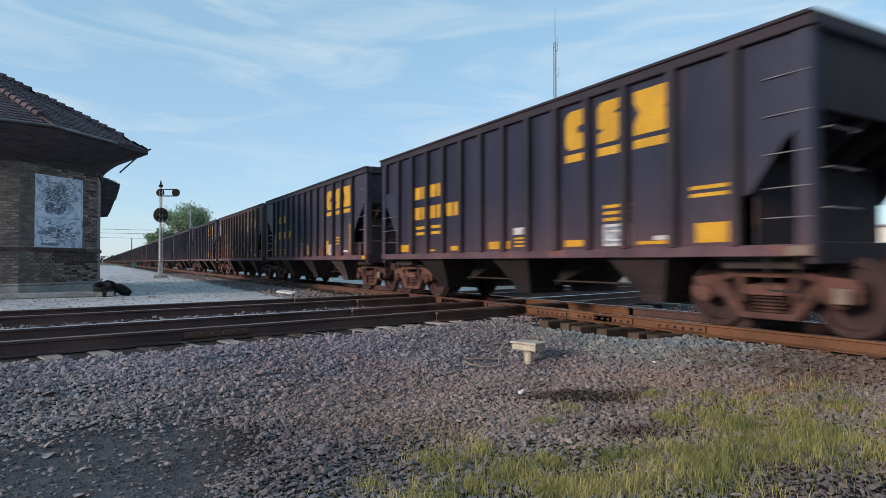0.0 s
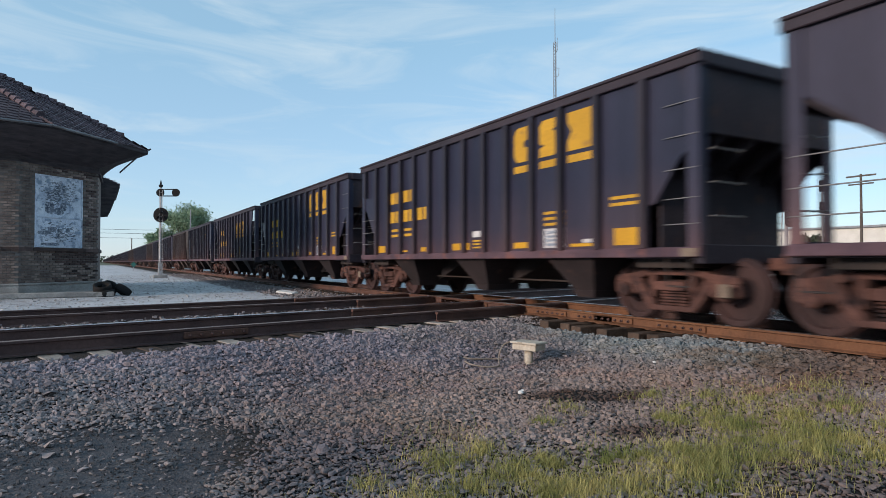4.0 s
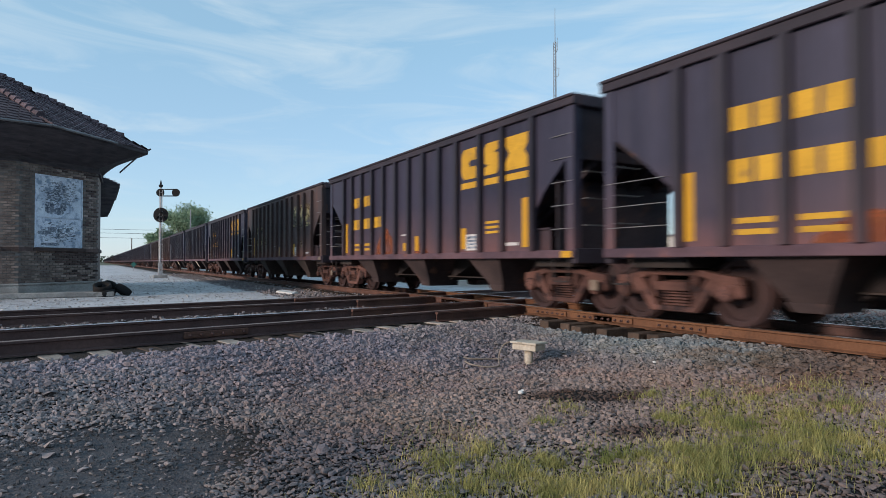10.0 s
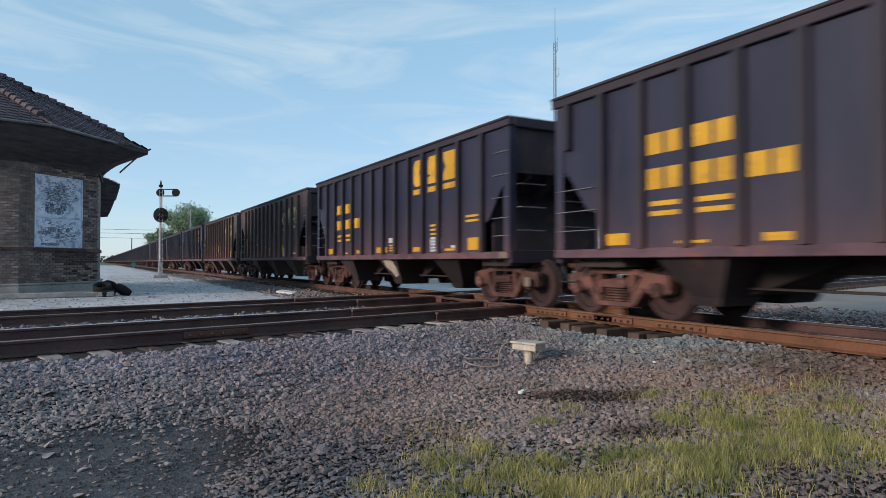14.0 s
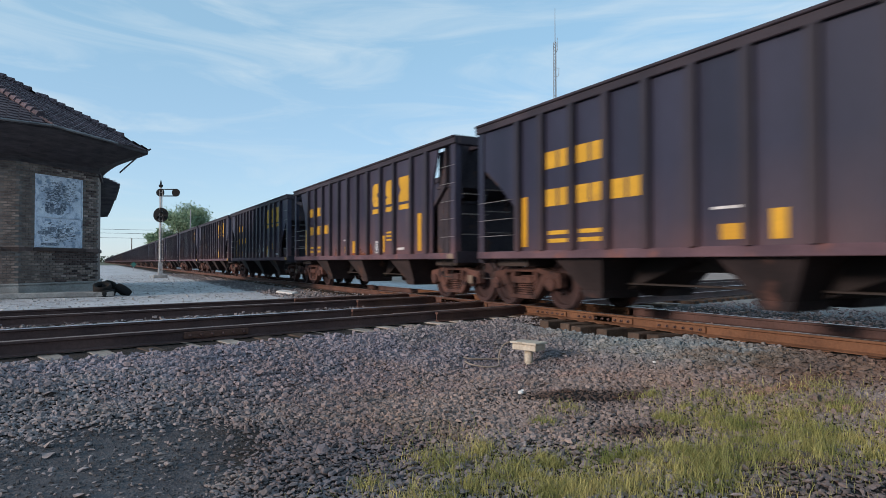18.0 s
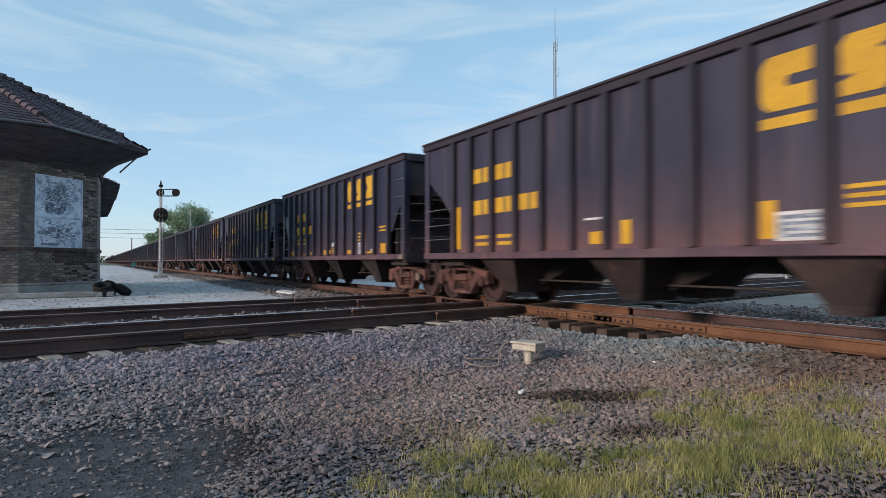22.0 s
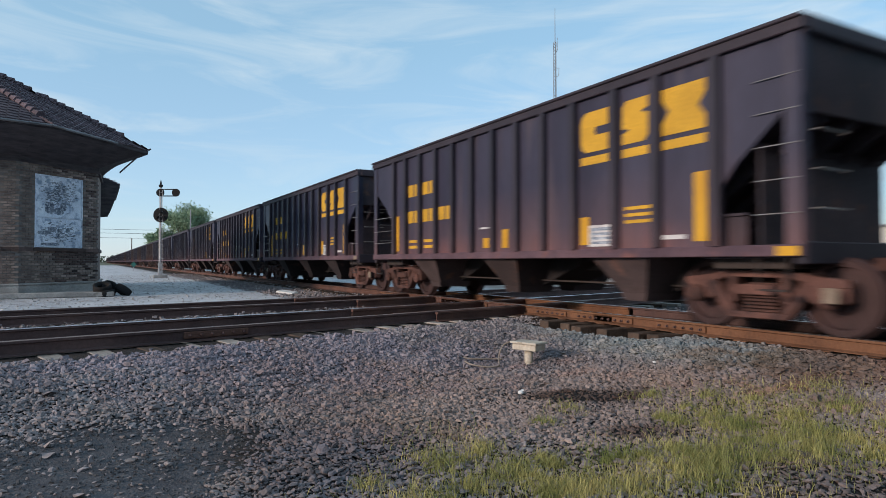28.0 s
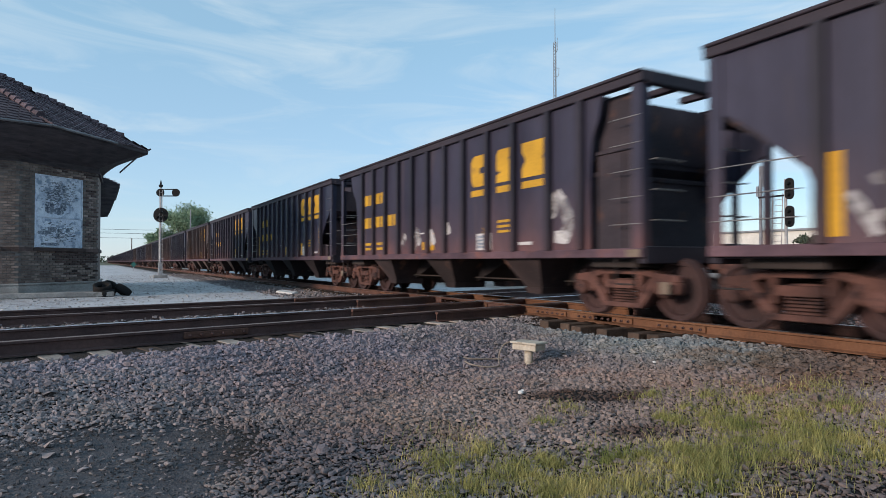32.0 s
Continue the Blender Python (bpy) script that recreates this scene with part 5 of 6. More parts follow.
def hopper_car(k, kind, paint, ink, extras):
    L = car_length(k, kind)
    h = L / 2
    tone = {CAR_BLACK: "black", CAR_GREY: "faded dark grey", CAR_BROWN: "sun-bleached brown", CAR_RUST: "rust-streaked brown"}[paint]
    label = tone + " open coal hopper car with " + ("cream" if ink is PALE_YELLOW else "yellow") + " marks"
    if k in PAINTED:
        label += ", sprayed paint"
    near, mid = k <= 36, k <= 46
    car = thing("hopper_car", pose(0, TRACK_Y, 0), label, "hopper car", "cars of the coal train")
    y = -1.525
    old = ink is PALE_YELLOW          # the older cars have a slim top chord
    key = (kind, L, paint.name, old)
    for s in (-1, 1):
        o = part("side_sheet", shared(("side", s if kind == "open" else 0, k if k in REAR_CUT else 0) + key, lambda: side_mesh("slope" if kind == "open" and s > 0 else kind, L, paint, old, k if s < 0 else 0)), None, car, "steel side sheet")
        o.matrix_basis = pose(0, s * 1.50, 0)
        o = part("top_chord", shared(("chord", L, old), lambda: mesh_of(boxes((-h - 0.04, h + 0.04, -0.07, 0.06, 3.62, TOP), bevel=0.012) if old else boxes((-h - 0.04, h + 0.04, -0.09, 0.06, 3.52, TOP), (-h - 0.04, h + 0.04, -0.12, 0.06, TOP - 0.05, TOP), bevel=0.012), "top_chord", CHORD)), None, car, "rusty rolled top chord")
        o.matrix_basis = pose(0, s * 1.50, 0, 0, 0, 0 if s < 0 else 180)
        o = part("side_sill", shared(("sill",) + key, lambda: mesh_of(boxes((-h, h, -0.075, 0.03, LOW - 0.07, LOW + 0.07), bevel=0.01), "side_sill", SILL)), None, car)
        o.matrix_basis = pose(0, s * 1.50, 0, 0, 0, 0 if s < 0 else 180)
    first, last = (1.58, 9.88) if k == 7 else {"plain": (0.365, 9.105), "open": (1.93, 7.74), "slope": (2.14, 8.54)}[kind]
    gap = {"plain": 0.795, "slope": 0.80, "open": 0.83}[kind]
    ribs = [-h + first + gap * i for i in range(round((last - first) / gap) + 1)] + [-h + u for u in ((10.70,) if k == 7 else {"plain": (10.0, 10.95), "open": (8.68, 9.58, 10.62, 11.45), "slope": (1.44, 9.48, 10.29, 11.25)}[kind])]
    ribs = [x for x in ribs if kind != "open" or -h + 1.3 < x < h - 1.1]
    for s in (-1, 1):
        if near and s < 0:
            for x in ribs:
                cutoff = abs(x) > h - 0.9
                o = part("rib", shared(("rib", cutoff, paint.name), lambda: mesh_of(prism(bmesh.new(), [(-0.065, 3.52), (0.065, 3.52), (0.065, 2.75 if cutoff else LOW + 0.07), (-0.065, 2.75 if cutoff else LOW + 0.07)], -0.10, 0.0), "rib", RIB_BROWN if paint in (CAR_BROWN, CAR_RUST) else RIB)), None, car)
                o.matrix_basis = pose(x, s * 1.525, 0, 0, 0, 0 if s < 0 else 180)
        else:
            o = part("ribs", shared(("ribs",) + key, lambda: mesh_of(boxes(*[(x - 0.07, x + 0.07, -0.10, 0.0, LOW + 0.07, 3.52) for x in ribs if abs(x) < h - 0.9]), "ribs", RIB_BROWN if paint in (CAR_BROWN, CAR_RUST) else RIB)), None, car)
            tagged(o, kind="stuff")
            o.matrix_basis = pose(0, s * 1.525, 0, 0, 0, 0 if s < 0 else 180)
    for s in (-1, 1):
        deep = kind == "open" and (s < 0 or k == 32)          # the open rear ends are set far back
        inset, rim = (1.20 if deep else 0.55, 3.64) if kind == "open" else (0.0, 3.52)
        o = part("end_sheet", shared(("end_sheet", kind, L, deep), lambda: mesh_of(boxes((h - 0.09 - inset, h - 0.03 - inset, -1.46, 1.46, 2.62, rim)), "end_sheet", END_STEEL)), None, car, "vertical end sheet")
        o.matrix_basis = pose(0, 0, 0, 0, 0, 0 if s > 0 else 180)
        o = part("slope_sheet", shared(("slope", kind, L, deep), lambda: slope_mesh(kind, L, deep)), None, car, "sloped end sheet")
        o.matrix_basis = pose(0, 0, 0, 0, 0, 0 if s > 0 else 180)
        if kind == "open":
            for yy in (-0.75, 0.0, 0.75):
                o = part("end_strut", shared(("strut", L), lambda: mesh_of(boxes((h - 0.60, h - 0.05, -0.06, 0.06, 3.50, 3.60), bevel=0.01), "end_strut", CHORD)), None, car)
                o.matrix_basis = pose(0, yy, 0, 0, 0, 0 if s > 0 else 180)
            for q in (-1, 1) if s < 0 else ():
                o = part("end_brace", shared(("brace", L), lambda: mesh_of(prism(bmesh.new(), [(h - 0.03, 3.30), (h - 0.78, 3.22), (h - 0.78, 3.08), (h - 0.03, 3.20)], -0.03, 0.03), "end_brace", CHORD)), None, car)
                o.matrix_basis = pose(0, q * 1.47, 0, 0, 0, 0 if s > 0 else 180)
        if near and s > 0 and not deep:
            for yy in (-1.0, -0.35, 0.35, 1.0):
                g = part("stiffener", shared(("stiff", kind, L), lambda: stiffener_mesh(kind, L)), None, car)
                g.matrix_basis = pose(0, yy, 0)
        o = part("end_sill", shared(("end_sill", L), lambda: mesh_of(boxes((h - 1.35, h, -1.5, 1.5, 0.93, 1.05), (h - 0.12, h + 0.02, -1.52, 1.52, 0.86, 1.12), bevel=0.012), "end_sill", CHORD)), None, car)
        o.matrix_basis = pose(0, 0, 0, 0, 0, 0 if s > 0 else 180)
        o = part("end_chord", shared(("end_chord", L), lambda: mesh_of(boxes((h - 0.10, h + 0.05, -1.45, 1.45, 3.50, TOP), bevel=0.012), "end_chord", CHORD)), None, car)
        o.matrix_basis = pose(0, 0, 0, 0, 0, 0 if s > 0 else 180)
        for q in (-1, 1):
            o = part("corner_post", shared(("post", paint.name), lambda: mesh_of(boxes((-0.20, 0.0, -0.090, -0.070, 1.05, 3.52), (-0.035, 0.0, -0.070, 0.08, 1.05, 3.52), bevel=0.006), "corner_post", paint)), None, car)
            o.matrix_basis = Matrix.Translation((s * (h - 0.01), q * 1.46, 0)) @ Matrix.Diagonal((s, -q, 1, 1))
            if near and q < 0 and kind == "open" and s > 0:
                # the upper plate is added to keep the recess dark against the sky
                o = part("end_web", shared("open_web", lambda: mesh_of(boxes((-1.10, -0.14, -0.02, 0.02, 1.05, 2.60), (-1.10, -0.14, -0.05, 0.03, 2.60, 2.66), (-1.16, -0.12, 0.04, 0.08, 2.66, 3.50), (-0.58, -0.52, -0.05, 0.0, 1.05, 2.57), bevel=0.006), "end_web", END_STEEL)), None, car, "bulkhead plate behind the ladder, coloured dark for shade")
                o.matrix_basis = pose(s * h, -1.36, 0)
            if near and q < 0 and kind == "slope" and s > 0:
                o = part("end_web", shared("end_web", lambda: mesh_of(boxes((-1.26, -0.78, -0.02, 0.02, 1.05, 1.48), (-1.26, -0.78, -0.05, 0.03, 1.46, 1.50), bevel=0.006), "end_web", RIB)), None, car, "dusty gusset plate above the end sill")
                o.matrix_basis = Matrix.Translation((s * h, -1.40, 0)) @ Matrix.Diagonal((s, 1, 1, 1))
            if kind == "open" and s > 0 and q > 0:
                o = part("end_post", shared(("post2", paint.name), lambda: mesh_of(boxes((-0.10, 0.0, -0.05, 0.05, 1.05, 3.52), bevel=0.01), "end_post", paint)), None, car)
                o.matrix_basis = pose(s * (h - 0.62), q * 1.46, 0, 0, 0, 0 if s > 0 else 180)
        if mid:
            o = part("coupler", shared("coupler", coupler_mesh), None, car, "rusty knuckle coupler")
            o.matrix_basis = pose(s * (h - 0.10), 0, 0, 0, 0, 0 if s > 0 else 180)
        if near:
            o = part("air_hose", shared("hose", hose_mesh), None, car, "black rubber air hose")
            o.matrix_basis = pose(s * (h + 0.0), 0, 0, 0, 0, 0 if s > 0 else 180)
            o = part("uncoupling_lever", shared("lever", lambda: mesh_of(prism(bmesh.new(), [(0.02, 0.78), (0.10, 0.80), (0.30, 0.52), (0.24, 0.46)], -0.015, 0.015), "uncoupling_lever", SILVER)), None, car, "pale worn uncoupling lever")
            o.matrix_basis = Matrix.Translation((s * h, -0.32, 0)) @ Matrix.Diagonal((s, 1, 1, 1))
            for q in (-1,):
                for z in ((1.40, 1.72, 2.08) if s < 0 else (1.45, 1.85, 2.25, 2.65, 3.05) if kind != "plain" else (1.40, 1.75, 2.15, 2.6, 3.05)):
                    reach = {"plain": -0.95, "slope": -1.15, "open": -1.28}[kind] if s < 0 else -0.62 if kind == "open" else -0.56
                    o = part("grab_iron", shared(("rung", reach), lambda: rungs_mesh(reach, -0.02, [0])), None, car)
                    o.matrix_basis = Matrix.Translation((s * (h - 0.02), q * 1.55, z)) @ Matrix.Diagonal((s, -q, 1, 1))
            for z in (1.5, 1.95, 2.4):
                o = part("end_grab_iron", shared("end_rung", lambda: mesh_of(pipe(bmesh.new(), [(0, -1.35, 0), (0.07, -1.35, 0), (0.07, -0.75, 0), (0, -0.75, 0)], 0.013, 5), "end_grab_iron", GRAB)), None, car)
                o.matrix_basis = Matrix.Translation((s * h, 0, z)) @ Matrix.Diagonal((s, 1, 1, 1))
            o = part("stirrup", shared("stirrup", lambda: mesh_of(pipe(bmesh.new(), [(-0.25, 0, 0.95), (-0.23, 0, 0.55), (0.13, 0, 0.55), (0.15, 0, 0.95)], 0.014, 5), "stirrup", UNDER)), None, car)
            o.matrix_basis = pose(s * (h - 0.35), -1.50, 0)
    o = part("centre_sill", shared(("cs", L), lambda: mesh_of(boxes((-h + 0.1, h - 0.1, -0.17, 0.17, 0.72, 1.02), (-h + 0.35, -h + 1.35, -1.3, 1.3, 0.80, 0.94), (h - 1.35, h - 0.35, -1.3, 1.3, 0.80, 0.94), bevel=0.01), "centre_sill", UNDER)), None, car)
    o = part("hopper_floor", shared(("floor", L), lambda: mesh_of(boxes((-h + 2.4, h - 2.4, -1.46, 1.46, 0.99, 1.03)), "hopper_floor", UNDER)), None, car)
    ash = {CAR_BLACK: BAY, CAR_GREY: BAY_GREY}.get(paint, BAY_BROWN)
    part("slope_ridge", shared("ridge", ridge_mesh), None, car, "sloped sheets between the chutes, coloured black for shade")
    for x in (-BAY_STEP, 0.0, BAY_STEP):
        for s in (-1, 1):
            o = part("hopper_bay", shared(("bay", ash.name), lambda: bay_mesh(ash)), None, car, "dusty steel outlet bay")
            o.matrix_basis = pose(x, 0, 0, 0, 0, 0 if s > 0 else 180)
    if near:
        part("brake_rod", shared("brake_rod", lambda: mesh_of(pipe(bmesh.new(), [(-4.2, -0.62, 0.52), (4.2, -0.62, 0.52)], 0.02, 5), "brake_rod", UNDER)), None, car)
        part("brake_cylinder", shared(("brake", L), lambda: mesh_of(tube(bmesh.new(), (-h + 1.5, -0.5, 0.84), (-h + 2.1, -0.5, 0.84), 0.14, sides=12), "brake_cylinder", UNDER)), None, car)
    if "splash" in extras:
        bm = bmesh.new()
        face = [bm.verts.new((x, -1.485 + (0.97 - z) * 0.60, z)) for x, z in ((-0.28, 0.95), (0.02, 1.0), (0.30, 0.90), (0.34, 0.70), (0.22, 0.52), (-0.02, 0.46), (-0.10, 0.62), (-0.30, 0.74))]
        bm.faces.new(face)
        part("paint_splash", bm, CREAM, car, "cream paint splash on the middle bay")
    for s in (-1, 1):
        tr = truck(car, s * (h - 0.90), near)
        if near and s > 0:
            o = part("bearing_plate", shared("bp", lambda: mesh_of(boxes((-0.09, 0.09, -0.02, 0.0, -0.09, 0.09), bevel=0.008), "bearing_plate", PLATE_TAN)), None, tr, "pale painted bearing plate")
            o.matrix_basis = pose(0.89 + 0.1, -1.20, 0.50)
    if near:
        o = part("end_panel", shared(("panel", paint.name), lambda: mesh_of(boxes((-0.02, 0.02, -1.40, 1.40, 1.05, 2.32), (-0.05, 0.05, -1.40, 1.40, 2.26, 2.34), bevel=0.01), "end_panel", END_STEEL)), None, car, "rust-brown end panel")
        o.matrix_basis = pose(h - (0.62 if kind == "slope" else 1.15 if k == 32 else 0.80), 0, 0)

    if k in (29, 30):
        for z in (1.86, 2.24):
            o = part("post_plate", shared("post_plate", lambda: mesh_of(boxes((-0.07, 0.07, -0.01, 0.0, 0.0, 0.32), bevel=0.006), "post_plate", PALE_TIE)), None, car, "pale plate on the corner post")
            o.matrix_basis = pose((h - 0.08) * (1 if k == 30 else -1), -1.535, z)

    # markings on the side that faces the station
    def mark(key, material, u, z, name="mark", label=""):
        o = part(name, shared(("mark", key, material.name), lambda: mark_mesh(key, material)), None, car, label)
        o.matrix_basis = pose(-h + u, y - 0.004, z)
        return o
    u0, u1, u2 = {"plain": (7.72, 8.50, 9.26), "slope": (8.68, 9.60, 10.36), "open": (7.48, 8.36, 9.16) if k == 7 else (8.0, 8.95, 9.80)}[kind]
    grow = 1.0 if kind == "plain" else 1.06
    for key, u, w in (("block_one", u0, 0.58), ("block_two", u1, 0.47), ("block_three", u2, 0.67)):
        lift = -0.30 if kind == "open" or ink is PALE_YELLOW else -0.1 if kind == "slope" else 0.0
        mark((key, w * grow, 0.65), ink, u, 2.75 + lift, "logo_shape", "large painted logo shape")
        if mid:
            mark((w * grow, 0.13), ink, u, 2.55 + lift, "logo_bar")
    n0 = {"plain": 2.04, "open": 2.02, "slope": 2.22}[kind]
    for row, (z, hh, cols) in () if not mid else enumerate(((2.24, 0.30, 2), (1.68, 0.30, 3), (1.42, 0.07, 2), (1.29, 0.07, 2)) if ink is PALE_YELLOW else ((2.42, 0.30, 2), (1.92, 0.30, 3), (1.68, 0.07, 2), (1.54, 0.07, 2)) if kind == "plain" else ((2.52, 0.30, 2), (1.86, 0.30, 3), (1.36, 0.07, 2), (1.22, 0.07, 2))):
        for c in range(cols):
            w = 0.62 if row < 2 else 0.5
            if row < 2:
                for half in (0, 1):
                    mark((w * 0.43, hh * 1.0), ink, n0 + 0.0 + gap * c + half * w * 0.53, z, "number_bar")
            else:
                mark((w, hh), ink, n0 + 0.05 + gap * c, z, "data_line")
    if near:
        bx = u1 + 0.12
        for z in (1.72, 1.62, 1.52):
            mark((0.56, 0.05), ink, bx + (0.0 if kind == "plain" else -0.08), z - (0.0 if kind == "plain" else 0.06), "data_line")
        dec = mark((0.56, 0.34), WHITE_MARK, bx - (0 if kind == "plain" else 0.86), 1.13, "decal", "dirty white data decal")
        o = part("decal_field", shared("df", lambda: mark_mesh((0.50, 0.26), BOARD_PRINT)), None, dec)
        o.matrix_basis = pose(0.04, -0.003, 0.04)
        for z in (0.08, 0.15, 0.22):
            o = part("decal_line", shared("dl", lambda: mark_mesh((0.40, 0.03), WHITE_MARK)), None, dec)
            o.matrix_basis = pose(0.09, -0.006, z)
        if kind == "plain":
            mark((0.40, 0.13), WHITE_MARK, 6.22, 1.40, "decal", "small white decal")
            for z in (1.17, 1.24, 1.31):
                mark((0.36, 0.035), ink, 6.24, z, "data_line")
        else:
            mark((0.44, 0.035), WHITE_MARK, 5.6, 1.56, "decal", "thin white line")
            if k not in (3, 17):
                mark((0.34, 0.20), AMBER, 5.72, 1.17, "reflector", "small amber patch")
        mark((0.40, 0.06), WHITE_MARK, bx + (1.0 if kind == "plain" else 0.62), 1.2, "decal", "small white decal")
        if kind == "plain":
            for u, w, hh in ((1.1, 0.55, 0.18), (2.55, 0.5, 0.04), (3.82, 0.36, 0.10), (5.36, 0.72, 0.15), (7.7, 0.6, 0.11), (10.33, 0.62, 0.26), (9.32, 0.68, 0.05)):
                mark((w, hh), AMBER, u, 1.14, "reflector", "amber reflector patch")
            for z in (1.74, 1.84):
                mark((0.62, 0.05), ink, 10.25, z, "data_line")
        else:
            if k == 3:
                for u, z in ((3.05, 1.38), (4.55, 1.17), (7.15, 1.19), (9.45, 1.43)):
                    mark((0.5, 0.13), AMBER, u, z, "reflector", "amber reflector patch")
            if k == 17:
                for a, b in (((1.47, 1.90), (1.92, 1.38)), ((10.41, 1.35), (11.0, 1.92))):
                    o = part("reflector", brush_mesh((a, b), 0.18, AMBER, k), None, car, "slanted amber strip")
                    o.matrix_basis = pose(-h, y - 0.004, 0)
            for u, hh in ((1.45, 0.92), (10.88, 0.92)) if k == 3 else ((1.19, 0.95), (6.13, 0.4), (8.45, 0.45)) if k == 7 else ((6.13, 0.4), (8.45, 0.45)) if k == 32 else ((3.55, 0.42), (8.34, 0.42)) if k == 17 else ((1.45, 0.92), (6.40, 0.36), (8.66, 0.45), (10.88, 0.92)):
                mark((0.20, hh), AMBER, u, 1.16, "reflector", "amber reflector strip")
        end_mark = mark((0.26, 0.11), AMBER if paint is CAR_GREY and kind == "slope" else PLATE_TAN, L - 0.30, LOW - 0.06, "sill_plate", "amber plate on the sill corner" if paint is CAR_GREY and kind == "slope" else "tan plate on the sill corner")
        end_mark.location.y = -1.58
        for pigment, wide, points in PAINTED.get(k, ()):
            o = part("sprayed_paint", brush_mesh(points, wide, pigment, k), None, car, "sprayed paint stroke")
            o.matrix_basis = pose(-h, y - 0.006, 0)
        for j, (u, w, hh) in enumerate(RUSTED.get(k, ())):
            o = part("rust_patch", rust_mesh(w, hh, k * 7 + j), None, car, "bright orange rust patch")
            o.matrix_basis = pose(-h + u, y - 0.003, LOW + 0.075)
    return car


B, G, W, R = CAR_BLACK, CAR_GREY, CAR_BROWN, CAR_RUST
ROSTER = [("plain", B, YELLOW, ()), ("plain", B, YELLOW, ()), ("slope", G, YELLOW, ()), ("slope", R, PALE_YELLOW, ()), ("slope", G, YELLOW, ()),
          ("plain", B, YELLOW, ()), ("plain", B, YELLOW, ()), ("open", G, YELLOW, ()), ("plain", B, YELLOW, ()), ("slope", W, PALE_YELLOW, ()),
          ("slope", G, YELLOW, ()), ("slope", G, YELLOW, ()), ("slope", R, PALE_YELLOW, ()), ("slope", G, YELLOW, ()), ("plain", B, YELLOW, ("splash",)),
          ("plain", B, YELLOW, ("splash",)), ("slope", R, PALE_YELLOW, ()), ("slope", W, PALE_YELLOW, ()), ("slope", B, YELLOW, ()), ("open", G, YELLOW, ()),
          ("slope", G, YELLOW, ()), ("slope", G, YELLOW, ()), ("slope", G, YELLOW, ()), ("plain", B, YELLOW, ()), ("slope", G, YELLOW, ()),
          ("slope", G, YELLOW, ()), ("plain", B, YELLOW, ()), ("slope", G, YELLOW, ()), ("slope", G, YELLOW, ()), ("slope", B, YELLOW, ()),
          ("slope", G, YELLOW, ()), ("slope", G, YELLOW, ()), ("open", G, YELLOW, ()), ("slope", B, YELLOW, ()), ("slope", G, YELLOW, ())]
# how far each car's rear end stands ahead of even spacing
SLACK = {1: -0.36, 2: -0.4, 3: -0.06, 4: 0.23, 5: 0.2, 6: 0.16, 7: -0.05, 8: -0.4, 9: -0.27, 10: -0.25, 11: 0.14, 12: 0.31, 13: 0.54, 14: 0.61, 15: 0.38, 16: 0.2, 17: 0.1, 18: 0.17, 19: -0.1,
         20: -0.09, 21: 0.0, 22: 0.22, 23: 0.19, 24: -0.17, 25: 0.0, 26: 0.0, 27: -0.15, 28: -0.08, 29: -0.12, 30: 0.22, 31: 0.05, 32: -0.37, 33: -0.2}
CARS = []
dice = random.Random(11)
rear = REAR_AT_START
for k in range(74):
    kind, paint, ink, extras = ROSTER[k] if k < len(ROSTER) else (dice.choice(("open", "slope", "plain")), dice.choice((B, B, G, R)), YELLOW, ())
    if k:
        rear -= PITCH[kind]
    car = hopper_car(k, kind, paint, ink, extras)
    CARS.append((car, rear + SLACK.get(k, 0.0) + car_length(k, kind) / 2))

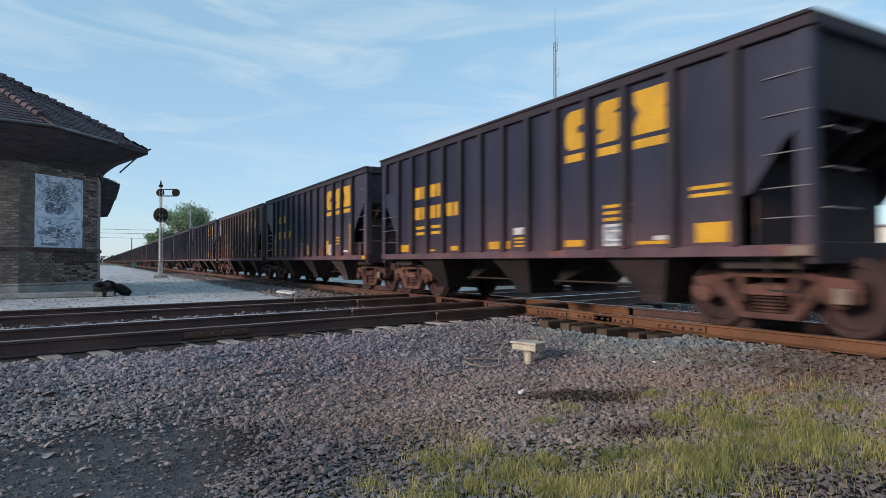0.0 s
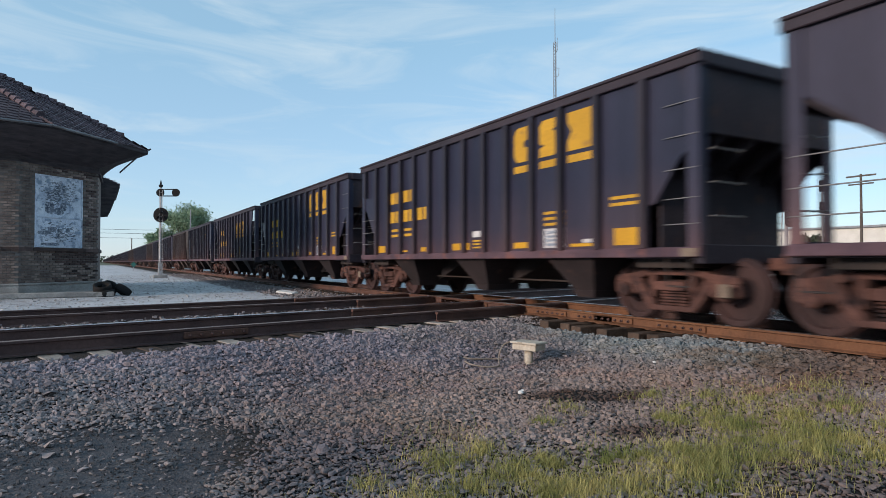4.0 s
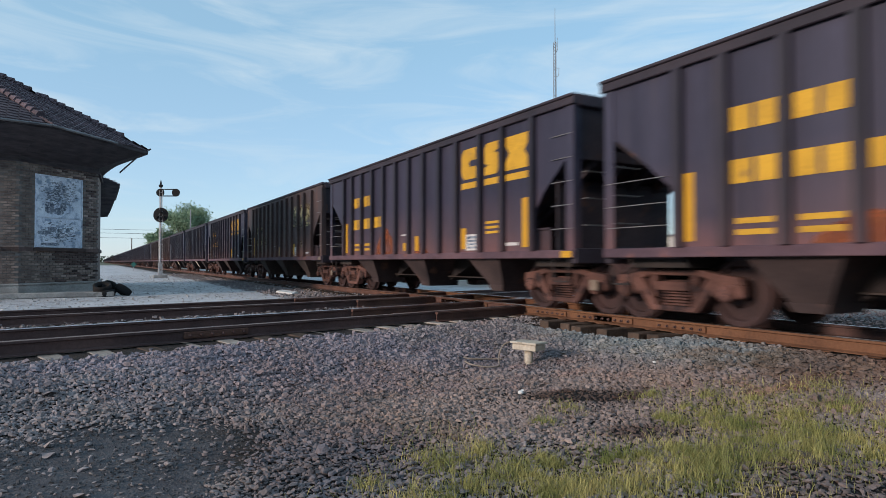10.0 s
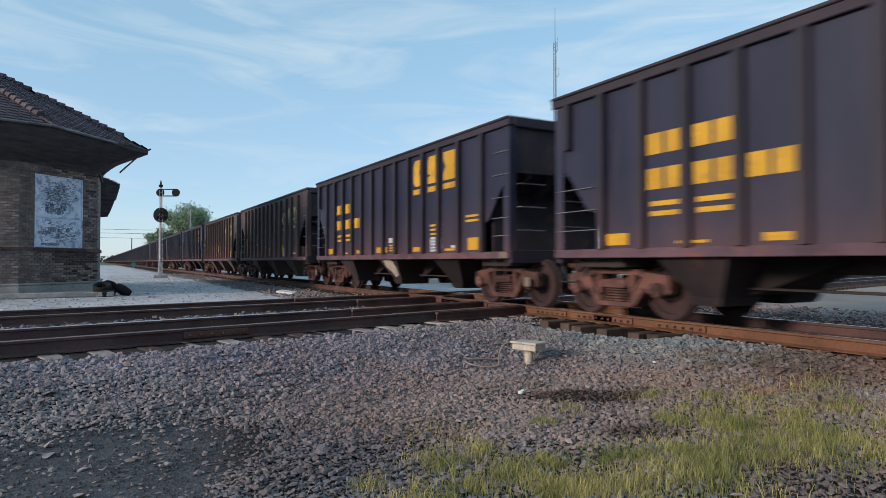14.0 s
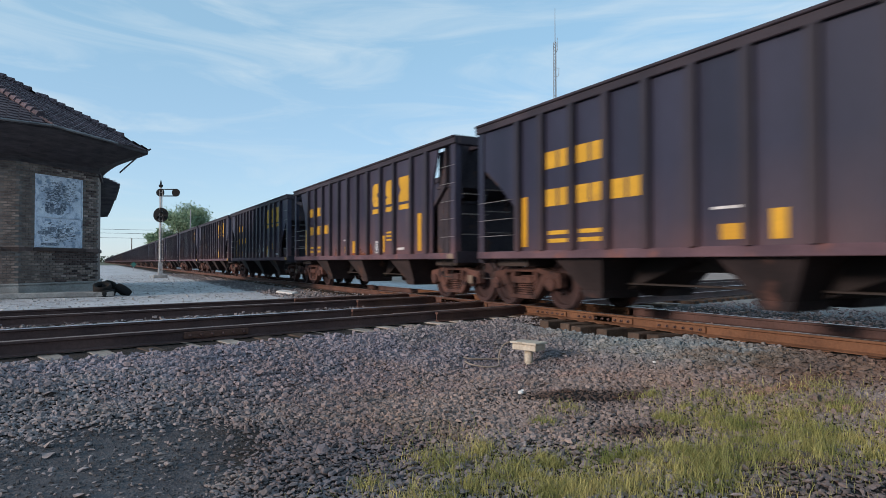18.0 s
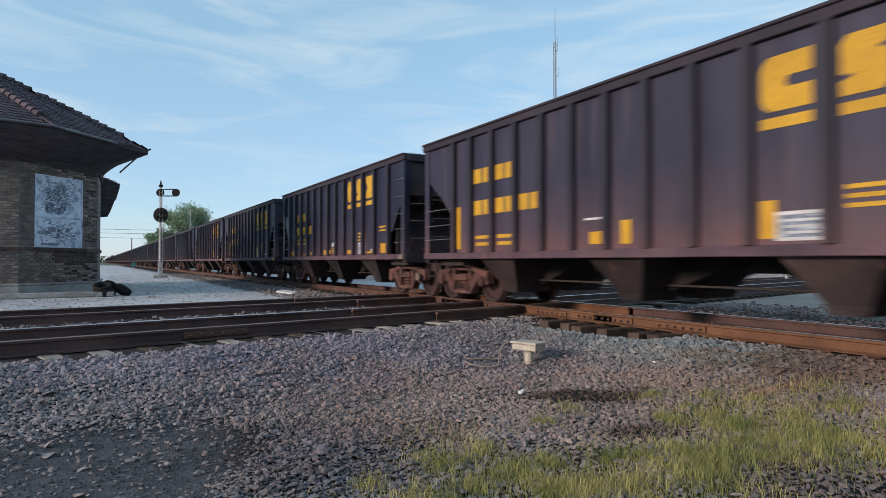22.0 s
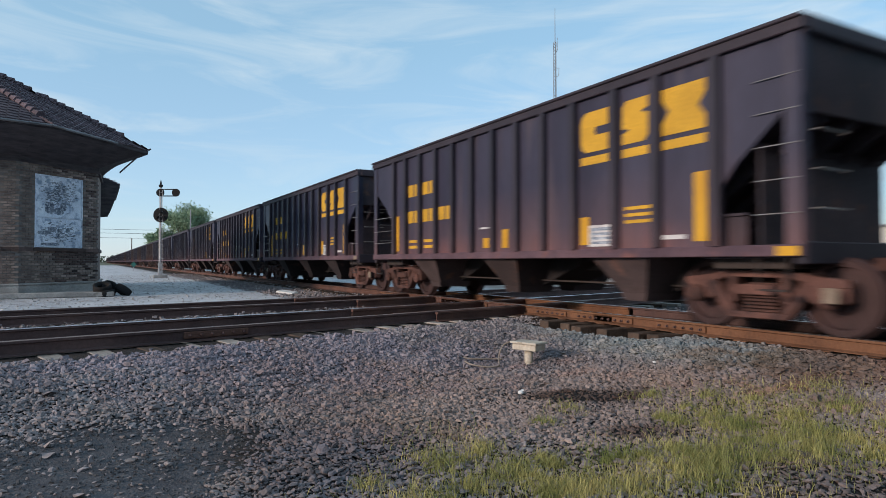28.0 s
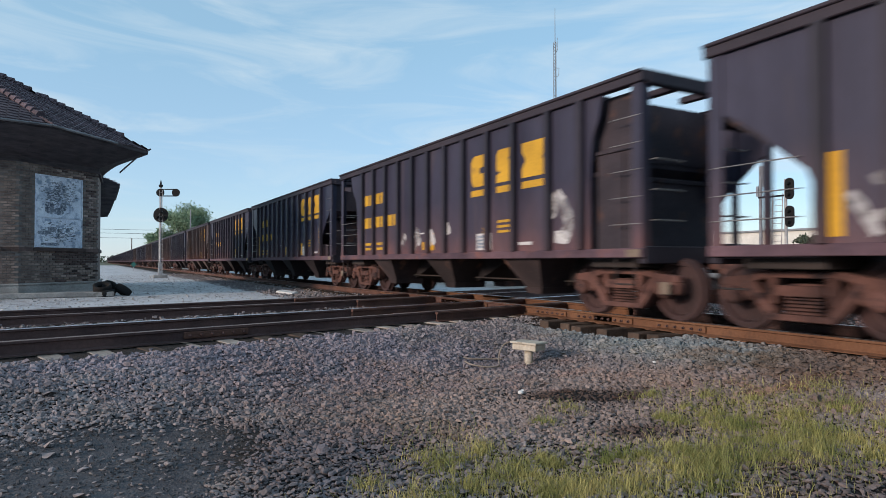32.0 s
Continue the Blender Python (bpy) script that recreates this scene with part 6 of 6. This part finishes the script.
# ---- things round the crossing ----
def signal_mast():
    s = thing("signal_mast", pose(-48.2, 3.9, -0.26), "silver signal mast with black target head and side lamp bracket", "signal mast")
    part("base", boxes((-0.45, 0.45, -0.45, 0.45, 0.0, 0.22), bevel=0.03), STONE, s, "pale concrete footing")
    part("mast", tube(bmesh.new(), (0, 0, 0.2), (0, 0, 6.45), 0.075, 0.06, 12), SILVER, s, "flaking silver pole")
    bm = bmesh.new()
    prism(bm, [(-0.42, 0.2), (0.42, 0.2), (0.16, 1.1), (-0.16, 1.1)], -0.12, 0.12)
    part("pedestal", bm, SILVER, s)
    bm = bmesh.new()
    lathe(bm, [(0.05, 6.4), (0.13, 6.46), (0.14, 6.56), (0.07, 6.66), (0.04, 6.85), (0.01, 6.98)], 12)
    part("finial", bm, SIGNAL, s, "black pointed finial")
    d = part("target", lathe(bmesh.new(), [(0.0, -0.03), (0.51, -0.03), (0.53, 0.0), (0.51, 0.03), (0.0, 0.03)], 32, "Y"), SIGNAL, s, "round black signal target")
    d.matrix_basis = pose(0.16, 0, 4.45, 0, 0, 62)
    for x, z in ((0.0, 0.25), (-0.24, -0.16), (0.24, -0.16)):
        part("lens_hood", tube(bmesh.new(), (x, -0.26, z), (x, 0.0, z), 0.10, 0.10, 12), SIGNAL, d)
    b = part("bracket", bmesh.new(), SIGNAL, s, "black bracket with two lamp discs")
    bm = bmesh.new()
    box(bm, -0.1, 1.1, -0.03, 0.03, 0.20, 0.27)
    box(bm, -0.1, 1.1, -0.03, 0.03, -0.27, -0.20)
    bm.to_mesh(b.data)
    bm.free()
    b.matrix_basis = pose(0, 0, 6.05, 0, 0, 62)
    for x in (-0.02, 1.08):
        o = part("lamp_disc", lathe(bmesh.new(), [(0.0, -0.05), (0.27, -0.05), (0.28, 0.0), (0.27, 0.05), (0.0, 0.05)], 24, "Y"), SIGNAL, b)
        o.matrix_basis = pose(x, -0.04, 0)
    ladder = part("ladder", pipe(pipe(bmesh.new(), [(0.35, 0.15, 0.2), (0.2, 0.1, 6.2)], 0.012), [(0.35, -0.15, 0.2), (0.2, -0.1, 6.2)], 0.012), SILVER, s, "silver ladder")
    for i in range(18):
        t = (i + 0.5) / 18
        part("rung", tube(bmesh.new(), (0.35 - 0.15 * t, 0.15 - 0.05 * t, 0.2 + 6 * t), (0.35 - 0.15 * t, -0.15 + 0.05 * t, 0.2 + 6 * t), 0.012, sides=5), SILVER, ladder)


signal_mast()


def vent_post():
    p = thing("junction_post", pose(-6.64, 4.99, -0.56), "small cream steel junction post with flat lid in the ballast", "junction box")
    part("pipe", tube(bmesh.new(), (0, 0, 0.0), (0, 0, 0.30), 0.058, sides=16), CREAM, p, smooth=True)
    part("box", boxes((-0.185, 0.185, -0.12, 0.12, 0.29, 0.37), bevel=0.008), CREAM, p)
    part("lid", boxes((-0.208, 0.208, -0.14, 0.14, 0.372, 0.40), bevel=0.006), CREAM, p, "flat lid with turned-down edges")
    p.rotation_euler.z = radians(18)


vent_post()


def loose_cable():
    """Two loops of cable from the post's side to the stones."""
    for name, run in (("cable", ((-6.78, 4.88, 0.30), (-6.86, 4.74, 0.26), (-6.86, 4.66, 0.10), (-6.78, 4.62, 0.03), (-6.68, 4.52, 0.03), (-6.72, 4.36, 0.03), (-6.86, 4.24, 0.03), (-7.0, 4.22, 0.03))),
                      ("cable", ((-6.95, 4.78, 0.05), (-7.03, 4.66, 0.04), (-7.05, 4.5, 0.04), (-7.1, 4.36, 0.03), (-7.16, 4.3, 0.03)))):
        pts = [Vector((x, y, float(ground_height(np.array(x), np.array(y))) + z + 0.03)) for x, y, z in run]
        fine = []
        for a in range(len(pts) - 1):
            p0, p1, p2, p3 = pts[max(a - 1, 0)], pts[a], pts[a + 1], pts[min(a + 2, len(pts) - 1)]
            for t in (0, 0.25, 0.5, 0.75):
                fine.append(0.5 * (2 * p1 + (p2 - p0) * t + (2 * p0 - 5 * p1 + 4 * p2 - p3) * t * t + (3 * p1 - p0 - 3 * p2 + p3) * t ** 3))
        fine.append(pts[-1])
        ob = new(name, mesh_of(hose(bmesh.new(), fine, 0.011), name, CABLE, True))
        tagged(ob, "tan cable lying in loops on the ballast", "cable", "loose cables")


loose_cable()


def tyres():
    for name, x, y, z, r, tip, yaw in (("old_tyre", -23.4, 0.22, -0.16, 0.31, 6, 30), ("old_tyre", -23.45, 0.16, 0.03, 0.28, 24, 80), ("old_tyre", -23.75, 0.36, 0.0, 0.27, 52, 120), ("old_tyre", -23.7, 0.78, -0.08, 0.27, 38, 200)):
        bm = bmesh.new()
        n = 28
        ring = [(0.62, -0.10), (0.85, -0.12), (0.98, -0.10), (1.0, 0.0), (0.98, 0.10), (0.85, 0.12), (0.62, 0.10), (0.58, 0.0)]
        vs = [[bm.verts.new((r * a * math.cos(2 * math.pi * i / n), r * a * math.sin(2 * math.pi * i / n), b)) for a, b in ring] for i in range(n)]
        for i in range(n):
            for j in range(8):
                bm.faces.new((vs[i][j], vs[(i + 1) % n][j], vs[(i + 1) % n][(j + 1) % 8], vs[i][(j + 1) % 8]))
        ob = new(name, mesh_of(bm, name, BLACK, True))
        ob.matrix_basis = pose(x, y, z, tip, 0, yaw)
        tagged(ob, "old black rubber tyre dumped beside the station", "tyre", "dumped tyres")


tyres()


def tree(x, y, z, height, spread, seed, label, leaf=LEAF, clumps=46, per=95, size=0.24):
    rng = np.random.default_rng(seed)
    r = random.Random(seed)
    t = thing("tree", pose(x, y, z), label, "tree", "trees behind the train")
    bm = bmesh.new()
    fork = height * 0.32
    tube(bm, (0, 0, 0), (0, 0, fork), 0.035 * height, 0.025 * height, 10)
    tips = []
    for i in range(9):
        a, up = 2 * math.pi * i / 9 + r.uniform(-0.3, 0.3), r.uniform(0.45, 0.95)
        q = Vector((spread * 0.55 * math.cos(a) * r.uniform(0.5, 1), spread * 0.55 * math.sin(a) * r.uniform(0.5, 1), fork + (height - fork) * up * 0.75))
        tube(bm, (0, 0, fork * r.uniform(0.8, 1.0)), q, 0.014 * height, 0.006 * height, 6)
        tips.append(q)
        for _ in range(3):
            p2 = q + Vector((r.uniform(-1, 1), r.uniform(-1, 1), r.uniform(0, 1))) * spread * 0.3
            tube(bm, q, p2, 0.006 * height, 0.002 * height, 5)
            tips.append(p2)
    part("trunk", bm, BARK, t, "grey-brown trunk and limbs")
    vs, fs = [], []
    for c in range(clumps):
        base = np.array(tips[c % len(tips)]) + rng.normal(0, spread * 0.13, 3)
        pts = base + rng.normal(0, 1, (per, 3)) * np.array([spread * 0.13, spread * 0.13, spread * 0.10])
        for p in pts:
            d = rng.normal(0, 1, (3, 3)) * size
            i = len(vs)
            vs += [(p + d[0]).tolist(), (p + d[1]).tolist(), (p + d[2]).tolist()]
            fs.append((i, i + 1, i + 2))
    me = mesh_from("crown", vs, fs, leaf)
    tagged(part("crown", me, None, t, "loose green crown with gaps"), kind="stuff")
    return t


tree(-117.5, 13.6, -0.3, 11.3, 4.7, 21, "broad green tree behind the passing train", size=0.125, clumps=62, per=340)
tree(-118.5, 9.2, -0.3, 6.8, 2.6, 22, "smaller bushy tree beside the larger one", size=0.115, clumps=34, per=260)


def street_lamp():
    s = thing("street_lamp", pose(-95, 11.6, -0.3), "grey steel street lamp with a cobra head arm", "street lamp")
    part("pole", tube(bmesh.new(), (0, 0, 0), (0, 0, 8.6), 0.13, 0.08, 10), GALV, s)
    part("arm", pipe(bmesh.new(), [(0, 0, 6.0), (0.6, 1.2, 6.3), (0.8, 2.0, 6.35)], 0.045), GALV, s)
    part("lamp_head", boxes((0.75, 1.05, 1.9, 2.7, 6.25, 6.43), bevel=0.05), GALV, s)


street_lamp()


def antenna():
    a = thing("radio_mast", pose(-77.0, 63.2, -0.3), "tall thin grey lattice radio mast with whip antennas", "radio mast")
    bm = bmesh.new()
    H, w = 36.0, 0.24
    legs = [(w * math.cos(2 * math.pi * i / 3), w * math.sin(2 * math.pi * i / 3)) for i in range(3)]
    for lx, ly in legs:
        tube(bm, (lx, ly, 0), (lx, ly, H), 0.06, 0.05, 6)
    part("legs", bm, GALV, a)
    bm = bmesh.new()
    for k in range(70):
        z = k * H / 70
        for i in range(3):
            p, q = legs[i], legs[(i + 1) % 3]
            tube(bm, (*p, z), (*q, z + H / 70), 0.03, sides=4)
    part("bracing", bm, GALV, a)
    part("whip", tube(bmesh.new(), (0, 0, H), (0, 0, H + 5.5), 0.07, 0.03, 6), GALV, a, "thin whip antenna")
    part("dipole", pipe(bmesh.new(), [(0, 0, H - 5.5), (0.5, 0.3, H - 5.4), (0.55, 0.33, H - 4.2), (0, 0, H - 4.1)], 0.04), GALV, a, "folded dipole antenna")
    part("dipole", pipe(bmesh.new(), [(0, 0, H - 1.5), (0.3, 0.2, H - 1.4), (0.3, 0.2, H + 0.8)], 0.04), GALV, a)


antenna()


def power_line():
    for y in (-60.0, 7.9, 62.0):
        p = thing("utility_pole", pose(-182.5, y, -0.3), "grey timber utility pole beside the line", "utility pole", "utility poles")
        part("pole", tube(bmesh.new(), (0, 0, 0), (0, 0, 10.8 if abs(y) > 20 else 7.4), 0.16, 0.11, 8), WOOD_POLE, p)
        if abs(y) > 20:
            part("crossarm", boxes((-1.1, 1.1, -0.06, 0.06, 9.8, 9.92)), WOOD_POLE, p)
    for z, x in ((9.9, -182.5), (8.9, -182.1), (7.7, -182.8)):
        bm = bmesh.new()
        pts = [(x, -60 + 122 * i / 24, z - 0.6 * (1 - ((i - 12) / 12) ** 2)) for i in range(25)]
        ob = new("power_cable", mesh_of(pipe(bm, pts, 0.04, 4), "power_cable", WIRE))
        tagged(ob, "black overhead power cable between the poles", "cable", "power cables")


power_line()


# ---- beyond the train, seen between its cars ----
def beyond():
    p = thing("antenna_pole", pose(-37.5, 56.0, -0.3), "slim grey steel pole with small panel antennas", "antenna pole")
    part("pole", tube(bmesh.new(), (0, 0, 0), (0, 0, 10.4), 0.17, 0.11, 10), GALV, p)
    for z, dx in ((9.9, 0.28), (8.9, 0.3), (8.0, -0.28)):
        part("antenna_panel", boxes((dx - 0.12, dx + 0.12, -0.1, 0.1, z - 0.5, z + 0.5), bevel=0.02), GALV, p)
    m = thing("signal_mast", pose(-21.8, 34.9, -0.3), "dark signal mast with two black lamp heads beside the line", "signal mast")
    part("mast", tube(bmesh.new(), (0, 0, 0), (0, 0, 6.0), 0.09, 0.08, 10), SILVER, m)
    for z in (3.8, 5.4):
        head = part("signal_head", bmesh.new(), SIGNAL, m, "black oval signal head")
        bm = bmesh.new()
        prism(bm, [(0.26 * math.cos(a) , 0.34 * (1 if math.sin(a) > 0 else -1) + 0.28 * math.sin(a)) for a in [2 * math.pi * (i + 0.5) / 20 for i in range(20)]], -0.05, 0.05)
        bm.to_mesh(head.data)
        bm.free()
        head.matrix_basis = pose(0.30, -0.12, z)
        for dz in (-0.32, 0.0, 0.32):
            part("lamp_hood", tube(bmesh.new(), (0, -0.28, dz), (0, -0.05, dz), 0.10, 0.11, 10), SIGNAL, head)
    lad = part("ladder", pipe(pipe(bmesh.new(), [(-1.1, 0.2, 0), (-0.9, 0.2, 5.2)], 0.03), [(-0.5, 0.2, 0), (-0.3, 0.2, 5.2)], 0.03), SILVER, m, "steel ladder")
    for i in range(14):
        part("rung", tube(bmesh.new(), (-1.1 + 0.014 * i, 0.2, 0.3 + 0.35 * i), (-0.5 + 0.014 * i, 0.2, 0.3 + 0.35 * i), 0.018, sides=5), SILVER, lad)
    part("platform_arm", boxes((-1.7, 0.4, -0.05, 0.05, 5.0, 5.1)), SIGNAL, m)
    q = thing("antenna_pole", pose(-31.7, 56.1, -0.3), "thin grey steel pole with dark boxes on it", "antenna pole")
    part("pole", tube(bmesh.new(), (0, 0, 0), (0, 0, 8.3), 0.10, 0.07, 8), GALV, q)
    for z in (7.9, 6.0):
        part("box", boxes((-0.16, 0.16, -0.2, 0.2, z - 0.5, z + 0.5), bevel=0.02), SIGNAL, q)
    for x, y, h in ((-31.7, 62.4, 9.4), (-2.0, 62.0, 9.4), (-66.0, 66.0, 9.4)):
        u = thing("utility_pole", pose(x, y, -0.3), "grey timber utility pole with double crossarms", "utility pole", "utility poles")
        part("pole", tube(bmesh.new(), (0, 0, 0), (0, 0, h), 0.15, 0.10, 8), WOOD_POLE, u)
        part("crossarm", boxes((-1.3, 1.3, -0.06, 0.06, h - 0.25, h - 0.1)), WOOD_POLE, u)
        part("crossarm", boxes((-1.1, 1.1, -0.06, 0.06, h - 1.0, h - 0.87)), WOOD_POLE, u)
    b = thing("warehouse", pose(-52.0, 86.0, -0.3), "long low pale metal-sided warehouse", "building")
    part("wall", boxes((-34, 34, 0, 14, 0, 5.6)), SHED, b, "pale ribbed metal wall")
    bm = prism(bmesh.new(), [(-34.4, 5.6), (34.4, 5.6), (34.4, 5.85), (-34.4, 5.85)], -0.4, 14.4)
    part("roof", bm, GALV, b)
    for i in range(5):
        part("loading_door", boxes((-26 + 12 * i, -22.5 + 12 * i, -0.06, 0.0, 0.1, 3.6)), GALV, b, "grey roller door")


beyond()
tree(-46.0, 79.0, -0.3, 4.6, 1.9, 31, "small dark evergreen tree before the warehouse", leaf=FAR_LEAF, clumps=24, per=90, size=0.16)


def far_woods():
    """A low uneven line of woods along the horizon."""
    rng = np.random.default_rng(41)
    vs, fs = [], []
    for a in np.arange(0, 2 * np.pi, 0.006):
        d = 900 + 160 * math.sin(a * 7) + rng.uniform(-30, 30)
        top = max(1.5, 5 + 3 * math.sin(a * 23) + 3 * math.sin(a * 61 + 1) + rng.uniform(-3, 3))
        for _ in range(26):
            p = np.array([d * math.cos(a) + rng.normal(0, 5), d * math.sin(a) + rng.normal(0, 5), rng.uniform(0, top)])
            t = rng.normal(0, 1.6, (3, 3))
            i = len(vs)
            vs += (p + t).tolist()
            fs.append((i, i + 1, i + 2))
    tagged(new("far_woods", mesh_from("far_woods", vs, fs, FAR_LEAF)), "hazy line of woods along the horizon", "woods", kind="stuff")


far_woods()


def pale_slab():
    bm = boxes((-0.34, 0.34, -0.2, 0.2, -0.03, 0.04), bevel=0.02)
    ob = new("concrete_slab", mesh_of(bm, "concrete_slab", PALE_STONE))
    ob.matrix_basis = pose(-21.4, 5.75, -0.17, 4, 6, 40)
    tagged(ob, "pale broken concrete slab lying by the track", "slab")


pale_slab()


def white_stone():
    for x, y, s in ((-5.45, 3.98, 0.034), (-5.50, 4.05, 0.028), (-5.35, 5.9, 0.026), (-4.75, 5.95, 0.024)):
        bm = bmesh.new()
        bmesh.ops.create_icosphere(bm, subdivisions=2, radius=s)
        for v in bm.verts:
            v.co *= 1 + 0.3 * noise.noise(v.co * 14)
            v.co.z *= 0.65
        ob = new("white_stone", mesh_of(bm, "white_stone", PALE_STONE))
        ob.location = (x, y, float(ground_height(np.array(x), np.array(y))) + s * 0.6)
        tagged(ob, "single white stone on the grey ballast", "stone")


white_stone()


def track_sign():
    s = thing("track_sign", pose(-84.9, 3.9, -0.3), "small green diamond sign on a short post", "sign")
    part("post", tube(bmesh.new(), (0, 0, 0), (0, 0, 0.7), 0.04, sides=6), GALV, s)
    o = part("plate", boxes((-0.24, 0.24, -0.015, 0.015, -0.24, 0.24)), GREEN_SIGN, s, "green diamond plate")
    o.matrix_basis = pose(0.05, 0, 0.85, 0, 0, 80) @ pose(0, 0, 0, 0, 45, 0)


track_sign()


# ---- grass ----
def grass(name, count, spot, height, material, label, seed):
    rng = np.random.default_rng(seed)
    xy, scale = spot(rng, count)
    k = len(xy)
    z = ground_height(xy[:, 0], xy[:, 1]) - 0.01
    a = rng.uniform(0, 2 * np.pi, k)
    w = rng.uniform(0.0011, 0.0025, k)
    h = height * scale * rng.lognormal(0, 0.35, k)
    lean = rng.normal(0, 0.36, (k, 2)) * h[:, None]
    dx, dy = np.cos(a) * w, np.sin(a) * w
    p0 = np.stack([xy[:, 0] - dx, xy[:, 1] - dy, z], -1)
    p1 = np.stack([xy[:, 0] + dx, xy[:, 1] + dy, z], -1)
    mx, my, mz = xy[:, 0] + lean[:, 0] * 0.35, xy[:, 1] + lean[:, 1] * 0.35, z + h * 0.62
    p2 = np.stack([mx + dx * 0.8, my + dy * 0.8, mz], -1)
    p3 = np.stack([mx - dx * 0.8, my - dy * 0.8, mz], -1)
    p4 = np.stack([xy[:, 0] + lean[:, 0], xy[:, 1] + lean[:, 1], z + h * 0.95], -1)
    vs = np.stack([p0, p1, p2, p3, p4], 1).reshape(-1, 3)
    i = np.arange(k) * 5
    fs = [(j, j + 1, j + 2, j + 3) for j in i.tolist()] + [(j + 3, j + 2, j + 4) for j in i.tolist()]
    return tagged(new(name, mesh_from(name, vs.tolist(), fs, material)), label, "grass", kind="stuff")


def tuft_spot(rng, count):
    """Clumps in the corner of the ground nearest the camera's right."""
    n = 620
    cx, cy = rng.uniform(-5.2, -0.5, n), rng.uniform(1.3, 6.6, n)
    u, w = 0.486 * cx + 0.874 * cy, -0.874 * cx + 0.486 * cy

    def patch(x, y, a, b):
        return np.exp(-((u - 0.486 * x - 0.874 * y) / a) ** 2 - ((w + 0.874 * x - 0.486 * y) / b) ** 2)
    dense = (patch(-3.66, 2.24, 0.50, 0.42) + 0.75 * patch(-4.35, 2.75, 0.42, 0.38) + 0.42 * patch(-4.40, 3.75, 0.45, 0.32) + 0.85 * patch(-3.75, 5.15, 0.75, 0.50)
             + 0.9 * patch(-3.0, 5.2, 0.75, 0.45) + patch(-2.87, 3.67, 0.75, 0.36) + patch(-3.05, 2.90, 0.55, 0.34) + patch(-2.45, 5.0, 0.6, 0.45) + 0.6 * patch(-3.45, 1.72, 0.25, 0.4)
             + 0.8 * patch(-2.85, 4.55, 0.5, 0.4) - 1.0 * patch(-3.83, 3.17, 0.38, 0.28) - 1.1 * patch(-2.2, 4.15, 0.45, 0.3) - 1.0 * patch(-3.68, 3.98, 0.28, 0.25)
             - 1.3 * patch(-4.1, 6.9, 0.9, 0.6) + 0.7 * patch(-2.60, 3.35, 0.32, 0.30))
    ripple = 0.25 * np.sin(cx * 5.1 - cy * 3.7) + 0.2 * np.sin(cx * 2.9 + cy * 6.3)
    keep = rng.uniform(0, 1, n) < (dense + 1.4 * ripple * (dense > 0.25)) * 0.8
    cx, cy = cx[keep], cy[keep]
    pick = rng.integers(0, len(cx), count)
    size = np.where(rng.uniform(0, 1, len(cx)) < 0.25, 0.26, rng.uniform(0.025, 0.11, len(cx)))
    xy = np.stack([cx[pick], cy[pick]], -1) + rng.normal(0, 1, (count, 2)) * size[pick, None]
    ok = np.hypot(xy[:, 0], xy[:, 1]) > 2.2
    return xy[ok], (0.7 + np.minimum(size[pick], 0.08) * 3.2)[ok]


grass("grass", 36000, tuft_spot, 0.080, GRASS, "tufts of dry yellow-green grass in the ballast", 8)


# ---- what moves ----
def motions():
    """The train rolls past at an even pace; its wheels turn."""
    for car, x in CARS:
        walk(car, [(t, pose(x + SPEED * t, TRACK_Y, 0)) for t in (0.0, 8.0, 16.0, 24.0, 32.0)])
    turn = math.degrees(SPEED / 0.457)
    for q, sets in WHEELSETS.items():
        first = sets[0]
        walk(first, [(i / FPS, pose(q * 0.89, 0, 0.457, 0, turn * i / FPS, 0)) for i in range(32 * FPS + 1)])
        for w in sets[1:]:
            w.rotation_mode = "QUATERNION"
            keys = w.animation_data_create()
            keys.action = first.animation_data.action
            keys.action_slot = first.animation_data.action_slot


motions()
